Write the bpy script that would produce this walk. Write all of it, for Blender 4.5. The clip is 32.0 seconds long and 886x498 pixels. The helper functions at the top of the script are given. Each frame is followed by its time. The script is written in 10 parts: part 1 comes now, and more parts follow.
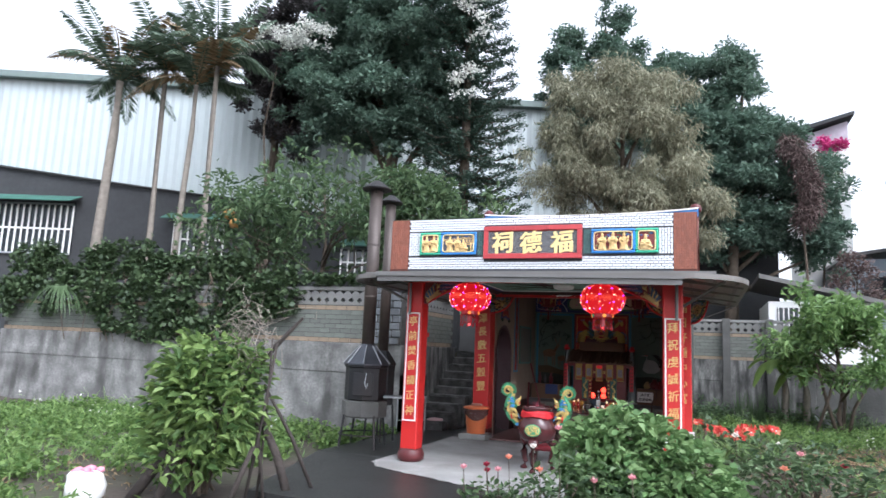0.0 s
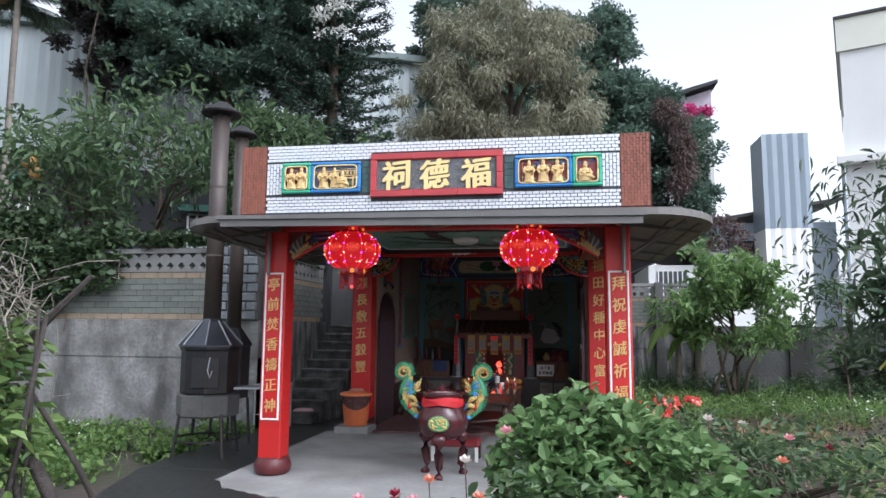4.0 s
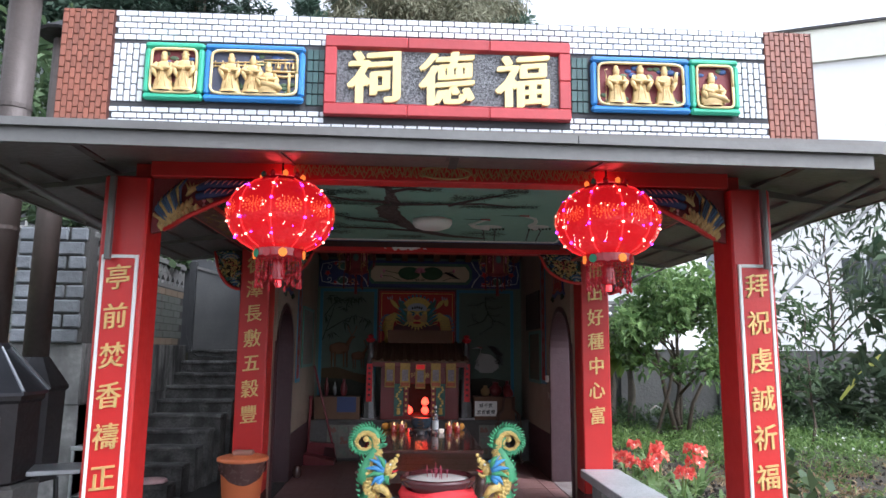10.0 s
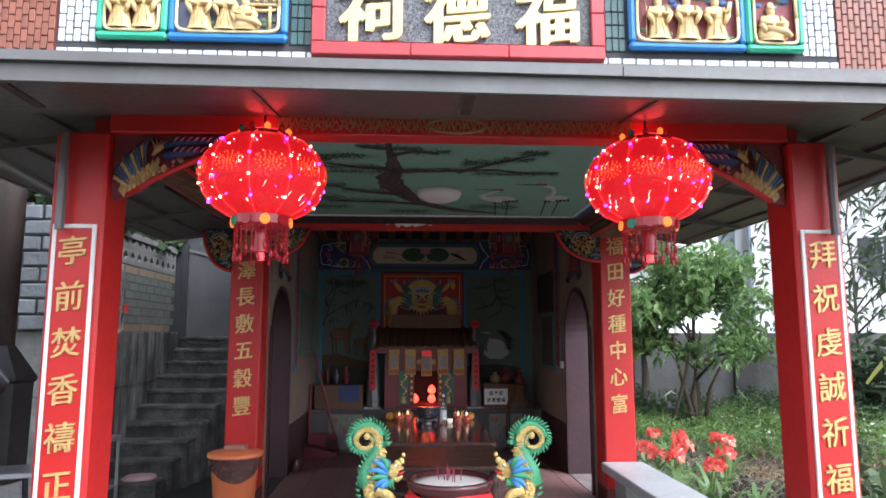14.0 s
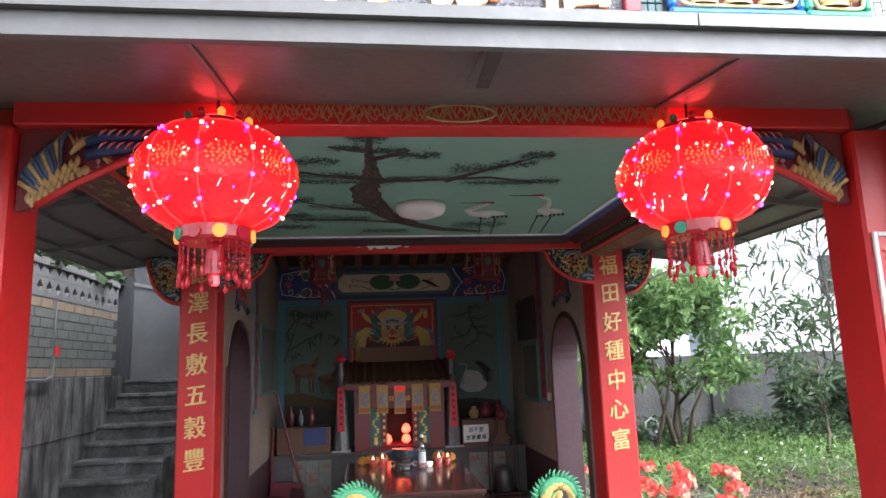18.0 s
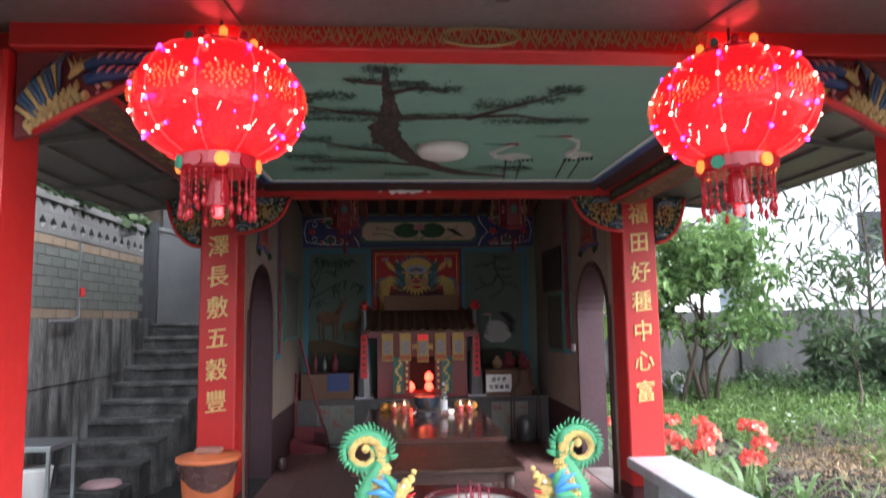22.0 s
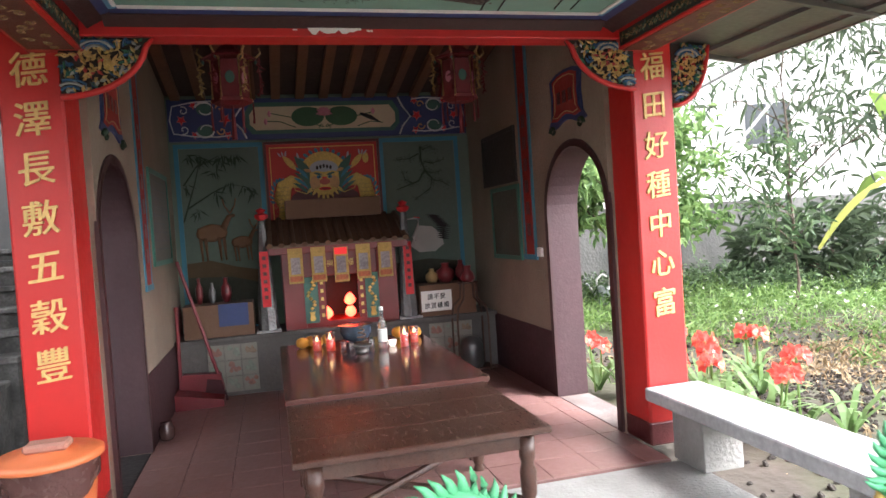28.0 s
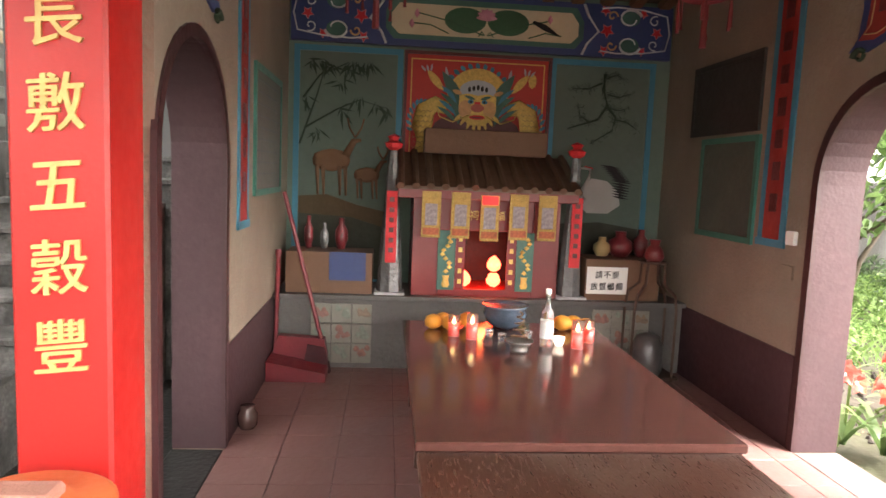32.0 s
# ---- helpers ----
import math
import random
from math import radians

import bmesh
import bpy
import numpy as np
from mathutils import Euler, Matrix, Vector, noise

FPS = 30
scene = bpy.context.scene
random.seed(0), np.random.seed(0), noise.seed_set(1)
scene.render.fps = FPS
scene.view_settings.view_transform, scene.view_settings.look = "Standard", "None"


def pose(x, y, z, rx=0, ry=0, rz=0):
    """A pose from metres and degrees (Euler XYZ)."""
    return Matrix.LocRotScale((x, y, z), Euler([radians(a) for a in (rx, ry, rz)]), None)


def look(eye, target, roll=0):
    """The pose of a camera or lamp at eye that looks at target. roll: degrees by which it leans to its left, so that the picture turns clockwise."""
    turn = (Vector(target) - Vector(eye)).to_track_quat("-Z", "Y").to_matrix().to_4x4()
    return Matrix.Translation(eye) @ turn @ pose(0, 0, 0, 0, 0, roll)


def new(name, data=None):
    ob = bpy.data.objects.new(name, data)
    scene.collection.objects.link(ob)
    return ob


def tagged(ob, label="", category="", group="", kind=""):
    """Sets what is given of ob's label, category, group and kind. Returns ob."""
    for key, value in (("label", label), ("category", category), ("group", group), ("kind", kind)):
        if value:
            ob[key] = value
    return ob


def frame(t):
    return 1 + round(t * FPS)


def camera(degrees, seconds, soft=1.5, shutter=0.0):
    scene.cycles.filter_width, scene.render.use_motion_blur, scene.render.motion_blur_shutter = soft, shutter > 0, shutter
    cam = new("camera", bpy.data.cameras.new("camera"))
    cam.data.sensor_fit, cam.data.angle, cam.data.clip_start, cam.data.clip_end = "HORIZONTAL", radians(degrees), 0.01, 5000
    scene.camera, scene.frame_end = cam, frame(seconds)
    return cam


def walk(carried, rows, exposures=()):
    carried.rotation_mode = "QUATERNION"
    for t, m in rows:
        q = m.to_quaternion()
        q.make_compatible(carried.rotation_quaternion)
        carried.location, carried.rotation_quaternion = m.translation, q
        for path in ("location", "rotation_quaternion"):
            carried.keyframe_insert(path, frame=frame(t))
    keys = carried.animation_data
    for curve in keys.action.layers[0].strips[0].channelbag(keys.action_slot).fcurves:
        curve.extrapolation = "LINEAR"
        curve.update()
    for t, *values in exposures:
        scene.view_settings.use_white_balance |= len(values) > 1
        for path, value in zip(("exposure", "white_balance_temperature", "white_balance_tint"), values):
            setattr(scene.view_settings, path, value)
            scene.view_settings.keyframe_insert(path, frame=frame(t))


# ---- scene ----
cam = camera(66.8, 32.0, soft=1.5, shutter=0.3)
PATH = [
    (0, (0.149, 0.155, 1.562), (-0.57, 1.998, 1.856), 2.5),
    (0.5, (0.124, 0.268, 1.54), (-0.505, 2.141, 1.848), 2.9),
    (1, (0.016, 0.501, 1.521), (-0.554, 2.39, 1.847), 1.5),
    (1.5, (-0.182, 0.794, 1.543), (-0.634, 2.715, 1.87), 0.1),
    (2, (-0.358, 1.142, 1.574), (-0.734, 3.083, 1.877), -0.2),
    (2.5, (-0.449, 1.395, 1.501), (-0.801, 3.342, 1.789), 0.1),
    (4.5, (-0.997, 2.655, 1.489), (-1.301, 4.619, 1.711), 0.9),
    (5, (-1.209, 2.927, 1.507), (-1.424, 4.903, 1.724), 0.8),
    (5.5, (-1.295, 3.291, 1.511), (-1.429, 5.274, 1.737), 1.9),
    (6, (-1.425, 3.619, 1.513), (-1.547, 5.598, 1.77), 2.7),
    (6.5, (-1.578, 3.884, 1.515), (-1.585, 5.865, 1.793), 2.5),
    (7, (-1.603, 4.209, 1.529), (-1.534, 6.186, 1.826), 2.2),
    (7.5, (-1.731, 4.475, 1.527), (-1.715, 6.451, 1.835), 2.7),
    (8, (-1.89, 4.681, 1.546), (-1.857, 6.641, 1.943), 2.5),
    (8.5, (-1.943, 4.93, 1.548), (-1.919, 6.886, 1.968), 2.0),
    (9, (-1.975, 5.133, 1.575), (-1.924, 7.086, 2.005), 1.7),
    (9.5, (-2.107, 5.257, 1.582), (-2.032, 7.228, 1.911), 1.3),
    (10, (-2.161, 5.324, 1.568), (-2.055, 7.299, 1.865), 0.5),
    (10.5, (-2.114, 5.349, 1.566), (-1.992, 7.324, 1.857), -0.7),
    (11, (-2.1, 5.358, 1.566), (-1.968, 7.333, 1.858), -2.5),
    (11.5, (-2.09, 5.35, 1.589), (-1.956, 7.305, 1.988), -2.8),
    (12, (-2.106, 5.346, 1.608), (-2.012, 7.273, 2.134), -1.5),
    (12.5, (-2.157, 5.367, 1.585), (-2.083, 7.306, 2.068), -0.4),
    (13, (-2.171, 5.468, 1.561), (-2.077, 7.44, 1.883), 0.2),
    (13.5, (-2.122, 5.676, 1.57), (-2.019, 7.653, 1.856), -0.2),
    (14, (-2.168, 5.883, 1.553), (-2.072, 7.864, 1.81), 0.0),
    (14.5, (-2.251, 6.057, 1.537), (-2.122, 8.049, 1.672), -0.5),
    (16.5, (-2.162, 6.416, 1.539), (-2.005, 8.407, 1.648), -1.2),
    (17, (-2.189, 6.46, 1.554), (-2.05, 8.449, 1.711), -1.6),
    (17.5, (-2.271, 6.506, 1.574), (-2.1, 8.48, 1.845), -1.5),
    (18, (-2.314, 6.543, 1.591), (-2.091, 8.501, 1.932), -2.0),
    (18.5, (-2.288, 6.502, 1.603), (-2.014, 8.434, 2.042), -2.2),
    (19, (-2.232, 6.501, 1.607), (-1.933, 8.417, 2.096), -2.6),
    (19.5, (-2.238, 6.508, 1.608), (-1.95, 8.417, 2.129), -2.9),
    (20, (-2.232, 6.531, 1.608), (-1.988, 8.439, 2.153), -2.6),
    (20.5, (-2.244, 6.538, 1.612), (-2.014, 8.45, 2.152), -2.5),
    (21, (-2.247, 6.551, 1.602), (-2.036, 8.469, 2.126), -2.1),
    (21.5, (-2.219, 6.595, 1.593), (-2.039, 8.524, 2.087), -2.0),
    (21.7, (-2.22, 6.626, 1.577), (-2.091, 8.575, 2.009), -0.0),
    (22, (-2.255, 6.69, 1.546), (-2.118, 8.675, 1.753), -0.9),
    (22.5, (-2.408, 6.814, 1.523), (-2.21, 8.803, 1.594), -0.9),
    (23, (-2.499, 6.914, 1.5), (-2.237, 8.897, 1.515), -0.5),
    (23.5, (-2.467, 7.143, 1.512), (-2.194, 9.124, 1.478), -0.6),
    (24, (-2.512, 7.264, 1.528), (-2.232, 9.244, 1.464), -1.2),
    (24.5, (-2.579, 7.315, 1.524), (-2.252, 9.286, 1.426), -1.2),
    (25, (-2.562, 7.354, 1.528), (-2.232, 9.323, 1.409), -1.2),
    (25.5, (-2.472, 7.435, 1.506), (-2.138, 9.406, 1.442), -0.8),
    (27.5, (-2.576, 8.226, 1.492), (-2.098, 10.167, 1.441), -5.5),
    (28, (-2.599, 8.472, 1.492), (-2.104, 10.408, 1.425), -3.8),
    (28.5, (-2.65, 8.743, 1.439), (-2.139, 10.675, 1.381), -3.1),
    (29, (-2.643, 9.078, 1.428), (-2.207, 11.029, 1.359), -3.3),
    (29.5, (-2.625, 9.343, 1.478), (-2.198, 11.296, 1.407), -4.0),
    (30, (-2.672, 9.585, 1.507), (-2.16, 11.517, 1.435), -3.6),
    (30.5, (-2.708, 9.826, 1.491), (-2.204, 11.758, 1.379), -2.0),
    (31, (-2.661, 10.054, 1.506), (-2.328, 12.021, 1.374), -0.2),
    (31.5, (-2.654, 10.108, 1.498), (-2.416, 12.083, 1.293), 1.9),
    (32, (-2.716, 10.131, 1.502), (-2.542, 12.111, 1.281), 2.4),
]
walk(cam, [(t, look(eye, target, roll)) for t, eye, target, roll in PATH],
     [(t, stops, kelvin, 11) for t, stops, kelvin in ((0.0, 0.97, 5800), (2.0, 0.75, 5750), (6.0, 0.55, 5750), (9.0, 0.6, 5750), (10.0, 1.05, 5750), (11.0, 1.12, 5750), (12.0, 0.88, 5750), (13.0, 0.78, 5750), (14.0, 1.3, 5750), (17.0, 1.95, 5850), (18.0, 1.9, 5850), (18.8, 1.35, 5750), (21.5, 1.4, 5750), (22.0, 1.85, 5850), (22.5, 2.1, 5900), (23.0, 2.2, 6000), (25.0, 2.3, 6000), (28.0, 2.65, 6300), (30.0, 3.0, 6700), (32.0, 3.4, 7100))])

# ---- world and light: bright overcast sky ----
world = bpy.data.worlds.new("overcast")
scene.world = world
world.use_nodes = True
wn, wl = world.node_tree.nodes, world.node_tree.links
sky = wn.new("ShaderNodeTexSky")
sky.sky_type, sky.sun_disc = "NISHITA", False
sky.sun_elevation, sky.sun_rotation = radians(48), radians(128)
sky.dust_density, sky.air_density = 4.0, 1.0
pale = wn.new("ShaderNodeHueSaturation")
pale.inputs["Saturation"].default_value, pale.inputs["Value"].default_value = 0.10, 1.6
wl.new(sky.outputs[0], pale.inputs["Color"])
wl.new(pale.outputs[0], wn["Background"].inputs[0])
wn["Background"].inputs[1].default_value = 0.15
sun_data = bpy.data.lights.new("sun", "SUN")
sun_data.energy, sun_data.angle, sun_data.color = 0.6, radians(30), (1.0, 0.98, 0.96)
sun = new("sun", sun_data)
sun.rotation_euler = Euler((radians(42), 0, radians(52)))

# ---- materials ----
MATS = {}


def mat(name, base, rough=0.7, metal=0.0, vary=0.25, size=3.0, bump=0.15, bsize=None, tint=None, spec=0.5,
        stain=0.0, stain_col=(0.05, 0.05, 0.045), stain_size=1.2, per=0.0, emit=None, power=0.0, trans=0.0, stretch=None):
    """A procedural surface: fine grain, broad variation, optional stains and relief."""
    if name in MATS:
        return MATS[name]
    m = MATS[name] = bpy.data.materials.new(name)
    m.use_nodes = True
    n, l = m.node_tree.nodes, m.node_tree.links
    b = n["Principled BSDF"]
    b.inputs["Roughness"].default_value, b.inputs["Metallic"].default_value = rough, metal
    b.inputs["Specular IOR Level"].default_value = spec
    co = n.new("ShaderNodeTexCoord")
    src = co.outputs["Object"]
    if stretch:
        mp = n.new("ShaderNodeMapping")
        mp.inputs["Scale"].default_value = stretch
        l.new(src, mp.inputs[0])
        src = mp.outputs[0]

    def tex(scale, detail=4.0):
        t = n.new("ShaderNodeTexNoise")
        t.inputs["Scale"].default_value, t.inputs["Detail"].default_value = scale, detail
        l.new(src, t.inputs["Vector"])
        return t.outputs["Fac"]

    def mix(fac, a, c):
        x = n.new("ShaderNodeMix")
        x.data_type = "RGBA"
        for sock, v in ((x.inputs[0], fac), (x.inputs[6], a), (x.inputs[7], c)):
            if isinstance(v, bpy.types.NodeSocket):
                l.new(v, sock)
            else:
                sock.default_value = v if sock is x.inputs[0] else (*v, 1)
        return x.outputs[2]

    def ramp(fac, lo, hi):
        r = n.new("ShaderNodeMapRange")
        r.inputs[1].default_value, r.inputs[2].default_value = lo, hi
        l.new(fac, r.inputs[0])
        return r.outputs[0]

    dark = tuple(c * (1 - vary) for c in base)
    lite = tuple(min(1, c * (1 + vary * 0.7)) for c in (tint or base))
    col = mix(ramp(tex(size), 0.3, 0.7), dark, lite)
    fine = tex(size * 9, 6.0)
    col = mix(ramp(fine, 0.2, 0.9), col, tuple(c * (1 - vary * 0.6) for c in base))
    if per:
        oi = n.new("ShaderNodeObjectInfo")
        hs = n.new("ShaderNodeHueSaturation")
        r = n.new("ShaderNodeMapRange")
        r.inputs[3].default_value, r.inputs[4].default_value = 1 - per, 1 + per
        l.new(oi.outputs["Random"], r.inputs[0])
        l.new(r.outputs[0], hs.inputs["Value"])
        l.new(col, hs.inputs["Color"])
        col = hs.outputs[0]
    if stain:
        st = n.new("ShaderNodeMapping")
        st.inputs["Scale"].default_value = (1, 1, 0.35)
        l.new(co.outputs["Object"], st.inputs[0])
        t = n.new("ShaderNodeTexNoise")
        t.inputs["Scale"].default_value, t.inputs["Detail"].default_value = stain_size, 8.0
        l.new(st.outputs[0], t.inputs["Vector"])
        f = n.new("ShaderNodeMath")
        f.operation = "MULTIPLY"
        f.inputs[1].default_value = stain
        l.new(ramp(t.outputs["Fac"], 0.45, 0.68), f.inputs[0])
        col = mix(f.outputs[0], col, stain_col)
    l.new(col, b.inputs["Base Color"])
    rr = n.new("ShaderNodeMapRange")
    rr.inputs[3].default_value, rr.inputs[4].default_value = max(0.02, rough - 0.12), min(1, rough + 0.12)
    l.new(fine, rr.inputs[0])
    l.new(rr.outputs[0], b.inputs["Roughness"])
    if bump:
        bp = n.new("ShaderNodeBump")
        bp.inputs["Strength"].default_value, bp.inputs["Distance"].default_value = bump, 0.02
        l.new(tex(bsize or size * 12, 5.0), bp.inputs["Height"])
        l.new(bp.outputs[0], b.inputs["Normal"])
    if emit:
        b.inputs["Emission Color"].default_value, b.inputs["Emission Strength"].default_value = (*emit, 1), power
    if trans:
        b.inputs["Transmission Weight"].default_value = trans
    return m


def leafy(name, base, light, rough=0.5, through_it=0.35):
    """Leaves: each loose piece its own shade between two greens, a little light through them."""
    if name in MATS:
        return MATS[name]
    m = MATS[name] = bpy.data.materials.new(name)
    m.use_nodes = True
    n, l = m.node_tree.nodes, m.node_tree.links
    b = n["Principled BSDF"]
    b.inputs["Roughness"].default_value = rough
    b.inputs["Specular IOR Level"].default_value = 0.3
    g = n.new("ShaderNodeNewGeometry")
    x = n.new("ShaderNodeMix")
    x.data_type = "RGBA"
    x.inputs[6].default_value, x.inputs[7].default_value = (*base, 1), (*light, 1)
    l.new(g.outputs["Random Per Island"], x.inputs[0])
    l.new(x.outputs[2], b.inputs["Base Color"])
    tr = n.new("ShaderNodeBsdfTranslucent")
    l.new(x.outputs[2], tr.inputs[0])
    ms = n.new("ShaderNodeMixShader")
    ms.inputs[0].default_value = through_it
    l.new(b.outputs[0], ms.inputs[1])
    l.new(tr.outputs[0], ms.inputs[2])
    l.new(ms.outputs[0], n["Material Output"].inputs[0])
    return m


RED = mat("red_paint", (0.50, 0.018, 0.016), 0.42, vary=0.12, size=2.5, bump=0.07, bsize=45, stain=0.25, stain_col=(0.30, 0.02, 0.02))
DARKRED = mat("dark_red_paint", (0.10, 0.018, 0.02), 0.4, vary=0.25, bump=0.2, bsize=70)
MAROON = mat("maroon_plaster", (0.05, 0.021, 0.026), 0.7, vary=0.25, bump=0.12, bsize=55, stain=0.2, stain_col=(0.10, 0.065, 0.068))
PLASTER = mat("cream_plaster", (0.265, 0.213, 0.162), 0.85, vary=0.16, bump=0.4, bsize=50, stain=0.45, stain_col=(0.18, 0.145, 0.11))
CONCRETE = mat("grey_concrete", (0.30, 0.293, 0.285), 0.85, vary=0.28, size=2.0, bump=0.4, bsize=40, stain=0.6, stain_col=(0.165, 0.158, 0.15), stain_size=1.7)
WETCON = mat("wet_dark_concrete", (0.024, 0.024, 0.0235), 0.42, vary=0.35, bump=0.3, bsize=35, stain=0.6, stain_col=(0.035, 0.036, 0.035), stain_size=2.0)
PALEWALL = mat("limewashed_concrete", (0.18, 0.176, 0.17), 0.9, vary=0.55, size=2.2, tint=(0.27, 0.265, 0.255), bump=0.6, bsize=16, stain=0.95, stain_col=(0.06, 0.059, 0.055), stain_size=2.4)
STREAKWALL = mat("streaked_concrete", (0.075, 0.073, 0.07), 0.88, vary=0.8, size=4.5, bump=0.5, bsize=20, stain=0.9, stain_col=(0.018, 0.018, 0.017), stain_size=3.2, tint=(0.26, 0.255, 0.245), stretch=(1.8, 1.8, 0.3))
WALLCON = mat("weathered_concrete", (0.125, 0.122, 0.117), 0.9, vary=0.45, size=1.5, bump=0.6, bsize=18, stain=0.85, stain_col=(0.05, 0.05, 0.047), stain_size=1.6)
GREYBRICK = mat("pale_green_grey_brick", (0.14, 0.15, 0.133), 0.8, vary=0.2, bump=0.4, bsize=40, per=0.12, stain=0.3)
MORTAR = mat("mortar", (0.06, 0.057, 0.054), 0.95, bump=0.5)
TANBRICK = mat("tan_brick", (0.24, 0.18, 0.125), 0.85, vary=0.2, bump=0.4, per=0.12)
LATT = mat("grey_lattice_concrete", (0.19, 0.187, 0.18), 0.85, vary=0.2, bump=0.3, stain=0.35)
WHITETILE = mat("white_glazed_tile", (0.66, 0.67, 0.70), 0.3, vary=0.05, bump=0.05, per=0.05, stain=0.12, stain_col=(0.45, 0.45, 0.45))
BROWNTILE = mat("brown_brick_tile", (0.23, 0.075, 0.045), 0.5, vary=0.15, bump=0.2, per=0.16)
GREENTILE = mat("dark_green_tile", (0.045, 0.10, 0.095), 0.3, vary=0.2, bump=0.1, per=0.2)
GROUT = mat("dark_grout", (0.06, 0.06, 0.065), 0.95)
PLAQRED = mat("red_stone_frame", (0.42, 0.045, 0.05), 0.4, vary=0.2, bump=0.1, per=0.12)
GRANITE = mat("speckled_dark_granite", (0.026, 0.026, 0.03), 0.45, vary=0.95, size=95, bump=0.5, bsize=140, tint=(0.19, 0.19, 0.205))
GOLD = mat("gold_paint", (0.74, 0.50, 0.19), 0.4, metal=0.45, vary=0.3, size=22, bump=0.3)
CREAMGOLD = mat("cream_gold_relief", (0.66, 0.46, 0.20), 0.45, vary=0.2, size=25, bump=0.2)
STEEL = mat("grey_roof_metal", (0.15, 0.145, 0.14), 0.5, metal=0.3, vary=0.2, bump=0.08, stain=0.3, stain_col=(0.12, 0.10, 0.09))
LINER = mat("roof_underside_sheet", (0.135, 0.122, 0.112), 0.36, vary=0.2, bump=0.1, stain=0.3)
IRON = mat("black_iron", (0.035, 0.035, 0.038), 0.5, metal=0.6, vary=0.3, bump=0.2, stain=0.3, stain_col=(0.09, 0.06, 0.045))
PIPE = mat("rusty_brown_flue", (0.085, 0.068, 0.062), 0.55, metal=0.4, vary=0.3, bump=0.15, stain=0.5, stain_col=(0.14, 0.075, 0.045))
GALV = mat("galvanised_metal", (0.42, 0.43, 0.45), 0.35, metal=0.8, vary=0.2, bump=0.05)
TEAL = mat("teal_paint", (0.055, 0.33, 0.34), 0.4, vary=0.15, bump=0.1)
BLUE = mat("blue_paint", (0.035, 0.20, 0.52), 0.4, vary=0.15, bump=0.1)
GREEN = mat("jade_green_paint", (0.05, 0.40, 0.24), 0.4, vary=0.15, bump=0.1)
NAVY = mat("dark_blue_paint", (0.03, 0.05, 0.16), 0.5, vary=0.2, bump=0.1)
CEILG = mat("sea_green_ceiling_paint", (0.19, 0.345, 0.275), 0.75, vary=0.12, size=1.5, bump=0.08, stain=0.2, stain_col=(0.15, 0.28, 0.23))
MURAL = mat("faded_green_mural", (0.13, 0.185, 0.15), 0.8, vary=0.15, size=1.5, bump=0.15, stain=0.3, stain_col=(0.16, 0.22, 0.18))
BARK = mat("bark", (0.10, 0.075, 0.055), 0.9, vary=0.4, size=6, bump=0.9, bsize=25)
PALEBARK = mat("pale_bark", (0.22, 0.19, 0.16), 0.9, vary=0.35, size=6, bump=0.8, bsize=22)
SOIL = mat("damp_soil", (0.06, 0.047, 0.037), 0.95, vary=0.4, size=1.3, bump=0.9, bsize=9, stain=0.5, stain_col=(0.06, 0.085, 0.03), stain_size=0.7)
REDTILE = mat("dull_red_floor_tile", (0.235, 0.125, 0.115), 0.36, vary=0.15, bump=0.1, per=0.05, stain=0.3, stain_col=(0.15, 0.10, 0.09))
WOOD = mat("dark_varnished_wood", (0.066, 0.028, 0.019), 0.3, vary=0.4, size=4, bump=0.2, stretch=(6, 0.6, 6), stain=0.3, stain_col=(0.125, 0.09, 0.07), stain_size=4)
STONETOP = mat("polished_brown_granite", (0.09, 0.037, 0.031), 0.14, vary=0.2, size=25, bump=0.0)
SHEET = mat("white_corrugated_sheet", (0.42, 0.465, 0.47), 0.5, vary=0.1, size=0.4, bump=0.05, stain=0.3, stain_col=(0.42, 0.46, 0.46), stain_size=0.3)
GREYSHEET = mat("blue_grey_sheet", (0.24, 0.285, 0.325), 0.5, vary=0.1, size=0.4, bump=0.05)
DARKWALL = mat("dark_render", (0.038, 0.039, 0.042), 0.85, vary=0.25, size=0.6, bump=0.3)
WHITEWALL = mat("white_rendered_wall", (0.74, 0.735, 0.72), 0.8, vary=0.08, size=0.5, bump=0.1, stain=0.25, stain_col=(0.6, 0.58, 0.55), stain_size=0.4)
DARKGLASS = mat("dark_window_glass", (0.03, 0.035, 0.04), 0.08, vary=0.1, bump=0)
BLACK = mat("matt_black", (0.012, 0.012, 0.012), 0.7, vary=0.2)
INKGREEN = mat("ink_green", (0.03, 0.06, 0.035), 0.8, vary=0.3)
WHITE = mat("white_paint", (0.78, 0.77, 0.74), 0.55, vary=0.08)
PINKLOTUS = mat("lotus_pink", (0.62, 0.25, 0.33), 0.7, vary=0.2)
YELLOW = mat("yellow_paint", (0.75, 0.50, 0.06), 0.45, vary=0.2)
OCHRE = mat("ochre_paint", (0.40, 0.27, 0.12), 0.75, vary=0.2)
CARD = mat("brown_card", (0.15, 0.082, 0.05), 0.85, vary=0.1)
GREYSTAND = mat("grey_stand_cement", (0.27, 0.26, 0.25), 0.85, vary=0.25, bump=0.5, bsize=40, stain=0.4, stain_col=(0.14, 0.135, 0.125), stain_size=3)

# ---- mesh helpers ----


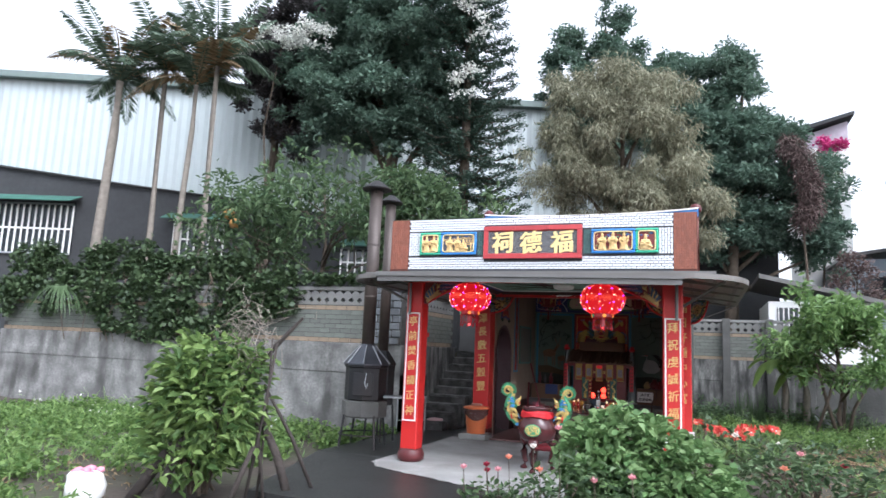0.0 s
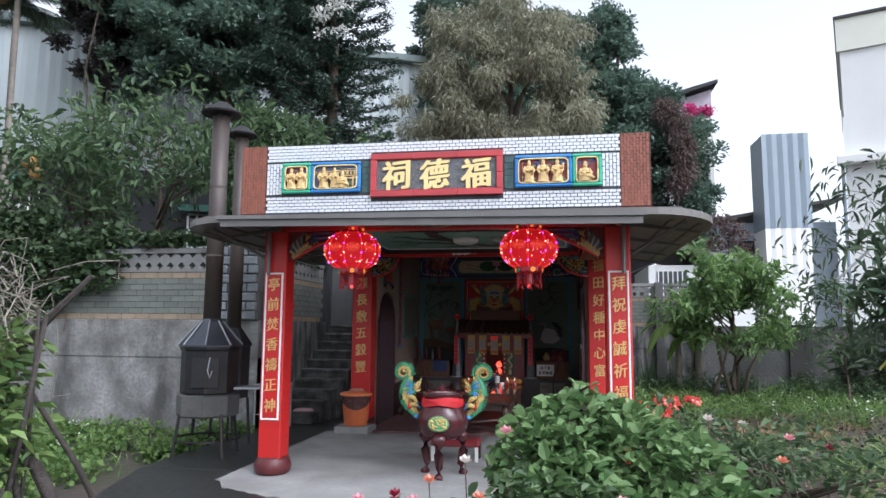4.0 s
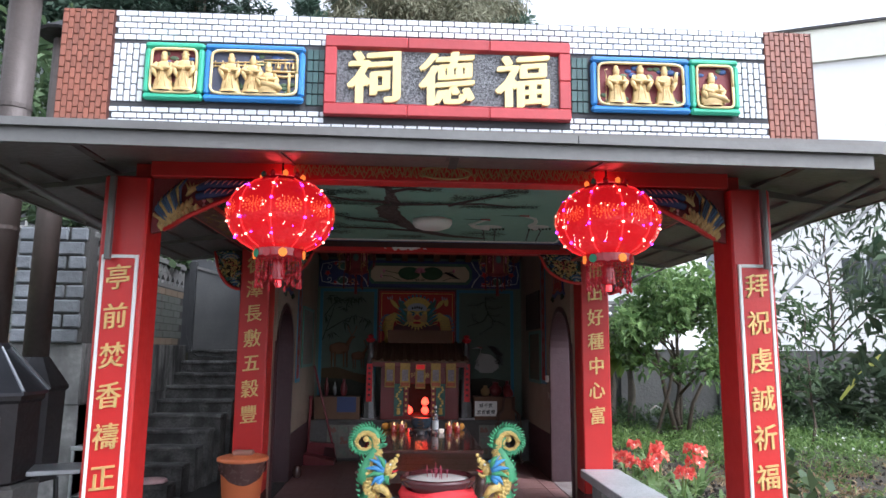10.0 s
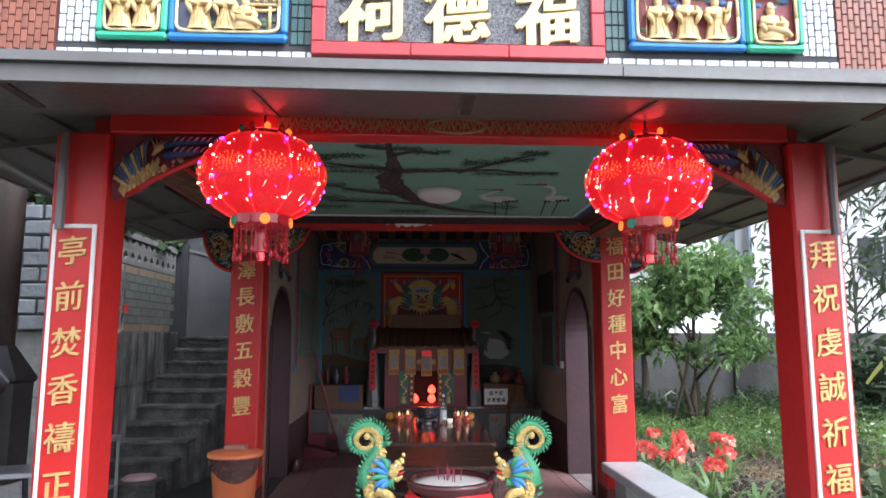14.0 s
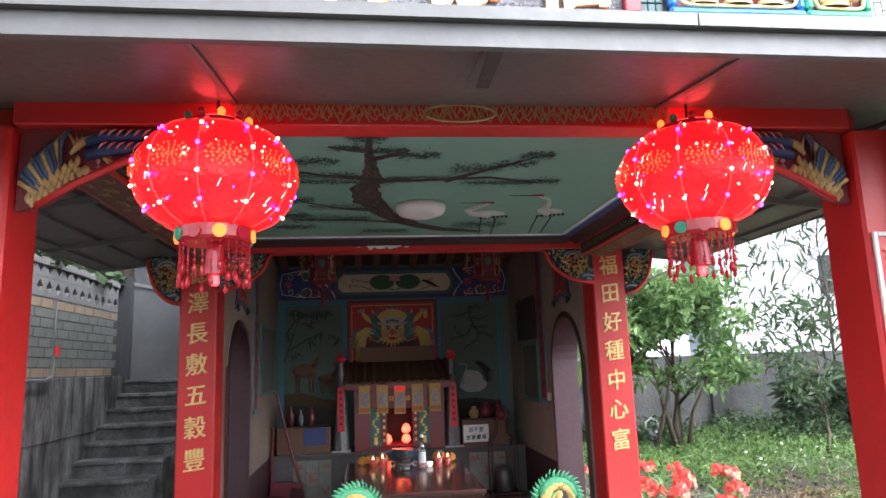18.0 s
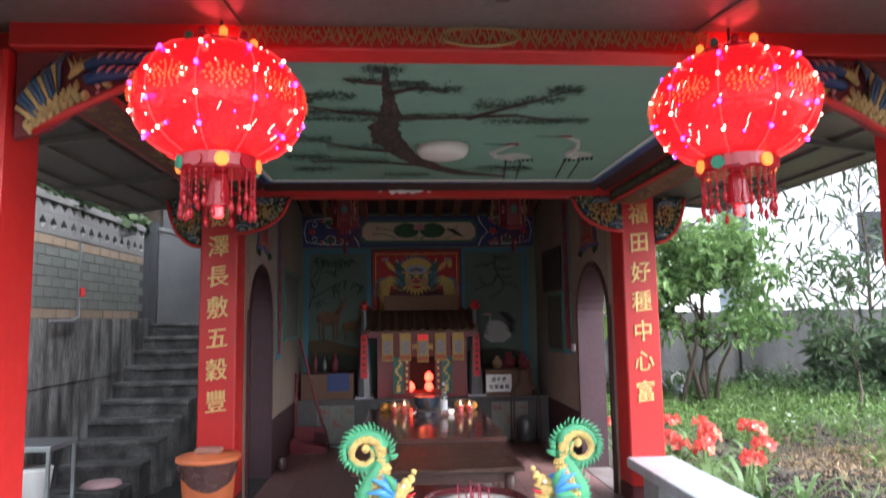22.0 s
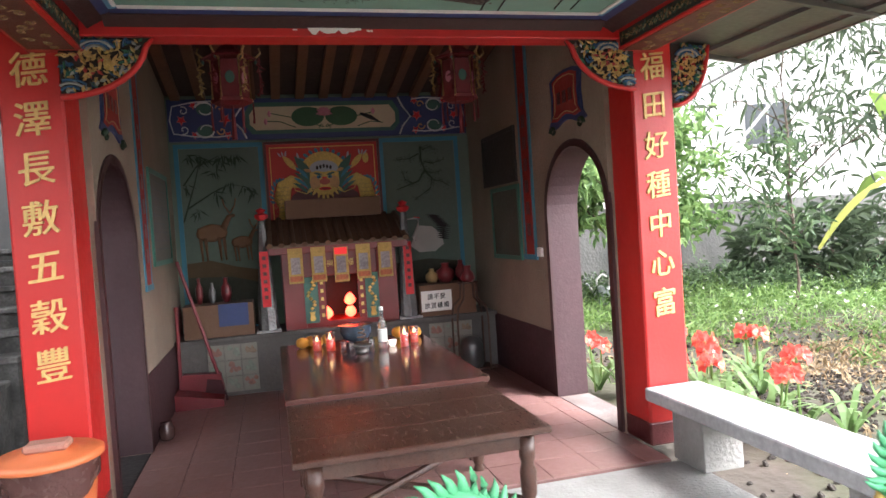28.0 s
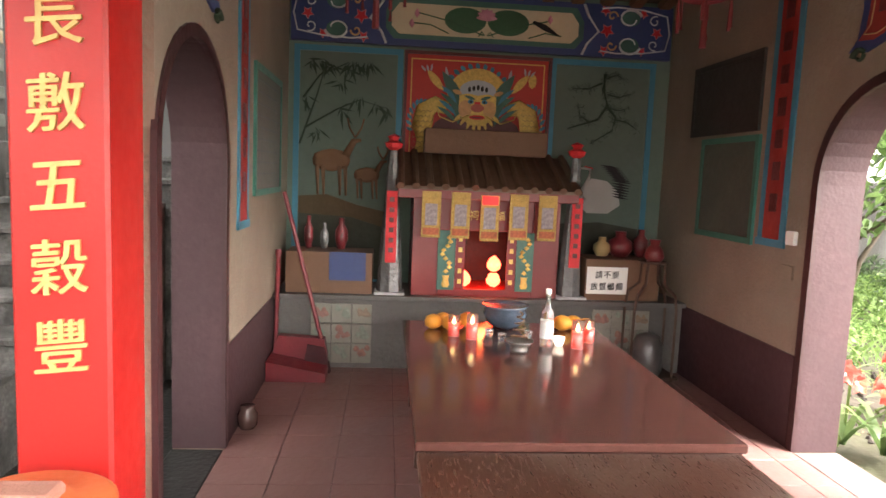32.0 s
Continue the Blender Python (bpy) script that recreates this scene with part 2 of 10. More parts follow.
def part(name, bm, material, parent=None, label="", smooth=False):
    """Links a bmesh as one mesh object under a thing or a part."""
    me = bpy.data.meshes.new(name)
    bm.to_mesh(me)
    bm.free()
    if smooth:
        me.shade_smooth()
    me.materials.append(material)
    ob = new(name, me)
    if parent is not None:
        ob.parent = parent
    if label:
        ob["label"] = label
    return ob


def same(name, ob, m, parent=None):
    """One more object on the same mesh."""
    o = new(name, ob.data)
    o.matrix_basis = m
    if parent is not None:
        o.parent = parent
    return o


def thing(name, label, category, x=0.0, y=0.0, z=0.0, rz=0.0, group="", kind=""):
    e = new(name)
    e.matrix_basis = pose(x, y, z, 0, 0, rz)
    return tagged(e, label, category, group, kind)


def box(x0, y0, z0, x1, y1, z1, bev=0.0, bm=None):
    bm = bm or bmesh.new()
    r = bmesh.ops.create_cube(bm, size=1, matrix=Matrix.LocRotScale(((x0 + x1) / 2, (y0 + y1) / 2, (z0 + z1) / 2), None, (x1 - x0, y1 - y0, z1 - z0)))
    if bev:
        es = {e for v in r["verts"] for e in v.link_edges}
        bmesh.ops.bevel(bm, geom=list(es), offset=bev, segments=1, affect="EDGES")
    return bm


def lathe(profile, seg=24, bm=None, at=(0, 0, 0), sx=1.0, sy=1.0):
    """A turned shape from (radius, height) pairs."""
    bm = bm or bmesh.new()
    rings = []
    for r, z in profile:
        rings.append([bm.verts.new((at[0] + sx * r * math.cos(2 * math.pi * i / seg), at[1] + sy * r * math.sin(2 * math.pi * i / seg), at[2] + z)) for i in range(seg)])
    for a, b in zip(rings, rings[1:]):
        for i in range(seg):
            j = (i + 1) % seg
            bm.faces.new((a[i], a[j], b[j], b[i]))
    bm.faces.new(rings[0][::-1])
    bm.faces.new(rings[-1])
    return bm


def rod(a, b, r0, r1=None, seg=8, bm=None):
    """A tapered rod from a to b."""
    bm = bm or bmesh.new()
    a, b = Vector(a), Vector(b)
    d = b - a
    m = Matrix.Translation((a + b) / 2) @ d.to_track_quat("Z", "Y").to_matrix().to_4x4()
    bmesh.ops.create_cone(bm, cap_ends=True, segments=seg, radius1=r0, radius2=r0 if r1 is None else r1, depth=d.length, matrix=m)
    return bm


def tube(pts, radii, seg=7, bm=None):
    """A bent tube through points with a radius at each."""
    bm = bm or bmesh.new()
    pts = [Vector(p) for p in pts]
    rings = []
    for i, p in enumerate(pts):
        d = (pts[min(i + 1, len(pts) - 1)] - pts[max(i - 1, 0)]).normalized()
        q = d.to_track_quat("Z", "Y")
        r = radii[i] if hasattr(radii, "__len__") else radii
        rings.append([bm.verts.new(p + q @ Vector((r * math.cos(2 * math.pi * k / seg), r * math.sin(2 * math.pi * k / seg), 0))) for k in range(seg)])
    for a, b in zip(rings, rings[1:]):
        for k in range(seg):
            j = (k + 1) % seg
            bm.faces.new((a[k], a[j], b[j], b[k]))
    bm.faces.new(rings[0][::-1])
    bm.faces.new(rings[-1])
    return bm


def slab(pts, y0, y1, bm=None, axis="y"):
    """A plate with the outline pts in the plane across the axis, from y0 to y1."""
    bm = bm or bmesh.new()
    put = {"y": lambda a, b, c: (a, c, b), "x": lambda a, b, c: (c, a, b), "z": lambda a, b, c: (a, b, c)}[axis]
    f = [bm.verts.new(put(a, b, y0)) for a, b in pts]
    g = [bm.verts.new(put(a, b, y1)) for a, b in pts]
    bm.faces.new(f)
    bm.faces.new(g[::-1])
    for i in range(len(pts)):
        j = (i + 1) % len(pts)
        bm.faces.new((f[j], f[i], g[i], g[j]))
    bmesh.ops.recalc_face_normals(bm, faces=bm.faces)
    return bm


def quads(name, verts, faces, material, parent=None):
    me = bpy.data.meshes.new(name)
    me.from_pydata([tuple(v) for v in verts], [], faces)
    me.materials.append(material)
    o = new(name, me)
    if parent is not None:
        o.parent = parent
    return o


GLYPHS = {}


def glyph(name, text, size, depth, material, m, parent, bold=0.0):
    """A written character as a raised mesh in the plane x-z, middle at the pose m, facing -y."""
    key = (text, size, depth, bold, material.name)
    if key not in GLYPHS:
        cu = bpy.data.curves.new("writing", "FONT")
        cu.body, cu.size, cu.extrude = text, size, depth
        cu.align_x, cu.align_y, cu.resolution_u = "CENTER", "CENTER", 2
        o = bpy.data.objects.new("writing", cu)
        scene.collection.objects.link(o)
        bpy.context.view_layer.update()
        me = bpy.data.meshes.new_from_object(o.evaluated_get(bpy.context.evaluated_depsgraph_get()))
        bpy.data.objects.remove(o)
        n = len(me.vertices)
        if n:
            xs = [v.co.x for v in me.vertices]
            ys = [v.co.y for v in me.vertices]
            lean = Matrix.Identity(4)
            lean[1][0], lean[0][0] = 0.10, 0.94
            me.transform(lean @ Matrix.Translation((-(min(xs) + max(xs)) / 2, -(min(ys) + max(ys)) / 2, 0)))
            if bold:
                heavy = bmesh.new()
                for k, (dx, dy) in enumerate(((0, 0), (1.3, 0.45), (-1.3, -0.45), (0.5, -0.5), (-0.5, 0.5))):
                    me.transform(Matrix.Translation((dx * bold, dy * bold, -0.0006 * k)))
                    heavy.from_mesh(me)
                    me.transform(Matrix.Translation((-dx * bold, -dy * bold, 0.0006 * k)))
                heavy.to_mesh(me)
                heavy.free()
            me.transform(Matrix.Rotation(radians(90), 4, "X"))
        me.materials.clear()
        me.materials.append(material)
        GLYPHS[key] = me
    o = new(name, GLYPHS[key])
    o.matrix_basis = m
    o.parent = parent
    return o


CX = -1.95  # the shrine's middle line

# ---- ground ----


def grid_sheet(name, xs, ys, height, material):
    verts = [(x, y, height(x, y)) for y in ys for x in xs]
    n = len(xs)
    faces = [(j * n + i, j * n + i + 1, (j + 1) * n + i + 1, (j + 1) * n + i) for j in range(len(ys) - 1) for i in range(n - 1)]
    o = quads(name, verts, faces, material)
    o.data.shade_smooth()
    return o


def soil_height(x, y):
    h = 0.05 * noise.noise(Vector((x * 0.7, y * 0.7, 0))) + 0.025 * noise.noise(Vector((x * 2.6, y * 2.6, 3)))
    flat = max(0.0, min(1.0, max(-5.6 - x, x - 0.1, 5.6 - y, y - 16.2) / 0.8))
    return -0.06 + h * flat - 0.05 * (1 - flat)


near = [-400, -120, -50, -30] + [-20 + 0.4 * i for i in range(91)] + [20, 30, 50, 120, 400]
nearY = [-400, -120, -50, -20] + [-6 + 0.4 * i for i in range(91)] + [36, 50, 120, 400]
tagged(grid_sheet("ground", near, nearY, soil_height, SOIL), "damp dark soil of a garden plot with weeds", "ground", kind="structure")

# concrete apron, one wet dark part by the wall and a paler dry one under the porch
tagged(part("pavement", box(-5.24, 9.2, -0.3, -4.12, 16.0, -0.012, 0.01), WETCON), "wet dark concrete paving beside the steps", "paving", kind="structure")
rg = random.Random(6)
DRYEDGE = [(-4.12, 8.72), (-3.85, 8.42), (-3.42, 8.22), (-3.0, 8.1), (-2.56, 7.92), (-2.1, 7.78), (-1.6, 7.72), (-1.1, 7.66), (-0.73, 7.7)]
DRYEDGE = [(a + (c - a) * k / 6, b + (d - b) * k / 6 + (rg.uniform(-0.05, 0.05) if k else 0)) for (a, b), (c, d) in zip(DRYEDGE, DRYEDGE[1:]) for k in range(6)] + [DRYEDGE[-1]]
tagged(part("pavement", slab(DRYEDGE + [(-0.55, 8.6), (-0.28, 9.2), (-0.28, 12.0), (-4.12, 12.0)], -0.3, 0.0, axis="z"), CONCRETE), "pale dry concrete slab of the porch", "paving", kind="structure")
tagged(part("pavement", slab([(-4.12, 6.35), (-0.95, 6.1), (-0.731, 7.695)] + [(a, b - 0.004) for a, b in DRYEDGE[-2::-1]], -0.3, -0.003, axis="z"), WETCON), "rain-wet dark concrete before the porch", "paving", kind="structure")
tagged(part("pavement", slab([(-5.24, 9.195), (-4.125, 9.195), (-4.125, 6.4), (-4.4, 6.4)], -0.3, -0.012, axis="z"), WETCON), "wet dark concrete strip at the porch edge", "paving", kind="structure")

tagged(part("pavement", box(-4.125, 12.002, -0.3, -3.792, 16.0, -0.012), WETCON), "wet dark concrete strip along the shrine wall", "paving", kind="structure")
# tiled floor of the shrine, a little above the slab
floor = tagged(part("floor", box(-3.525, 12.005, -0.3, -0.375, 15.73, 0.012), mat("red_joint", (0.16, 0.085, 0.078), 0.8)), "dull red square floor tiles with dark joints", "floor", kind="structure")
tagged(part("threshold", box(-0.375, 12.62, -0.3, -0.11, 13.6, 0.02, 0.006), mat("dusty_pink_sill", (0.17, 0.13, 0.122), 0.7, vary=0.3, size=6, bump=0.3, stain=0.5, stain_col=(0.27, 0.25, 0.24), stain_size=4)), "cement sill in the side doorway", "sill", kind="structure")
tagged(part("threshold", box(-3.79, 12.62, -0.3, -3.525, 13.6, 0.02, 0.006), WETCON), "worn dark cement sill in the side doorway", "sill", kind="structure")


# ---- shrine walls ----
def arch_wall(name, xa, xb, rim_x, label):
    """A side wall with a round-headed doorway through it."""
    y0, y1, top, spring = 12.6, 13.62, 2.04, 1.53
    mid, hw, hh = (y0 + y1) / 2, (y1 - y0) / 2, top - spring
    arc = [(mid + hw * math.cos(a), spring + hh * math.sin(a)) for a in [math.pi * i / 20 for i in range(21)]]
    pts = [(12.575, 0), (y0, 0)] + arc[::-1] + [(y1, 0), (15.95, 0), (15.95, 2.95), (14.0, 3.45), (12.575, 3.62)]
    wall = tagged(part(name, slab(pts, xa, xb, axis="x"), PLASTER), label, "wall", kind="structure")
    # maroon lining of the opening
    bm = bmesh.new()
    inner = [(y0 + 0.012, 0.02)] + [(mid + (hw - 0.012) * math.cos(a), spring + (hh - 0.012) * math.sin(a)) for a in [math.pi - math.pi * i / 20 for i in range(21)]] + [(y1 - 0.012, 0.02)]
    outer = [(y0, 0.02)] + arc[::-1] + [(y1, 0.02)]
    for (a, b), (c, d), (e, f), (g, h) in zip(inner, inner[1:], outer, outer[1:]):
        lo, hi = min(xa, xb) + 0.003, max(xa, xb) - 0.003
        vs = [bm.verts.new(p) for p in ((lo, a, b), (lo, c, d), (hi, c, d), (hi, a, b), (lo, e, f), (lo, g, h), (hi, g, h), (hi, e, f))]
        for q in ((0, 1, 2, 3), (4, 7, 6, 5), (0, 4, 5, 1), (3, 2, 6, 7)):
            bm.faces.new([vs[k] for k in q])
    bmesh.ops.recalc_face_normals(bm, faces=bm.faces)
    part("door_lining", bm, MAROON, wall, "rough maroon plaster lining")
    # raised rim round the opening on the room side
    bm = bmesh.new()
    o2 = [(y0 - 0.04, 0.02), (y0 - 0.04, spring)] + [(mid + (hw + 0.04) * math.cos(a), spring + (hh + 0.04) * math.sin(a)) for a in [math.pi - math.pi * i / 20 for i in range(1, 20)]] + [(y1 + 0.04, spring), (y1 + 0.04, 0.02)]
    i2 = [(y0 + 0.014, 0.02), (y0 + 0.014, spring)] + [(mid + (hw - 0.014) * math.cos(a), spring + (hh - 0.014) * math.sin(a)) for a in [math.pi - math.pi * i / 20 for i in range(1, 20)]] + [(y1 - 0.014, spring), (y1 - 0.014, 0.02)]
    s = 0.012 if rim_x < CX else -0.012
    for (a, b), (c, d), (e, f), (g, h) in zip(i2, i2[1:], o2, o2[1:]):
        vs = [bm.verts.new(p) for p in ((rim_x - s, a, b), (rim_x - s, c, d), (rim_x + s, c, d), (rim_x + s, a, b), (rim_x - s, e, f), (rim_x - s, g, h), (rim_x + s, g, h), (rim_x + s, e, f))]
        for q in ((0, 1, 2, 3), (4, 7, 6, 5), (0, 4, 5, 1), (3, 2, 6, 7)):
            bm.faces.new([vs[k] for k in q])
    bmesh.ops.recalc_face_normals(bm, faces=bm.faces)
    part("door_rim", bm, mat("near_black_maroon", (0.04, 0.014, 0.016), 0.5, vary=0.2), wall, "dark maroon moulded rim")
    d = 0.008 if rim_x < CX else -0.008
    part("dado", box(min(rim_x, rim_x + d), 13.67, 0.012, max(rim_x, rim_x + d), 15.72, 0.56), MAROON, wall, "dull maroon dado")
    return wall


wall_w = arch_wall("wall_west", -3.525, -3.79, -3.525, "cream plaster wall with a maroon round-headed doorway")
wall_e = arch_wall("wall_east", -0.375, -0.11, -0.375, "cream plaster wall with a maroon round-headed doorway")
wall_n = tagged(part("wall_north", box(-3.79, 15.73, -0.1, -0.11, 15.95, 3.0), MURAL), "rear wall painted with faded green murals", "wall", kind="structure")

# room ceiling: dark boards on brown rafters that slope up to the front
bm = bmesh.new()
slab([(12.3, 3.62), (15.73, 2.98), (15.73, 3.08), (12.3, 3.72)], -3.525, -0.375, bm, "x")
tagged(part("ceiling", bm, mat("dark_ceiling_board", (0.05, 0.032, 0.026), 0.8, vary=0.4)), "dark boarded ceiling over the altar room", "ceiling", kind="structure")
rafter = None
for i in range(13):
    x = -3.42 + i * 0.245
    bm = slab([(12.32, 3.55), (15.72, 2.915), (15.72, 2.978), (12.32, 3.614)], x - 0.045, x + 0.045, axis="x")
    tagged(part("rafter", bm, mat("brown_rafter", (0.17, 0.08, 0.04), 0.6, vary=0.25, bump=0.2)), "brown painted timber rafter under the ceiling", "rafter", group="rafters of the altar room", kind="structure")

# roof over all, gently pitched, hidden behind the front board
tagged(part("roof", slab([(8.86, 2.78), (13.2, 4.05), (16.2, 3.1), (16.2, 3.2), (13.2, 4.16), (8.86, 2.88)], -4.0, 0.1, axis="x"), mat("roof_tile_red", (0.22, 0.06, 0.045), 0.6)), "dull red pitched roof behind the front board", "roof", kind="structure")
ridge = thing("roof_ridge", "blue-tiled roof ridge with slightly upswept ends and round caps", "roof ridge", CX, 13.2, 4.16, kind="structure")
pts = [(-2.05 + 4.1 * i / 16, 0.07 * abs(i / 8 - 1) ** 2.4 + 0.0) for i in range(17)]
part("ridge_roll", slab([(a, b + 0.08) for a, b in pts] + [(a, b - 0.06) for a, b in pts[::-1]], -0.10, 0.10), BLUE, ridge, "blue glazed roll")
part("ridge_cap", slab([(a, b + 0.105) for a, b in pts] + [(a, b + 0.082) for a, b in pts[::-1]], -0.12, 0.12), WHITE, ridge, "white mortar cap")
for s in (-1, 1):
    part("end_cap", lathe([(0.05, 0), (0.10, 0.02), (0.11, 0.09), (0.08, 0.15), (0.02, 0.18)], 14, at=(s * 2.0, 0, 0.09)), DARKRED, ridge, "dark red round end cap", True)

# ---- porch ceiling with its painted pine ----
tagged(part("ceiling", box(CX - 1.3, 9.14, 2.672, CX + 1.3, 12.06, 2.72), CEILG), "sea-green porch ceiling painted with a pine and cranes", "ceiling", kind="structure")
BROWNCOVE = mat("dark_brown_cove", (0.045, 0.02, 0.018), 0.6, vary=0.25, size=4, bump=0.1)
PALEBLUE = mat("pale_blue_line", (0.12, 0.34, 0.50), 0.55, vary=0.15)
# painted bands that run round the ceiling: distance from its edge, height
bands = [(0.0, 2.668, 0.035, 2.664, PALEBLUE, "pale blue"), (0.035, 2.664, 0.08, 2.648, NAVY, "dark blue"), (0.08, 2.648, 0.16, 2.60, BROWNCOVE, "dark brown")]
for a, za, b, zb, m, word in bands:
    for s in (-1, 1):
        pts = [(CX + s * (1.3 + a), za), (CX + s * (1.3 + b), zb), (CX + s * (1.3 + b), 2.74), (CX + s * (1.3 + a), 2.74)]
        tagged(part("cove", slab(pts, 9.14, 12.2), m), word + " band of the cove along the porch ceiling", "cove", kind="structure")
    k = 0.14 / 0.16
    pts = [(12.06 + a * k, za), (12.06 + b * k, zb + 0.01), (12.06 + b * k, 2.74), (12.06 + a * k, 2.74)]
    tagged(part("cove", slab(pts, CX - 1.3 - a, CX + 1.3 + a, axis="x"), m), word + " band of the cove at the back of the porch ceiling", "cove", kind="structure")
for s in (-1, 1):
    tagged(part("cove_edge", box(CX + s * 1.298 - 0.01, 9.14, 2.659, CX + s * 1.298 + 0.01, 12.04, 2.669), WHITE), "thin pale line along the porch ceiling", "trim", kind="structure")
tagged(part("cove_edge", box(CX - 1.288, 12.042, 2.657, CX + 1.288, 12.062, 2.669), WHITE), "thin pale line along the back of the porch ceiling", "trim", kind="structure")


def scroll(bm, x0, x1, z0, z1, y, rng, n, r=0.006, along="x"):
    """Curling gold lines over a beam face."""
    for i in range(n):
        cx = x0 + (i + 0.5) * (x1 - x0) / n
        w = (x1 - x0) / n * 0.5
        cz = (z0 + z1) / 2
        h = (z1 - z0) * 0.36
        ph = rng.uniform(0, 6.28)
        pts = []
        for k in range(11):
            a = k / 10 * 2 * math.pi
            px, pz = cx + w * (k / 5 - 1), cz + h * math.sin(a + ph) * (0.6 + 0.4 * math.cos(2 * a))
            pts.append((px, y, pz) if along == "x" else (y, px, pz))
        tube(pts, r, 4, bm)
    return bm


DARKPAINT = mat("blackened_green_paint", (0.018, 0.028, 0.02), 0.6, vary=0.4, size=12, bump=0.3)
BROWNPAINT = mat("aged_brown_red_paint", (0.13, 0.045, 0.028), 0.6, vary=0.4, size=9, bump=0.3)
DULLGILT = mat("dull_gilt_line", (0.24, 0.15, 0.06), 0.6, vary=0.4, size=30, bump=0.2)
rng = random.Random(5)
beam = thing("beam", "red front beam with gold scroll painting", "beam", kind="structure")
part("beam_body", box(CX - 1.63, 9.0, 2.5, CX + 1.63, 9.13, 2.68, 0.006), RED, beam)
bm = bmesh.new()
scroll(bm, CX - 0.85, CX + 0.85, 2.51, 2.6, 8.999, rng, 52, 0.0026)
scroll(bm, CX - 0.85, CX + 0.85, 2.525, 2.625, 8.998, rng, 43, 0.0026)
scroll(bm, CX - 0.85, CX + 0.85, 2.5, 2.57, 8.998, rng, 37, 0.0024)
tube([(CX + 0.14 * math.cos(a), 8.998, 2.553 + 0.035 * math.sin(a)) for a in [i * 0.3927 for i in range(17)]], 0.006, 4, bm)
part("scroll_painting", bm, OCHRE, beam, "dull gold scrolls")
for s in (-1, 1):
    b = thing("beam", "red side beam of the porch with green and gold scrolls", "beam", kind="structure")
    part("beam_body", box(CX + s * 1.63 - 0.13, 9.13, 2.5, CX + s * 1.63 + 0.13, 12.28, 2.7, 0.006), RED, b)
    part("side_panel", box(CX + s * 1.4965 - 0.004, 9.3, 2.515, CX + s * 1.4965 + 0.003, 12.18, 2.595), DARKPAINT, b, "blackened green panel")
    part("under_panel", box(CX + s * 1.63 - 0.105, 9.3, 2.496, CX + s * 1.63 + 0.105, 12.2, 2.501), BROWNPAINT, b, "brown panel with gilt scrolls")
    for n, r, m, word in ((46, 0.005, INKGREEN, "dark green scrolls"), (58, 0.0035, DULLGILT, "dull gold scrolls")):
        bm = bmesh.new()
        scroll(bm, 9.32, 12.16, 2.515, 2.595, CX + s * (1.4965 - 0.004), rng, n, r, "y")
        scroll(bm, 9.32, 12.16, 2.53, 2.58, CX + s * (1.4965 - 0.005), rng, n - 9, r, "y")
        part("scroll_painting", bm, m, b, word)
    bm = bmesh.new()
    for i in range(44):
        y, x, r = 9.36 + i * 0.065, CX + s * 1.63 + 0.05 * math.sin(i * 2.4), rng.uniform(0.025, 0.045)
        tube([(x + r * (1 - 0.08 * k) * math.cos(k * 0.8 + i), y + r * (1 - 0.08 * k) * math.sin(k * 0.8 + i), 2.4955) for k in range(11)], 0.004, 4, bm)
    part("scroll_painting", bm, DULLGILT, b, "dull gold scrolls")
b = thing("beam", "red rear beam of the porch over the altar room", "beam", kind="structure")
part("beam_body", box(CX - 1.62, 12.2, 2.565, CX + 1.62, 12.36, 2.68, 0.006), RED, b)
rg = random.Random(31)
for x0, x1, z0, z1 in ((-2.318, -2.03, 2.583, 2.628), (-2.0, -1.965, 2.592, 2.606), (-2.4, -2.375, 2.596, 2.606)):
    n = 14 if x1 - x0 > 0.1 else 5
    up = [(x0 + (x1 - x0) * i / n, z1 - rg.uniform(0, 0.3) * (z1 - z0) * (1 if 0 < i < n else 1.6)) for i in range(n + 1)]
    low = [(x0 + (x1 - x0) * i / n, z0 + rg.uniform(-0.15, 0.45) * (z1 - z0) * (1 if 0 < i < n else 1.2)) for i in range(n + 1)]
    part("peeled_patch", slab(up + low[::-1], 12.195, 12.1985), WHITE, b, "white patch where the red paint has flaked")
part("beam_panel", box(CX - 1.62, 12.24, 2.68, CX + 1.62, 12.34, 3.55), DARKRED, b)

# ---- canopy roof round the porch ----
wing = [(-0.04 + 0.72 * math.sin(a), 9.12 - 0.94 * math.cos(a)) for a in [math.pi / 2 * i / 10 for i in range(11)]]
edge = [(2 * CX - x, y) for x, y in [(wing[-1][0], 12.45)] + wing[::-1]] + wing + [(wing[-1][0], 12.45)]
inner = [(max(-3.75, min(-0.15, x)), max(9.3, y)) for x, y in edge]
canopy = thing("canopy_roof", "grey sheet-metal canopy roof with rounded corners round the porch", "canopy", kind="structure")
vs, fs = [], []
for (a, b), (c, d) in zip(edge, inner):
    vs += [(a, b, 2.475), (c, d, 2.625), (a, b, 2.525), (c, d, 2.66)]
n = len(edge)
for i in range(n - 1):
    k = 4 * i
    fs += [(k, k + 1, k + 5, k + 4), (k + 2, k + 6, k + 7, k + 3)]
fs += [(0, 2, 3, 1), (4 * n - 4, 4 * n - 3, 4 * n - 1, 4 * n - 2)]
quads("roof_sheet", vs, fs, LINER, canopy)
bm = bmesh.new()
rings = []
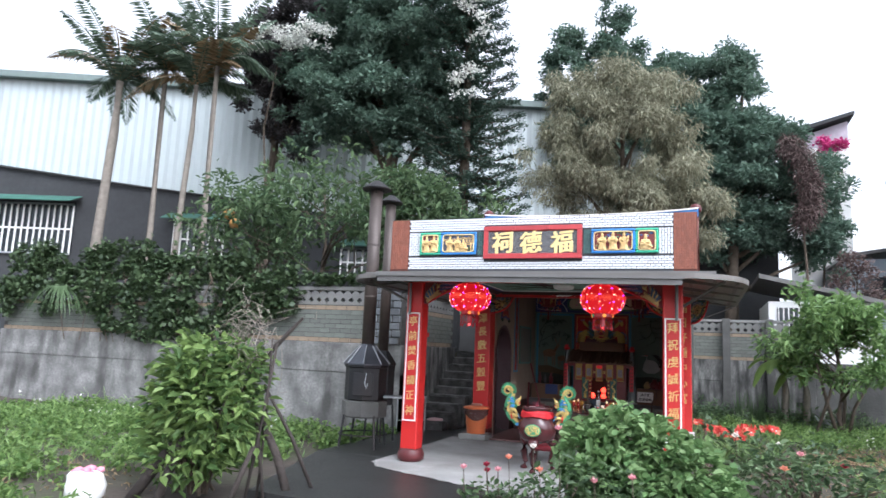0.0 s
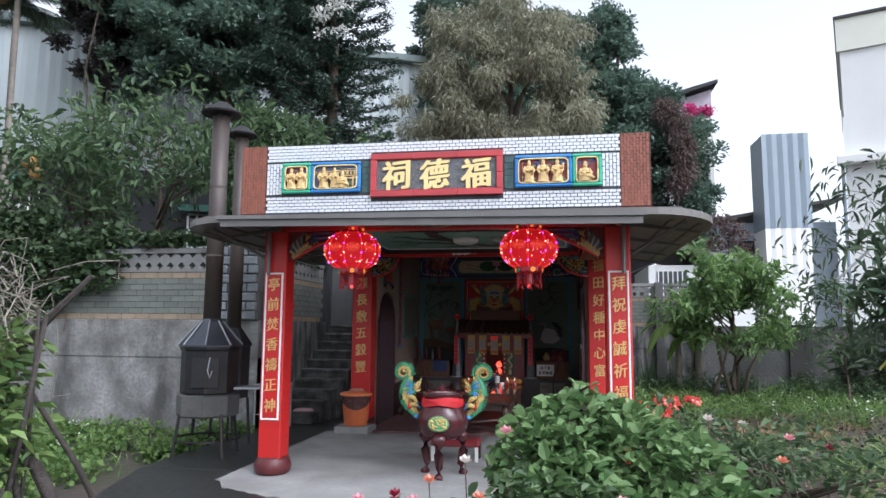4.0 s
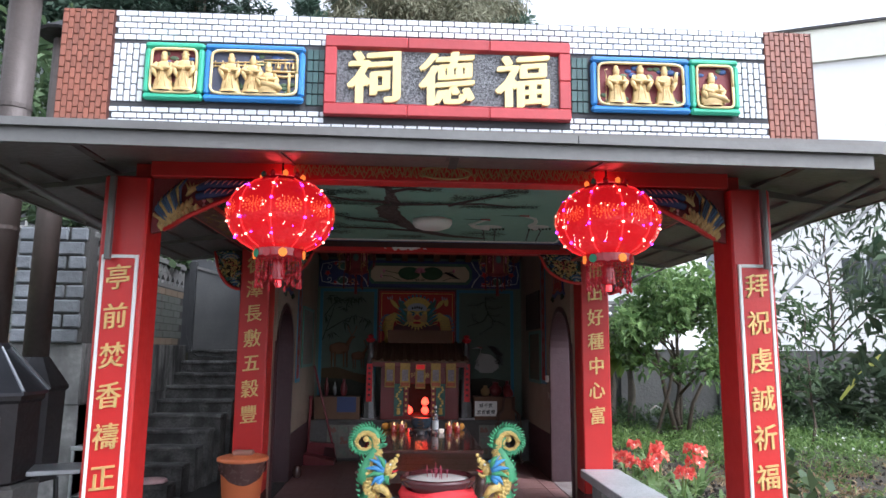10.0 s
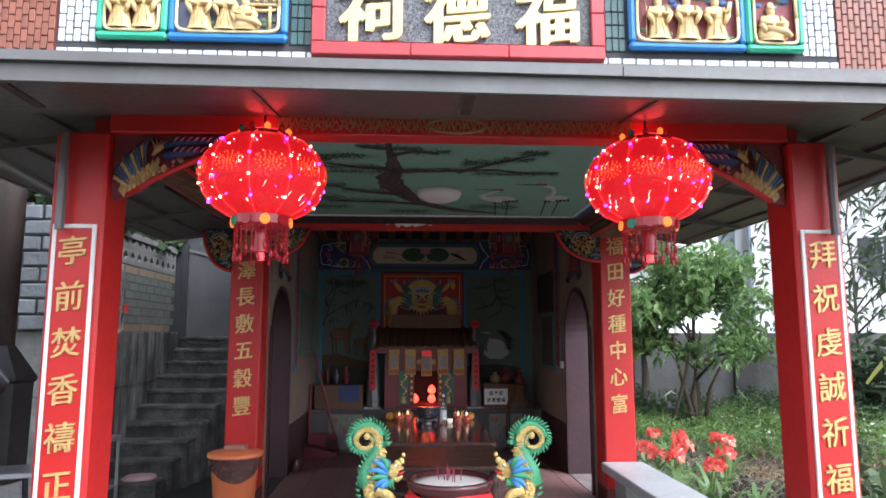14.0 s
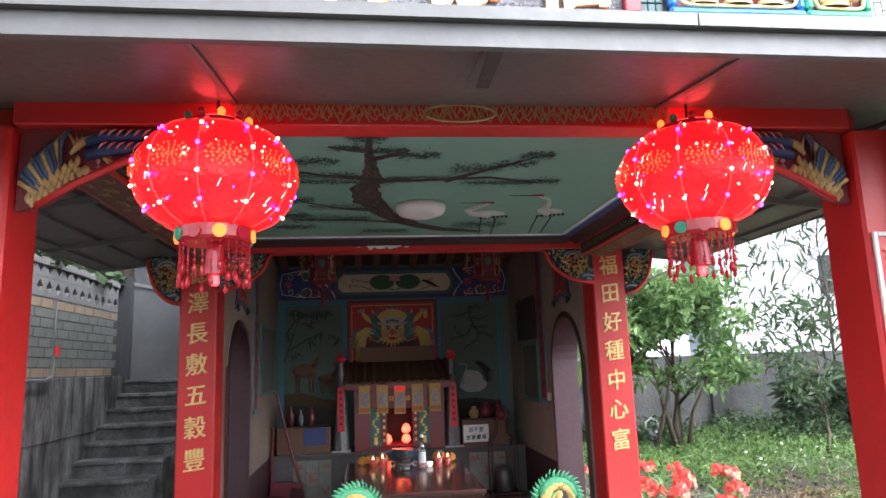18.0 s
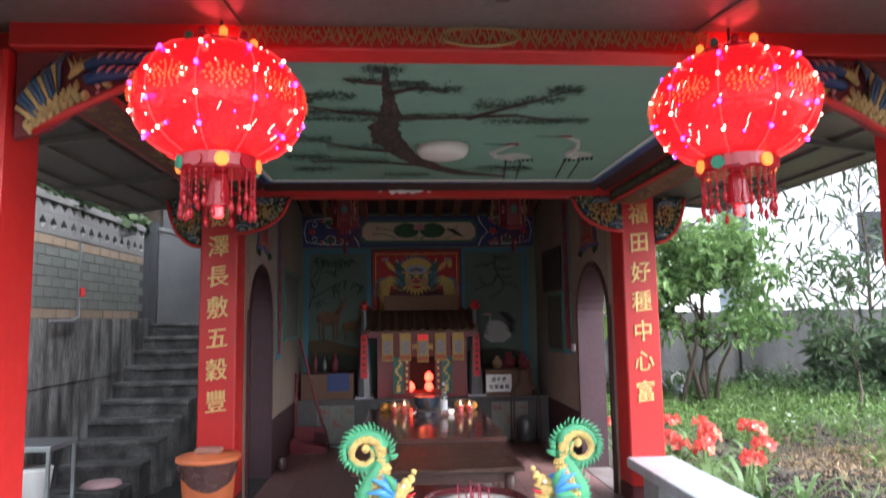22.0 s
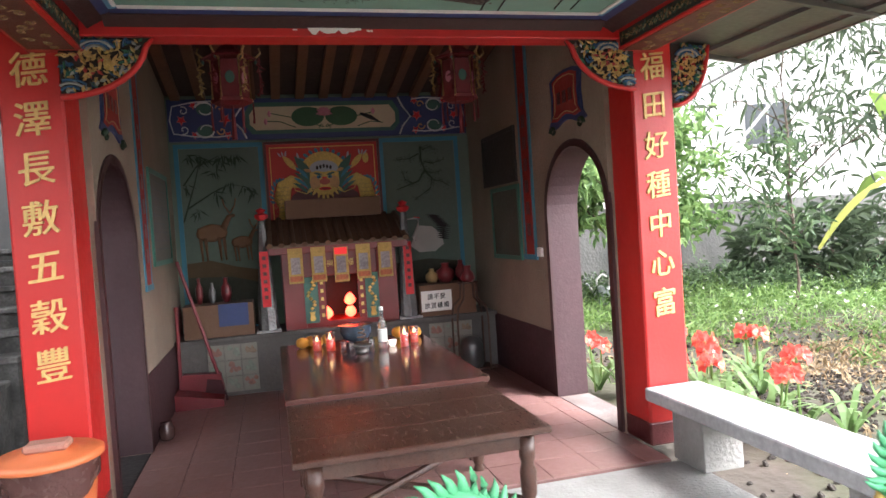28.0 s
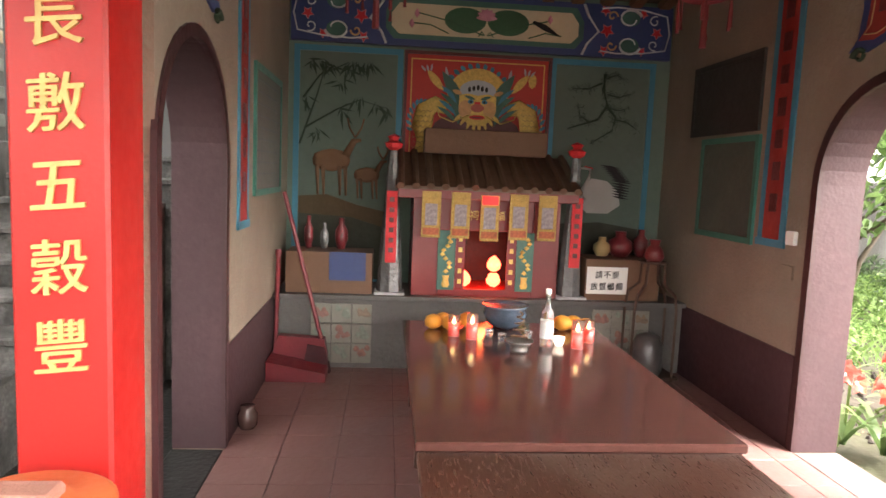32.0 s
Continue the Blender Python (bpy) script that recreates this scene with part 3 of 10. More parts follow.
for i in range(n):
    (a, b), (c, d) = edge[max(0, i - 1)], edge[min(n - 1, i + 1)]
    v = Vector((c - a, d - b, 0)).normalized()
    out = Vector((-v.y, v.x, 0))
    rings.append([bm.verts.new(Vector((*edge[i], 2.47)) + out * u + Vector((0, 0, w))) for u, w in ((0, 0), (0.018, 0.0), (0.022, 0.05), (0.012, 0.062), (0.0, 0.062))])
for A, B in zip(rings, rings[1:]):
    for k in range(5):
        j = (k + 1) % 5
        bm.faces.new((A[k], A[j], B[j], B[k]))
bmesh.ops.recalc_face_normals(bm, faces=bm.faces)
part("rolled_rim", bm, LINER, canopy, "thin rolled sheet rim")
for x0, x1 in ((-3.93, -1.42), (-1.416, -0.03)):
    za, zb = (2.528 - (x + 3.93) * 0.0092 for x in (x0, x1))
    part("gutter_lip", slab([(x0, za - 0.036), (x1, zb - 0.036), (x1, zb), (x0, za)], 8.135, 8.2), STEEL, canopy, "pale folded metal lip")
part("gutter_face", slab([(-3.9, 2.491), (-0.06, 2.455), (-0.06, 2.39), (-3.9, 2.426)], 8.16, 8.19), STEEL, canopy, "grey folded metal gutter")
for x in (-3.62, -1.95, -0.28):
    part("gutter_strap", box(x - 0.02, 8.191, 2.44, x + 0.02, 8.5, 2.448), PIPE, canopy, "rusty strap")
for x in (-2.8, -1.15):
    part("sheet_seam", slab([(8.2, 2.468), (9.28, 2.616), (9.28, 2.622), (8.2, 2.474)], x - 0.012, x + 0.012, axis="x"), STEEL, canopy)
for y in (8.42, 8.72):
    part("purlin", box(-4.2, y - 0.02, 2.50 + (y - 8.18) * 0.16, 0.3, y + 0.02, 2.53 + (y - 8.18) * 0.16), STEEL, canopy)
for s in (-1, 1):
    for xo in (1.95, 2.25, 2.5):
        part("purlin", box(CX + s * xo - 0.02, 8.9, 2.60 - (xo - 1.8) * 0.17, CX + s * xo + 0.02, 12.43, 2.63 - (xo - 1.8) * 0.17), STEEL, canopy)
    for y in (9.3, 10.35, 11.4, 12.4):
        part("bracket", slab([(CX + s * 1.8, 2.60), (CX + s * 2.58, 2.475), (CX + s * 2.58, 2.455), (CX + s * 1.8, 2.55)], y - 0.015, y + 0.015), STEEL, canopy)
    part("strut", rod((CX + s * 1.88, 9.06, 2.22), (CX + s * 2.35, 8.75, 2.50), 0.02), STEEL, canopy)
part("bracket", slab([(9.0, 2.62), (8.2, 2.485), (8.2, 2.465), (9.0, 2.59)], CX - 0.02, CX + 0.02, axis="x"), STEEL, canopy)

# ---- pillars ----


def couplet(pillar, text, x, y, z_top, pitch, size, bold):
    for i, ch in enumerate(text):
        glyph("character", ch, size, 0.006, GOLD, pose(x, y, z_top - i * pitch), pillar, bold)


for s, text in ((-1, "亭前焚香禱正神"), (1, "拜祝虔誠祈福")):
    p = thing("pillar", "red square porch pillar with gold characters in a white-tiled frame", "pillar", CX + s * 1.75, 9.12, 0, kind="structure")
    part("shaft", box(-0.12, -0.12, 0.16, 0.12, 0.12, 2.5, 0.012), RED, p)
    part("base", lathe([(0.15, 0), (0.18, 0.03), (0.19, 0.09), (0.17, 0.15), (0.155, 0.175)], 24), DARKRED, p, "dark red rounded base", True)
    part("couplet_panel", box(-0.078, -0.132, 0.57, 0.078, -0.1205, 2.04), RED, p)
    part("panel_frame", box(-0.097, -0.136, 0.55, -0.079, -0.1205, 2.06, 0.003), WHITE, p, "white tile strip")
    part("panel_frame", box(0.079, -0.136, 0.55, 0.097, -0.1205, 2.06, 0.003), WHITE, p, "white tile strip")
    part("panel_frame", box(-0.0785, -0.136, 2.042, 0.0785, -0.1205, 2.06, 0.003), WHITE, p, "white tile strip")
    part("panel_frame", box(-0.0785, -0.136, 0.55, 0.0785, -0.1205, 0.568, 0.003), WHITE, p, "white tile strip")
    couplet(p, text, 0, -0.135, 1.94, 0.207, 0.142, 0.0016)
    # drain pipe by the pillar head
    part("pipe", rod((s * 0.05, -0.17, 2.03), (s * 0.05, -0.17, 2.48), 0.02), STEEL, p, "grey metal pipe")
for s, text in ((-1, "德澤長敷五穀豐"), (1, "福田好種中心富")):
    p = thing("pillar", "red square inner pillar with a column of gold characters", "pillar", CX + s * 1.762, 12.28, 0, kind="structure")
    part("shaft", box(-0.148, 0, 0.14, 0.148, 0.36, 2.68, 0.012), RED, p)
    part("base", box(-0.152, -0.006, 0.0, 0.152, 0.364, 0.15, 0.012), DARKRED, p, "dark red base band")
    couplet(p, text, 0, -0.004, 2.42, 0.25, 0.186, 0.0022)


# ---- front board over the porch: tiles, reliefs and plaque ----
fascia = thing("front_board", "tiled front board with coloured relief panels and a stone name plaque", "shrine front", CX, 8.79, 0, kind="structure")
part("board_core", box(-1.787, 0.008, 2.62, 1.773, 0.16, 3.362), GROUT, fascia)
BROWNJOINT = mat("brown_mortar", (0.10, 0.035, 0.026), 0.9)
for a in (-2.068, 1.774):
    part("board_core", box(a, 0.0075, 2.62, a + 0.28, 0.16, 3.362), BROWNJOINT, fascia)


def relief_figure(x, h, kind, rg):
    """One small moulded robed form standing on the panel's lower edge: folded robe, sleeves, plain knob above."""
    bm = bmesh.new()
    z0 = -0.5 * h
    seat = kind == "low"
    k = h / 0.22

    def turned(profile, cx, wave=0.0, sy=0.5, n=7):
        rings = []
        for r, z in profile:
            rings.append([bm.verts.new((cx + (r + wave * r * math.cos(n * a)) * math.cos(a) * k, -0.012 + r * math.sin(a) * sy * k, z0 + z * k)) for a in [2 * math.pi * i / 20 for i in range(20)]])
        for A, B in zip(rings, rings[1:]):
            for i in range(20):
                bm.faces.new((A[i], A[(i + 1) % 20], B[(i + 1) % 20], B[i]))
        bm.faces.new(rings[-1])

    lift = 0.0 if not seat else -0.045
    turned([(0.052, 0.0), (0.055, 0.012), (0.05, 0.014)], x, 0.05)
    if seat:
        turned([(0.058, 0.012), (0.06, 0.03), (0.05, 0.06), (0.034, 0.085)], x, 0.12)
        tube([(x - 0.03 * k, -0.03, z0 + 0.05 * k), (x + 0.05 * k, -0.035, z0 + 0.035 * k), (x + 0.075 * k, -0.03, z0 + 0.02 * k)], [0.02 * k, 0.016 * k, 0.008 * k], 7, bm)
    else:
        turned([(0.046, 0.014), (0.043, 0.04), (0.036, 0.08), (0.03, 0.105)], x, 0.14)
        for q in (-0.02, 0.0, 0.02):
            tube([(x + q * k, -0.03, z0 + 0.015 * k), (x + q * 0.7 * k, -0.034, z0 + 0.06 * k), (x + q * 0.4 * k, -0.028, z0 + 0.10 * k)], 0.0035 * k, 5, bm)
    turned([(0.032, 0.10 + lift), (0.036, 0.115 + lift), (0.04, 0.135 + lift), (0.036, 0.152 + lift), (0.014, 0.162 + lift)], x, 0.05)
    turned([(0.035, 0.104 + lift), (0.038, 0.108 + lift), (0.035, 0.112 + lift)], x)
    turned([(0.010, 0.158 + lift), (0.017, 0.168 + lift), (0.018, 0.178 + lift), (0.014, 0.19 + lift), (0.006, 0.195 + lift)], x, 0.0, 0.8)
    turned([(0.019, 0.186 + lift), (0.02, 0.192 + lift), (0.013, 0.196 + lift), (0.012, 0.212 + lift), (0.005, 0.217 + lift)], x, 0.06, 0.8)
    for s in (-1, 1):
        up = kind == "raised" and s > 0
        e = (x + s * 0.05 * k, -0.03, z0 + (0.118 + lift) * k)
        w = (x + s * (0.056 if up else 0.008) * k, -0.042, z0 + ((0.17 if up else 0.112) + lift) * k)
        tube([(x + s * 0.033 * k, -0.018, z0 + (0.148 + lift) * k), e, w], [0.012 * k, 0.016 * k, 0.008 * k], 7, bm)
        tube([e, (e[0] - s * 0.012 * k, -0.034, e[2] - 0.03 * k), (e[0] - s * 0.02 * k, -0.03, e[2] - 0.055 * k)], [0.014 * k, 0.012 * k, 0.003 * k], 6, bm)
    if kind == "staff":
        tube([(x - 0.062 * k, -0.025, z0), (x - 0.06 * k, -0.027, z0 + 0.15 * k), (x - 0.066 * k, -0.025, z0 + 0.185 * k), (x - 0.052 * k, -0.025, z0 + 0.19 * k)], 0.004 * k, 5, bm)
    return bm


def relief_panel(x0, x1, z0, z1, rim, back, figures, seed, rails):
    rg = random.Random(seed)
    cx, cz, w, h = (x0 + x1) / 2, (z0 + z1) / 2, x1 - x0, z1 - z0
    pn = thing("relief_panel", "moulded panel of small gilt robed forms in a coloured frame", "relief panel", CX + cx, 8.786, cz, group="relief panels of the shrine front")
    t = 0.034
    part("backing", box(-w / 2 + t, -0.012, -h / 2 + t, w / 2 - t, 0.005, h / 2 - t), back, pn)
    for a in (box(-w / 2, -0.036, -h / 2, w / 2, 0.005, -h / 2 + t, 0.011), box(-w / 2, -0.036, h / 2 - t, w / 2, 0.005, h / 2, 0.011),
              box(-w / 2, -0.0355, -h / 2 + t, -w / 2 + t, 0.005, h / 2 - t, 0.011), box(w / 2 - t, -0.0355, -h / 2 + t, w / 2, 0.005, h / 2 - t, 0.011)):
        part("frame_bar", a, rim, pn)
    iw, ih = w - 2 * t, h - 2 * t
    loop = []
    for i in range(33):
        a = 2 * math.pi * i / 32
        c, s = math.cos(a), math.sin(a)
        loop.append(((iw / 2 - 0.004) * math.copysign(abs(c) ** 0.22, c), -0.032, (ih / 2 - 0.004) * math.copysign(abs(s) ** 0.22, s)))
    part("inner_rim", tube(loop, 0.0075, 6), RIMCREAM, pn, "cream rounded rim", True)
    for fx, fh, kind in figures:
        bm = relief_figure(0, ih * fh, kind, rg)
        bmesh.ops.translate(bm, verts=bm.verts, vec=(fx * iw, -0.012, -ih / 2 + 0.012 + ih * fh / 2))
        part("figure", bm, CREAMGOLD, pn, "gilt moulded robed form", True)
    for i in range(int(iw * 55)):
        bm = bmesh.new()
        rr = rg.uniform(0.012, 0.021)
        top = i % 2
        bmesh.ops.create_icosphere(bm, subdivisions=2, radius=rr, matrix=Matrix.LocRotScale((rg.uniform(-iw / 2 + 0.025, iw / 2 - 0.025), -0.012, rg.uniform(ih * 0.2, ih / 2 - 0.02) if top else -ih / 2 + rg.uniform(0.02, 0.07)), None, (1.3, 0.45, 0.85)))
        part("cloud" if top else "rock", bm, (CLOUDB, CLOUDG)[(seed + i // 2) % 2] if top else CLOUDG, pn, smooth=True)
    if rails:
        bm = bmesh.new()
        for a, b, c in ((-0.5, 0.1, 0.20), (0.1, 0.48, 0.26)):
            for q in (0.0, -0.07):
                rod((a * iw, -0.018, (0.16 + q) * ih + (0.05 * ih if a < 0 else 0.16 * ih)), (b * iw, -0.018, (c + q) * ih + 0.08 * ih), 0.0045, None, 6, bm)
            for m in range(7):
                u = (m + 0.5) / 7
                x = (a + (b - a) * u) * iw
                rod((x, -0.017, 0.13 * ih), (x, -0.017, 0.28 * ih), 0.003, None, 5, bm)
        for m in range(3):
            lathe([(0.011, 0), (0.008, 0.012), (0.004, 0.022), (0.006, 0.034), (0.002, 0.042)], 8, bm, ((0.27 + 0.085 * m) * iw, -0.026, 0.10 * ih))
        box(0.2 * iw, -0.03, 0.03 * ih, 0.48 * iw, -0.012, 0.075 * ih, 0.002, bm)
        tube([(0.2 * iw, -0.022, -0.04 * ih), (0.34 * iw, -0.025, -0.07 * ih), (0.46 * iw, -0.022, -0.03 * ih)], 0.007, 6, bm)
        rod((0.4 * iw, -0.022, 0.02 * ih), (0.4 * iw, -0.022, -0.44 * ih), 0.008, None, 6, bm)
        part("railing", bm, CREAMGOLD, pn, "gilt moulded railing and table", True)
    return pn


RIMCREAM = mat("cream_rim_paint", (0.78, 0.62, 0.32), 0.45, vary=0.1)
CLOUDB = mat("relief_blue", (0.05, 0.11, 0.30), 0.5, vary=0.3, size=20)
CLOUDG = mat("relief_olive_green", (0.10, 0.16, 0.09), 0.55, vary=0.3, size=20)
WINE = mat("wine_red_backing", (0.20, 0.035, 0.04), 0.6, vary=0.2)
SLATE = mat("slate_blue_backing", (0.10, 0.11, 0.16), 0.6, vary=0.2)
relief_panel(-1.61, -1.301, 2.853, 3.168, GREEN, WINE, ((-0.22, 0.9, "plain"), (0.23, 0.95, "plain")), 1, False)
relief_panel(-1.299, -0.774, 2.853, 3.168, BLUE, SLATE, ((-0.27, 0.9, "plain"), (-0.02, 0.86, "plain"), (0.16, 0.9, "low")), 2, True)
relief_panel(0.774, 1.322, 2.853, 3.168, BLUE, WINE, ((-0.28, 0.9, "staff"), (0.0, 0.95, "plain"), (0.28, 0.92, "raised")), 3, False)
relief_panel(1.324, 1.6, 2.853, 3.168, GREEN, WINE, ((-0.08, 1.0, "low"),), 4, False)

plaque = thing("name_plaque", "speckled granite name plaque with gold characters, red stone frame", "plaque", CX - 0.004, 8.785, 3.013)
part("stone_face", box(-0.6, -0.018, -0.162, 0.6, 0.01, 0.162), GRANITE, plaque)
for a, b in ((-0.663, -0.2215), (-0.221, 0.221), (0.2215, 0.663)):
    for z0, z1 in ((0.158, 0.22), (-0.22, -0.158)):
        part("frame_stone", box(a, -0.04, z0, b, 0.01, z1, 0.005), PLAQRED, plaque)
for a in (-0.663, 0.601):
    for c in (-0.1575, 0.0005):
        part("frame_stone", box(a, -0.0395, c, a + 0.062, 0.01, c + 0.157, 0.005), PLAQRED, plaque)
for z0, z1, y0, y1 in ((0.157, 0.148, -0.038, -0.019), (-0.157, -0.148, -0.038, -0.019)):
    part("liner", slab([(y0, z0), (y1, z0), (y1, z1)], -0.6, 0.6, axis="x"), PLAQRED, plaque, "sloping red liner")
BRIGHTGOLD = mat("bright_gilt", (0.80, 0.60, 0.27), 0.35, metal=0.2, vary=0.1, size=10, bump=0.1)
for ch, x in zip("祠德福", (-0.4, -0.01, 0.4)):
    glyph("character", ch, 0.318, 0.012, BRIGHTGOLD, pose(x, -0.024, -0.004), plaque, 0.0085)

# tiles of the front board, in running bond
TW, TH, PX, PZ = 0.0585, 0.0262, 0.0655, 0.0335
unit = {}
for key, m, w, h in (("white", WHITETILE, TW, TH), ("brown", BROWNTILE, TW, TH), ("green", GREENTILE, TH * 1.1, TW * 1.0)):
    bm = box(-w / 2, 0, -h / 2, w / 2, 0.01, h / 2, 0.0018)
    me = bpy.data.meshes.new("tile")
    bm.to_mesh(me)
    bm.free()
    me.materials.append(m)
    unit[key] = me
holes = [(-1.787, -0.67, 2.845, 3.176), (0.662, 1.773, 2.845, 3.176), (-0.67, 0.662, 2.785, 3.24)]
rest = {"white": bmesh.new()}
count = {"white": 0}
for r in range(21):
    z = 2.672 + r * PZ
    if z > 3.35:
        break
    cut = sorted((a, b) for a, b, c0, d in holes if c0 < z + TH / 2 and z - TH / 2 < d)
    for key, lo, hi in (("white", -1.787, 1.773),):
        runs, at = [], lo
        for a, b in cut:
            if lo <= a and b <= hi:
                runs.append((at, a))
                at = b
        runs.append((at, hi))
        for a, b in runs:
            for c in range(-1, 64):
                x0 = max(a, -2.0 + (c + 0.5 * (r % 2)) * PX)
                x1 = min(b, -2.0 + (c + 0.5 * (r % 2)) * PX + TW)
                if x1 - x0 < 0.012:
                    continue
                if count[key] < 300 and z < 2.88:
                    o = new("tile", unit[key])
                    o.matrix_basis = Matrix.LocRotScale(((x0 + x1) / 2, random.uniform(-0.0008, 0.0008), z), None, ((x1 - x0) / TW, 1, 1))
                    o.parent = fascia
                    count[key] += 1
                else:
                    box(x0, 0, z - TH / 2, x1, 0.01, z + TH / 2, 0, rest[key])
for lo, cols in ((-1.787, 5), (1.603, 5)):
    for i in range(cols):
        for j in range(-1, 6):
            z0, z1 = max(2.85, 2.85 + (j + 0.5 * (i % 2)) * PX), min(3.172, 2.85 + (j + 0.5 * (i % 2)) * PX + TW)
            if z1 - z0 > 0.012:
                o = new("tile", unit["white"])
                o.matrix_basis = Matrix.LocRotScale((lo + 0.0165 + i * PZ, 0, (z0 + z1) / 2), Euler((0, math.pi / 2, 0)), ((z1 - z0) / TW, 1, 1))
                o.parent = fascia
for lo in (-2.064, 1.777):
    for i in range(9):
        for j in range(-1, 13):
            z0 = max(2.655, 2.655 + (j + 0.5 * (i % 2)) * 0.0625)
            z1 = min(3.358, 2.655 + (j + 0.5 * (i % 2)) * 0.0625 + 0.058)
            if z1 - z0 < 0.012:
                continue
            o = new("tile", unit["brown"])
            o.matrix_basis = Matrix.LocRotScale((lo + 0.0145 + i * 0.0293, 0, (z0 + z1) / 2), Euler((0, math.pi / 2, 0)), ((z1 - z0) / TW, 1, 1))
            o.parent = fascia
tagged(part("white_tiles", rest["white"], WHITETILE, fascia), "white glazed tiles", kind="stuff")
for s in (-1, 1):
    for i in range(3):
        for j in range(5):
            o = new("tile", unit["green"])
            o.matrix_basis = pose(s * (0.688 + i * 0.031), 0, 2.883 + j * 0.064)
            o.parent = fascia
# side returns of the board
for s in (-1, 1):
    part("side_return", box(s * 2.03 - 0.024, 0.012, 2.62, s * 2.03 + 0.02, 0.45, 3.357), BROWNTILE, fascia, "brown tiled end")

# ---- carved brackets at the pillar heads ----
CARVED = [mat("bracket_gilt_carving", (0.62, 0.42, 0.15), 0.5, vary=0.4, size=30, bump=0.3), mat("carved_blue", (0.03, 0.10, 0.22), 0.5, vary=0.3), mat("carved_green", (0.04, 0.16, 0.10), 0.5, vary=0.3), mat("carved_pale", (0.34, 0.34, 0.33), 0.6, vary=0.3), PLAQRED]


def fan_bracket(x, y, z, s, w=0.42, h=0.30):
    """A quarter-round openwork bracket: red rim, gilt and painted leaves and waves inside; its corner is at x, z."""
    t = thing("carved_bracket", "openwork corner bracket carved with gilt leaves and blue waves, red rim", "bracket", x, y, z, group="carved brackets of the inner pillars")
    arc = [(s * w * math.cos(a), -h * math.sin(a)) for a in [math.pi / 2 * i / 10 for i in range(11)]]
    part("backing", slab([(0, 0), (s * w * 1.06, 0.0)] + arc[1:], -0.006, 0.03), mat("carving_ground", (0.03, 0.022, 0.018), 0.7, vary=0.4), t)
    part("rim", tube([(s * w * 1.07, -0.012, -0.004)] + [(a, -0.015, b) for a, b in arc[1:]], [0.008] + [0.017] * 10, 6), RED, t, "red rim", True)
    rg = random.Random(int(x * 100 + y * 7))
    for i in range(4):
        for cx, cz, lo, hi, r in ((0.05, -h * 0.97, 0.1, 2.6, 0.03 + 0.022 * i), (w * 0.42, -h * 0.28, 0.4, 2.7, 0.05 + 0.016 * i)):
            pts = [(s * (cx + r * math.cos(a)), -0.024, cz + r * 0.8 * math.sin(a)) for a in [lo + (hi - lo) * k / 8 for k in range(9)]]
            pts = [q for q in pts if 0 < s * q[0] and (q[0] / w) ** 2 + (q[2] / h) ** 2 < 0.85 and q[2] < -0.01]
            if len(pts) > 2:
                part("blue_wave", tube(pts, 0.0075, 5), CARVED[1 if i % 2 else 3], t, smooth=True)
    for i in range(190):
        a, r = rg.uniform(0.05, 1.52), rg.uniform(0.1, 0.9) ** 0.55
        px, pz = s * w * r * math.cos(a), -h * r * math.sin(a)
        mid = abs(r - 0.55) < 0.22 and 0.25 < a < 1.25
        k = rg.choice((0, 0, 0, 0, 0, 4)) if mid else rg.choice((2, 0, 2, 0, 3, 1))
        l, wd = rg.uniform(0.014, 0.03), rg.uniform(0.007, 0.012)
        ang = rg.uniform(0, 6.283)
        d, e = Vector((math.cos(ang), 0, math.sin(ang))), Vector((-math.sin(ang), 0, math.cos(ang)))
        c = Vector((px, -0.008 - rg.uniform(0, 0.012), pz))
        up = Vector((0, -rg.uniform(0.012, 0.022), 0))
        vs = [c - d * l, c + e * wd, c + d * l, c - e * wd, c + up - d * l * 0.3, c + up * 0.8 + d * l * 0.35]
        quads(("gilt_leaf", "blue_wave", "green_leaf", "white_crest", "red_flower")[k], vs, [(0, 4, 1), (1, 4, 5), (1, 5, 2), (2, 5, 3), (3, 5, 4), (3, 4, 0)], CARVED[k], t)
    return t


for s in (-1, 1):
    fan_bracket(CX + s * 1.61, 12.24, 2.565, -s)
    fan_bracket(CX + s * 1.915, 12.3, 2.565, s, 0.26, 0.40)


CARVERED = mat("old_carving_red", (0.20, 0.03, 0.035), 0.6, vary=0.3, size=14, bump=0.3)
WINGBLUE = mat("slate_blue_feather", (0.06, 0.11, 0.20), 0.5, vary=0.3, size=20, bump=0.1)
OLDGOLD = mat("old_gilt_carving", (0.52, 0.36, 0.14), 0.5, vary=0.4, size=30, bump=0.3)
TAILPINK = mat("pale_pink_dash", (0.55, 0.25, 0.27), 0.6, vary=0.2)


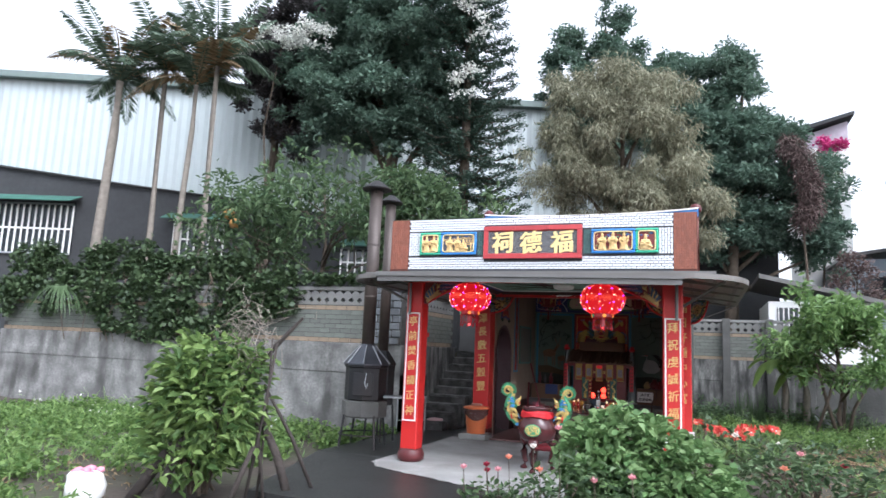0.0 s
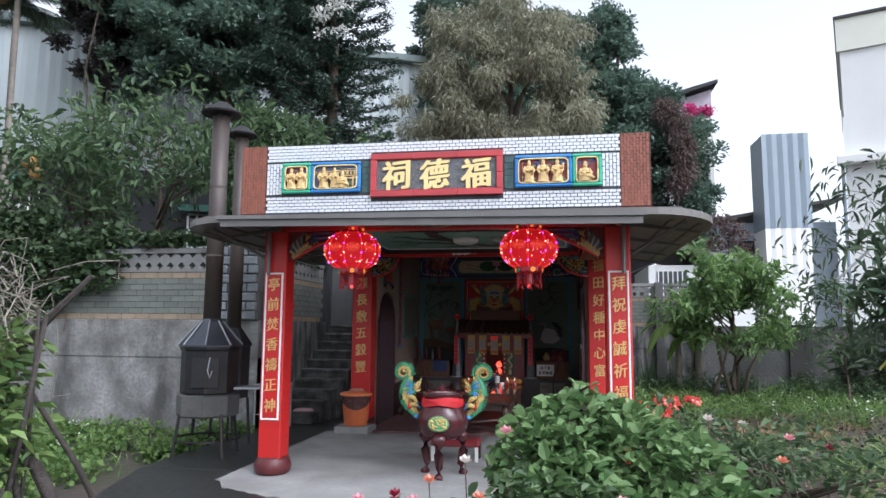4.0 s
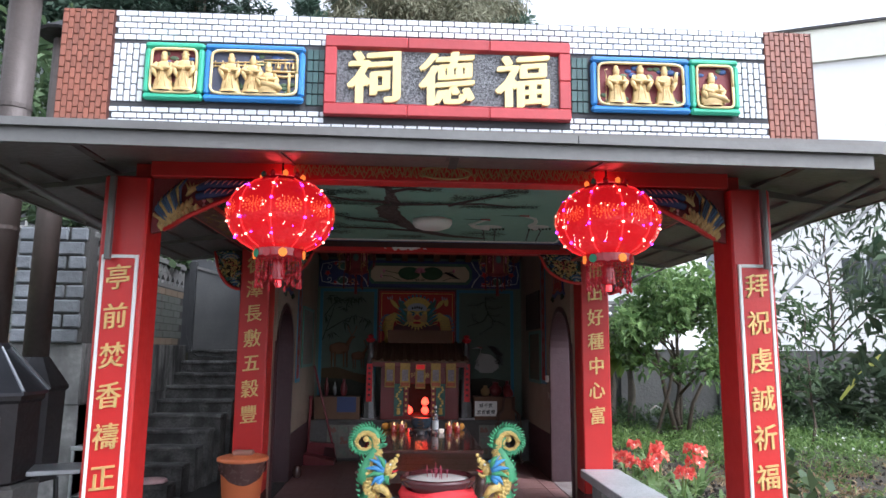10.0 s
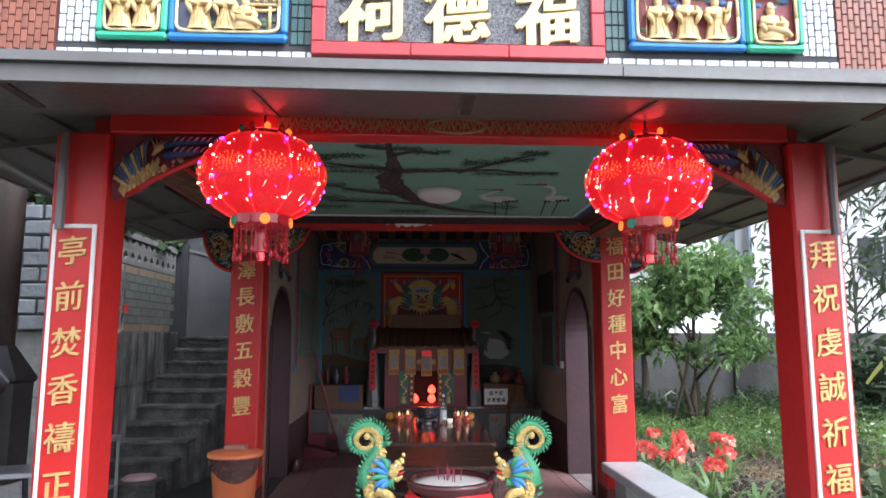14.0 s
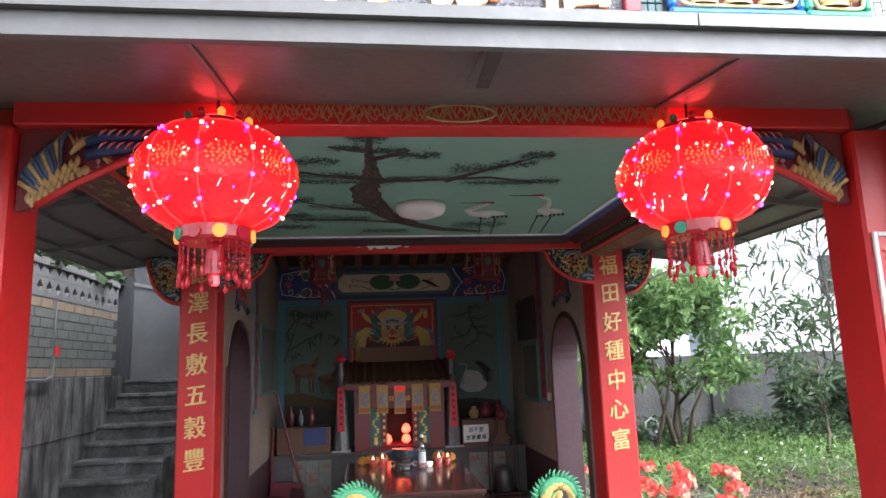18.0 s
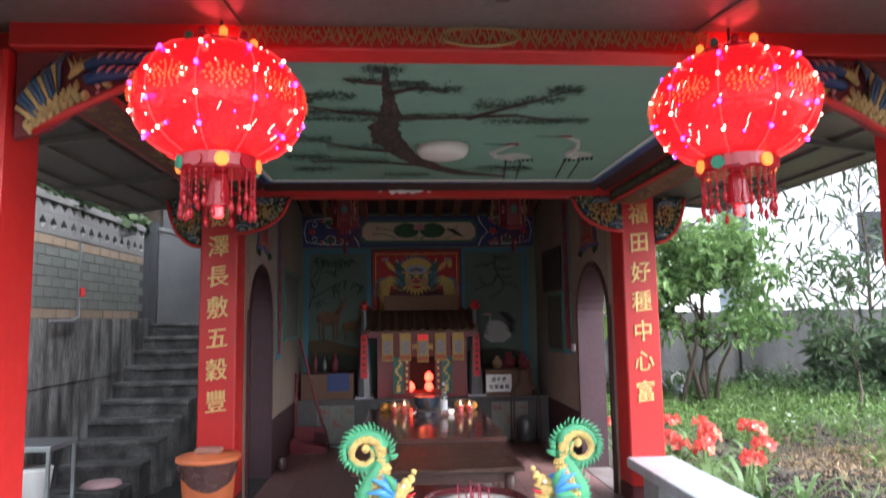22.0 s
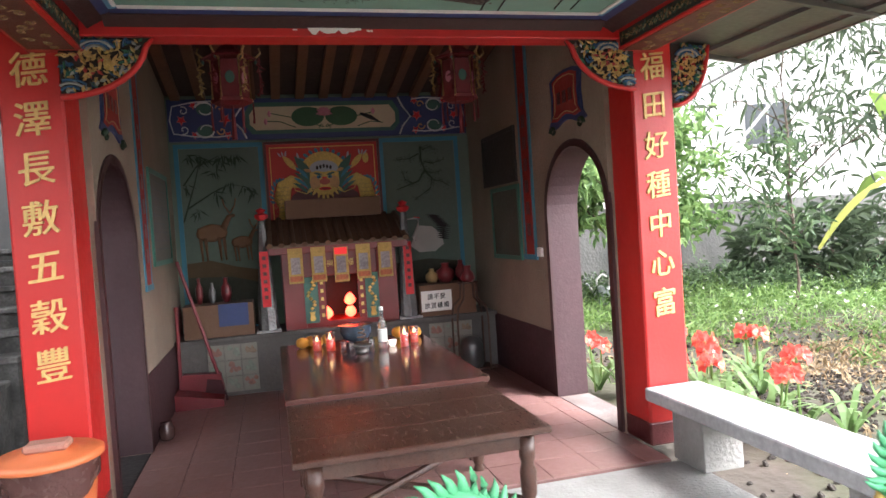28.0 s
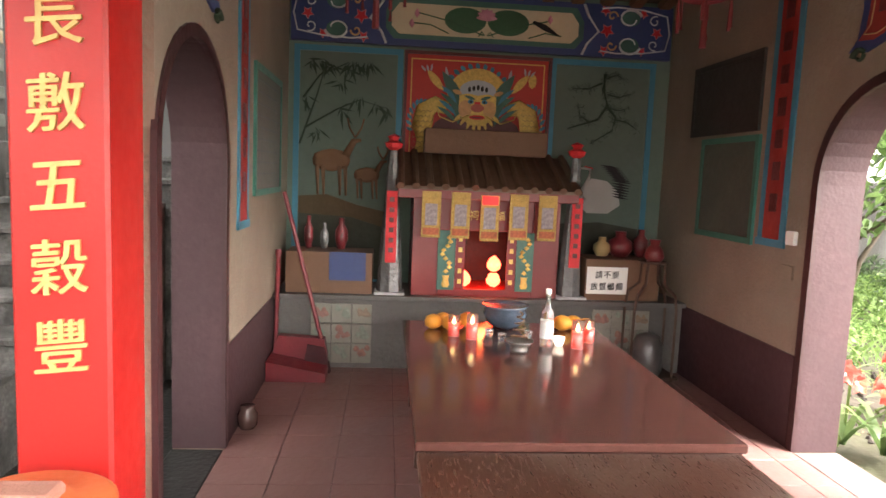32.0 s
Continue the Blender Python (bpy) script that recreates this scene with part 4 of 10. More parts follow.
def phoenix_bracket(s):
    """A carved bird bracket under the front beam: blue striped wing and gilt feathers on red."""
    t = thing("phoenix_bracket", "carved bracket with a blue striped wing and gilt feathers", "bracket", CX + s * 1.625, 9.06, 2.5, group="carved brackets of the front beam")
    d = -s
    part("backing", slab([(0, 0.02), (d * 0.66, 0.02), (d * 0.58, -0.035), (d * 0.36, -0.13), (d * 0.2, -0.21), (d * 0.1, -0.28), (0, -0.31)], -0.005, 0.03), CARVERED, t)
    for i in range(11):
        u = i / 10
        tip = (0.015 + 0.17 * u ** 1.3, -0.20 + 0.205 * u ** 0.7)
        root = (0.075 + 0.085 * u, -0.25 + 0.10 * u)
        mx, mz = (tip[0] * 0.55 + root[0] * 0.45 - 0.022, tip[1] * 0.55 + root[1] * 0.45 + 0.012)
        part("wing_feather", tube([(d * root[0], -0.022, root[1]), (d * mx, -0.03, mz), (d * tip[0], -0.018, tip[1])], [0.006, 0.0105, 0.004], 6), WINGBLUE if i % 3 else OLDGOLD, t, "striped wing feather", True)
    rg = random.Random(17)
    for k in range(24):
        u = k / 23
        x, z = 0.05 + 0.17 * u, -0.265 + 0.12 * u + 0.03 * math.sin(k * 2.1)
        part("breast_feather", lathe([(0.002, -0.022), (0.012, -0.008), (0.011, 0.008), (0.002, 0.022)], 6, at=(d * x, -0.024, z), sy=0.5), OLDGOLD, t, smooth=True)
    for k in range(8):
        part("gilt_plume", tube([(d * 0.185, -0.022, -0.10), (d * (0.20 + 0.012 * k), -0.03, -0.06 + 0.005 * k), (d * (0.17 + 0.026 * k), -0.02, -0.012 - 0.006 * k)], [0.006, 0.008, 0.002], 5), OLDGOLD, t, "gilt plume", True)
    part("bird_head", lathe([(0.003, -0.02), (0.014, -0.01), (0.015, 0.006), (0.004, 0.02)], 8, at=(d * 0.245, -0.03, -0.165)), OLDGOLD, t, smooth=True)
    part("beak", tube([(d * 0.255, -0.03, -0.165), (d * 0.275, -0.03, -0.172)], [0.006, 0.001], 5), OCHRE, t)
    for row, (z0, x1) in enumerate(((-0.025, 0.62), (-0.075, 0.48))):
        part("tail_band", tube([(d * 0.24, -0.018, z0 - 0.03), (d * 0.3, -0.024, z0 - 0.012), (d * (0.3 + x1) * 0.5, -0.024, z0), (d * x1, -0.018, z0 + 0.012)], [0.02, 0.026, 0.024, 0.006], 8), NAVY, t, "dark blue tail band", True)
        for k in range(10 if row == 0 else 7):
            x = 0.29 + 0.031 * k
            part("tail_mark", tube([(d * x, -0.049, z0 - 0.014), (d * (x + 0.014), -0.053, z0 + 0.002), (d * (x + 0.03), -0.047, z0 + 0.014)], [0.002, 0.005, 0.002], 5), TAILPINK, t, "pale pink painted dash", True)
    for k in range(16):
        x, z = rg.uniform(0.2, 0.36), 0
        z = -0.115 - rg.uniform(0, 0.06) + max(0, x - 0.26) * 0.5
        part("cloud_scroll", lathe([(0.003, -0.012), (0.012, 0), (0.003, 0.012)], 7, at=(d * x, -0.014, z), sy=0.7), (TAILPINK, CARVERED, OLDGOLD)[k % 3], t, smooth=True)
    part("red_comb", tube([(d * 0.07, -0.015, -0.29), (d * 0.2, -0.022, -0.215), (d * 0.36, -0.025, -0.135), (d * 0.58, -0.02, -0.035)], 0.014, 6), RED, t, "red lower edge", True)


for s in (-1, 1):
    phoenix_bracket(s)

# ---- retaining wall with brick band and openwork top ----


def lattice_mesh():
    """One openwork block: a square with a lozenge hole."""
    a, h, t = 0.0925, 0.062, 0.05
    bm = bmesh.new()
    sq = [(-a, -a), (0, -a), (a, -a), (a, 0), (a, a), (0, a), (-a, a), (-a, 0)]
    lo = [(-h * 0.5, -h * 0.5), (0, -h), (h * 0.5, -h * 0.5), (h, 0), (h * 0.5, h * 0.5), (0, h), (-h * 0.5, h * 0.5), (-h, 0)]
    ring = []
    for pts, y in ((sq, -t), (lo, -t), (lo, t), (sq, t)):
        ring.append([bm.verts.new((x, y, z)) for x, z in pts])
    for r in range(4):
        A, B = ring[r], ring[(r + 1) % 4]
        for i in range(8):
            j = (i + 1) % 8
            bm.faces.new((A[i], A[j], B[j], B[i]))
    bmesh.ops.recalc_face_normals(bm, faces=bm.faces)
    me = bpy.data.meshes.new("lattice_block")
    bm.to_mesh(me)
    bm.free()
    me.materials.append(LATT)
    return me


LATTICE = lattice_mesh()
bm = box(-0.117, -0.05, -0.0425, 0.117, 0.05, 0.0425, 0.005)
BRICKS = []
for m in (GREYBRICK, TANBRICK):
    me = bpy.data.meshes.new("brick")
    bm.to_mesh(me)
    me.materials.append(m)
    BRICKS.append(me)
bm.free()


def retaining_wall(name, length, m, label, bricks_from=0.0, lattice_from=0.0, open_top=True, base=WALLCON):
    """Cast concrete wall, brick band and openwork blocks, built along +x from the pose m, facing -y."""
    w = new(name)
    w.matrix_basis = m
    tagged(w, label, "wall", kind="structure")
    part("concrete_base", box(0, 0, -0.4, length, 0.3, 1.02), base, w, "stained cast concrete")
    part("concrete_base", box(0, -0.012, 1.022, length, 0.3, 1.6, 0.008), base, w, "stained cast concrete")
    part("mortar_core", box(0.002, 0.075, 1.602, length - 0.002, 0.165, 2.36 if open_top else 2.7), MORTAR, w)
    n = int(length / 0.24)
    rows = 8 if open_top else 12
    for r in range(rows):
        tan = open_top and r in (0, rows - 1)
        for i in range(n):
            x = (i + 0.5 + 0.5 * (r % 2)) * 0.24
            if x + 0.12 > length or x < bricks_from:
                continue
            o = new("brick", BRICKS[1 if tan else 0])
            o.matrix_basis = pose(x, 0.12 + random.uniform(-0.003, 0.003), 1.648 + r * 0.092)
            o.parent = w
    if open_top:
        k = int(length / 0.187)
        for r in range(2):
            for i in range(k):
                x = (i + 0.5) * 0.187
                if x < lattice_from:
                    continue
                o = new("lattice_block", LATTICE)
                o.matrix_basis = pose(x, 0.12, 2.443 + r * 0.187)
                o.parent = w
        part("coping", box(0, 0.05, 2.64, length, 0.2, 2.70, 0.006), LATT, w)
    return w


retaining_wall("wall_garden", 11.0, pose(-16.24, 12.0, 0), "stained concrete garden wall with pale brick and openwork blocks", 0.0, 5.0, base=PALEWALL)
pier = tagged(part("wall_pier", box(-5.9, 11.96, 1.6, -5.245, 12.14, 2.72), MORTAR), "pier of rough blue-grey blocks at the corner of the wall", "wall pier", kind="structure")
ROUGHB = mat("rough_blue_grey_block", (0.15, 0.16, 0.175), 0.85, vary=0.3, size=6, bump=0.9, bsize=14, per=0.18, stain=0.3)
rgp = random.Random(12)
for r in range(8):
    x = -5.9 - (0.16 if r % 2 else 0.0)
    while x < -5.26:
        a, b = max(x, -5.9), min(x + 0.31, -5.247)
        if b - a > 0.05:
            bm = box(a, 11.925 + rgp.uniform(-0.008, 0.008), 1.605 + r * 0.14, b - 0.012, 11.961, 1.605 + r * 0.14 + 0.126, 0.014)
            part("block", bm, ROUGHB, pier)
        x += 0.32
retaining_wall("wall_steps", 3.0, pose(-5.24, 12.01, 0, 0, 0, 90), "stained concrete wall with pale brick and openwork beside the steps", base=STREAKWALL)
retaining_wall("wall_back", 3.85, pose(-0.9, 20.6, 0), "weathered block wall with openwork top behind the garden", base=STREAKWALL)
tagged(part("wall_back", box(2.952, 20.6, -0.4, 15.0, 20.85, 1.62), WALLCON), "weathered concrete garden wall", "wall", kind="structure")
tagged(part("wall_back", box(-9.0, 20.6, -0.4, -0.9, 20.85, 2.9), WALLCON), "weathered concrete wall behind the shrine", "wall", kind="structure")
tagged(part("wall_pier", box(4.95, 20.5, -0.3, 5.4, 20.6, 1.66), MORTAR), "dark stained pier in the concrete wall", "wall pier", kind="structure")
for x in (-0.3, 0.65, 1.75, 2.7):
    tagged(part("wall_pier", box(x, 20.5, -0.3, x + 0.2, 20.598, 2.74, 0.006), WALLCON), "grey concrete pier of the garden wall", "wall pier", kind="structure")
# terrace behind the garden wall
tagged(part("terrace", box(-60, 12.3, -0.4, -5.55, 40, 1.5), SOIL), "raised earth terrace behind the garden wall", "terrace", kind="structure")
tagged(part("terrace", box(-5.55, 15.5, -0.4, -3.82, 40, 1.5), SOIL), "raised earth terrace at the top of the steps", "terrace", kind="structure")

# concrete steps up beside the shrine
steps = thing("steps", "worn damp concrete steps with dark stains climbing beside the wall", "steps", kind="structure")
STEPM = mat("damp_step_concrete", (0.05, 0.05, 0.048), 0.9, vary=0.6, size=5.0, tint=(0.12, 0.118, 0.112), bump=0.6, bsize=22, stain=0.85, stain_col=(0.018, 0.018, 0.017), stain_size=3.0)
# treads are paler than the step faces under them
TREADM = mat("paler_tread_concrete", (0.068, 0.067, 0.065), 0.85, vary=0.6, tint=(0.15, 0.148, 0.142), size=5, bump=0.7, bsize=30, stain=0.9, stain_col=(0.03, 0.03, 0.028), stain_size=3.5)
for i in range(10):
    y0 = 12.7 + 0.27 * i
    z1 = 0.16 + 0.154 * i
    st = part("step", box(-5.235, y0, -0.3, -4.60 + 0.055 * i, y0 + 0.2695 if i < 9 else 15.5, z1 - 0.042), STEPM, steps)
    bm = box(-5.235, y0 - 0.025, z1 - 0.04, -4.585 + 0.055 * i, y0 + 0.2445 if i < 9 else 15.5, z1, 0.008)
    bmesh.ops.subdivide_edges(bm, edges=[e for e in bm.edges if e.calc_length() > 0.15], cuts=7)
    for v in bm.verts:
        v.co += Vector((0, 1, 1)) * noise.noise(v.co * 9) * 0.009
    part("tread", bm, TREADM, st, "paler tread")
# grey sheet screen at the head of the steps
scr = thing("sheet_screen", "dull grey metal sheet screen at the head of the steps", "screen", -5.2, 15.2, 1.5)
part("sheet", slab([(0, 0), (1.6, 0), (1.6, 0.78), (0, 1.2)], 0.0, 0.02), mat("dull_grey_sheet", (0.12, 0.12, 0.122), 0.85, metal=0.0, spec=0.15, vary=0.2, bump=0.05, stain=0.3), scr)
part("top_rail", slab([(0, 1.2), (1.6, 0.78), (1.6, 0.82), (0, 1.24)], -0.02, 0.04), STEEL, scr)
part("post", box(-0.2, -0.06, 0, -0.002, 0.05, 1.3), DARKWALL, scr)
wp = thing("water_pipe", "thin pale water pipe running down the wall", "pipe", -5.2, 14.9, 0)
part("pipe", tube([(0, -0.02, 2.7), (0.01, 0.0, 2.2), (-0.005, -0.02, 1.75), (0.05, 0.0, 1.55), (0.16, -0.02, 1.46), (0.5, 0.02, 1.44)], 0.008, 6), DARKWALL, wp)
wp = thing("water_pipe", "grey tap pipe standing against the wall", "pipe", -5.2, 13.1, 0)
part("pipe", tube([(0.02, 0, 2.3), (0.02, 0, 1.62), (0.02, -0.12, 1.58), (0.02, -0.5, 1.58)], 0.016, 6), GALV, wp)
part("red_tap", rod((0.05, 0, 1.8), (0.05, 0, 1.88), 0.025), RED, wp)

# ---- incense paper furnace with flues ----
fu = thing("paper_furnace", "black iron joss-paper furnace with tall rusty flues on a stand", "furnace", -4.9, 9.95, -0.012, 20)
part("body", lathe([(0.31, 0.72), (0.33, 0.74), (0.33, 1.22), (0.35, 1.24), (0.35, 1.27)], 8), IRON, fu)
part("hood", lathe([(0.37, 1.27), (0.37, 1.29), (0.13, 1.56), (0.115, 1.60)], 8), mat("hood_metal", (0.10, 0.105, 0.12), 0.35, metal=0.7, vary=0.3, bump=0.1), fu, "grey sheet hood")
for i in range(8):
    a = math.pi / 4 * i
    part("hood_rib", rod((0.37 * math.cos(a), 0.37 * math.sin(a), 1.295), (0.13 * math.cos(a), 0.13 * math.sin(a), 1.575), 0.012, 0.008, 5), GALV, fu)
part("flue", lathe([(0.103, 1.6), (0.103, 4.12)], 16), PIPE, fu, "rusty brown flue", True)
for z in (2.35, 3.2):
    part("flue_band", lathe([(0.109, z), (0.109, z + 0.03)], 16), PIPE, fu)
part("rain_cap", lathe([(0.24, 4.14), (0.25, 4.16), (0.06, 4.30), (0.02, 4.31)], 16), IRON, fu, "conical rain cap")
for i in range(4):
    a = math.pi / 2 * i
    part("cap_stay", rod((0.1 * math.cos(a), 0.1 * math.sin(a), 4.08), (0.14 * math.cos(a), 0.14 * math.sin(a), 4.2), 0.01, seg=5), IRON, fu)
part("ash_pan", lathe([(0.34, 0.46), (0.36, 0.48), (0.36, 0.70), (0.32, 0.718)], 8), mat("ash_grey_iron", (0.11, 0.105, 0.10), 0.7, vary=0.4, bump=0.4, stain=0.4), fu, "dusty ash pan")
for i in range(4):
    a = math.pi / 2 * i + 0.6
    part("leg", rod((0.34 * math.cos(a), 0.34 * math.sin(a), 0.5), (0.41 * math.cos(a), 0.41 * math.sin(a), 0), 0.02, seg=6), IRON, fu)
part("stand_ring", tube([(0.38 * math.cos(a), 0.38 * math.sin(a), 0.2) for a in [math.pi / 8 * i for i in range(17)]], 0.012, 5), IRON, fu)
part("door", box(-0.16, -0.335, 0.8, 0.16, -0.305, 1.15, 0.008), IRON, fu)
part("latch_hook", tube([(0.05, -0.35, 1.15), (0.03, -0.36, 1.0), (0.06, -0.37, 0.92), (0.08, -0.36, 1.0)], 0.007, 5), GALV, fu)
part("side_shelf", box(0.32, -0.3, 0.78, 0.62, 0.0, 0.81, 0.005), GALV, fu, "small steel shelf")
fu2 = thing("paper_furnace", "second smaller iron furnace with its own rusty flue", "furnace", -4.98, 10.68, -0.012, 10)
part("body", lathe([(0.22, 0.6), (0.23, 1.25), (0.25, 1.27)], 8), IRON, fu2)
part("hood", lathe([(0.25, 1.27), (0.25, 1.29), (0.1, 1.5)], 8), IRON, fu2)
part("flue", lathe([(0.09, 1.5), (0.09, 4.05)], 16), PIPE, fu2, "rusty brown flue", True)
part("rain_cap", lathe([(0.2, 4.08), (0.21, 4.1), (0.05, 4.22), (0.02, 4.23)], 16), IRON, fu2)
for i in range(4):
    a = math.pi / 2 * i + 0.4
    part("leg", rod((0.21 * math.cos(a), 0.21 * math.sin(a), 0.6), (0.25 * math.cos(a), 0.25 * math.sin(a), 0), 0.018, seg=6), IRON, fu2)

# ---- factory shed behind the terrace ----
shed = thing("factory_shed", "long shed of white corrugated sheet over a dark rendered wall", "shed", -31.0, 19.67, 0, math.degrees(math.atan2(5, 15)))
L = 36.0
n = int(L / 0.2)
vs, fs = [], []
for i in range(n + 1):
    x = i * 0.2
    for z in (0, 1):
        top = 13.0 - 0.035 * x
        bot = 9.1 - 0.115 * x if x < 20 else 6.8
        vs.append((x, 0.05 if i % 2 else 0.0, top if z else bot))
for i in range(n):
    fs.append((2 * i, 2 * i + 2, 2 * i + 3, 2 * i + 1))
quads("sheet_wall", vs, fs, SHEET, shed)
part("eave", slab([(0, 13.0), (L, 13.0 - 0.035 * L), (L, 13.25 - 0.035 * L), (0, 13.3)], -0.35, 0.3), mat("shed_eave", (0.16, 0.2, 0.19), 0.6, vary=0.2), shed)
part("roof_slope", slab([(0, 13.3), (L, 13.25 - 0.035 * L), (L, 13.3 - 0.035 * L), (0, 13.35)], 0.3, 9.0), GREYSHEET, shed)
part("lower_wall", box(0, 0.06, 1.0, L, 0.3, 9.3), DARKWALL, shed)
part("pipe_run", tube([(0, -0.05, 9.0), (8, -0.05, 8.1), (13, -0.05, 7.6)], 0.06, 6), BLACK, shed)
for x0, x1, z0, z1 in ((0.8, 5.6, 4.9, 7.2), (10.2, 12.4, 5.0, 6.6), (17.6, 20.4, 4.4, 5.7)):
    win = part("window", box(x0, 0.0, z0, x1, 0.055, z1), DARKGLASS, shed)
    part("window_frame", box(x0, -0.05, z1 - 0.08, x1, -0.001, z1), GALV, win)
    part("window_frame", box(x0, -0.05, z0, x1, -0.001, z0 + 0.08), GALV, win)
    k = int((x1 - x0) / 0.28)
    for i in range(k + 1):
        x = x0 + (x1 - x0) * i / k
        part("bar", box(x - 0.035, -0.09, z0 + 0.05, x + 0.035, -0.055, z1 - 0.1), WHITE, win)
    part("cross_bar", box(x0, -0.06, (z0 + z1) / 2 - 0.04, x1, -0.052, (z0 + z1) / 2 + 0.04), WHITE, win)
    part("awning", slab([(-0.05, z1 + 0.3), (-0.9, z1 - 0.05), (-0.9, z1 - 0.02), (-0.05, z1 + 0.34)], x0 - 0.3, x1 + 0.3, axis="x"), mat("green_awning", (0.05, 0.14, 0.11), 0.5), win)

# ---- buildings behind the garden ----
wb = thing("apartment_building", "tall white rendered building with a banded top", "building", 9.75, 28.6, 0, -22)
part("wall", box(0, 0, -0.3, 22, 12, 9.4), WHITEWALL, wb)
part("parapet", box(-0.05, -0.1, 11.9, 22, 12, 13.15), mat("pale_yellow_render", (0.70, 0.69, 0.60), 0.8, vary=0.08, size=0.5, bump=0.1), wb)
part("wall", box(0.05, 0.0, 9.402, 22, 12, 11.898), WHITEWALL, wb)
part("ledge", box(-0.25, -0.5, 7.55, 22, 0, 7.85, 0.02), WHITEWALL, wb)
part("cornice", box(-0.1, -0.16, 13.152, 22, 12, 13.26), MORTAR, wb)
for x, z, w, h in ((2.4, 7.95, 0.8, 0.8), (5.2, 7.95, 1.6, 1.2), (3.2, 3.5, 1.4, 1.3), (8.0, 4.0, 1.4, 1.3)):
    win = part("window", box(x, -0.03, z, x + w, -0.002, z + h), DARKGLASS, wb)
    part("window_frame", box(x - 0.06, -0.05, z - 0.06, x + w + 0.06, -0.031, z), GALV, win)
    part("window_frame", box(x + w / 2 - 0.03, -0.05, z, x + w / 2 + 0.03, -0.031, z + h), GALV, win)
part("downpipe", rod((-0.08, -0.1, 0), (-0.08, -0.1, 7.5), 0.06), GREYSHEET, wb)
tw = thing("sheet_tower", "blue-grey corrugated sheet tower on a low roof", "tower", 6.72, 28.0, 0)


def ribbed(w, h, z0, step=0.17, d=0.05):
    k = int(w / step)
    v = []
    for i in range(k + 1):
        x = w * i / k
        y = d if i % 2 else 0
        v += [(x, y, z0), (x, y, z0 + h)]
    return v, [(2 * i, 2 * i + 2, 2 * i + 3, 2 * i + 1) for i in range(k)]


v, f = ribbed(1.62, 3.5, 5.2)
quads("sheet", v, f, GREYSHEET, tw)
part("core", box(0.02, 0.06, 5.2, 1.6, 1.5, 8.66), GREYSHEET, tw)
v, f = ribbed(1.55, 1.6, 3.59)
quads("sheet_low", v, f, WHITEWALL, tw)
part("core", box(0.02, 0.06, -0.3, 1.53, 1.5, 5.19), WHITEWALL, tw)
lb = thing("workshop", "low grey-blue workshop with a flat roof", "building", 5.45, 30.0, 0)
part("wall", box(0, 0, -0.3, 4.4, 5, 5.7), mat("blue_grey_render", (0.33, 0.37, 0.42), 0.8, vary=0.1), lb)
part("roof", slab([(-0.2, 5.72), (4.6, 6.5), (4.6, 6.62), (-0.2, 5.85)], -0.3, 5.2), STEEL, lb)
part("window", box(0.5, -0.02, 4.0, 1.6, -0.003, 5.0), DARKGLASS, lb)
wh = thing("low_house", "white house with a shallow grey roof behind the wall", "house", 2.2, 25.0, 0)
part("wall", box(0, 0, -0.3, 3.2, 4, 3.6), WHITEWALL, wh)
part("roof", slab([(-0.3, 4.35), (3.5, 3.45), (3.5, 3.6), (-0.3, 4.5)], -0.4, 4.4), STEEL, wh)
win = part("window", box(0.25, -0.03, 2.6, 1.2, -0.003, 3.4), DARKGLASS, wh)
for i in range(7):
    part("bar", box(0.28 + i * 0.15, -0.06, 2.6, 0.31 + i * 0.15, -0.032, 3.4), WHITE, win)
fb = thing("far_building", "pale upper storey with a dark sloping roof", "building", 4.4, 34.0, 0)
part("wall", box(0.2, 0, -0.3, 2.0, 6, 11.4), WHITEWALL, fb)
part("roof", slab([(-0.4, 12.0), (2.2, 12.75), (2.2, 12.9), (-0.4, 12.2)], -0.5, 6.2), DARKWALL, fb)
part("wall_top", slab([(0.2, 11.402), (2.0, 11.402), (2.0, 12.6), (0.2, 12.05)], 0, 6), mat("mauve_render", (0.45, 0.40, 0.46), 0.8), fb)
# plain far closing row
tagged(part("backdrop", box(-80, 70, -0.5, 90, 72, 6), mat("far_grey_green", (0.20, 0.25, 0.22), 0.9, vary=0.3, size=0.1)), "far hazy line of hedge and low buildings", "backdrop", kind="structure")

# ---- plants ----


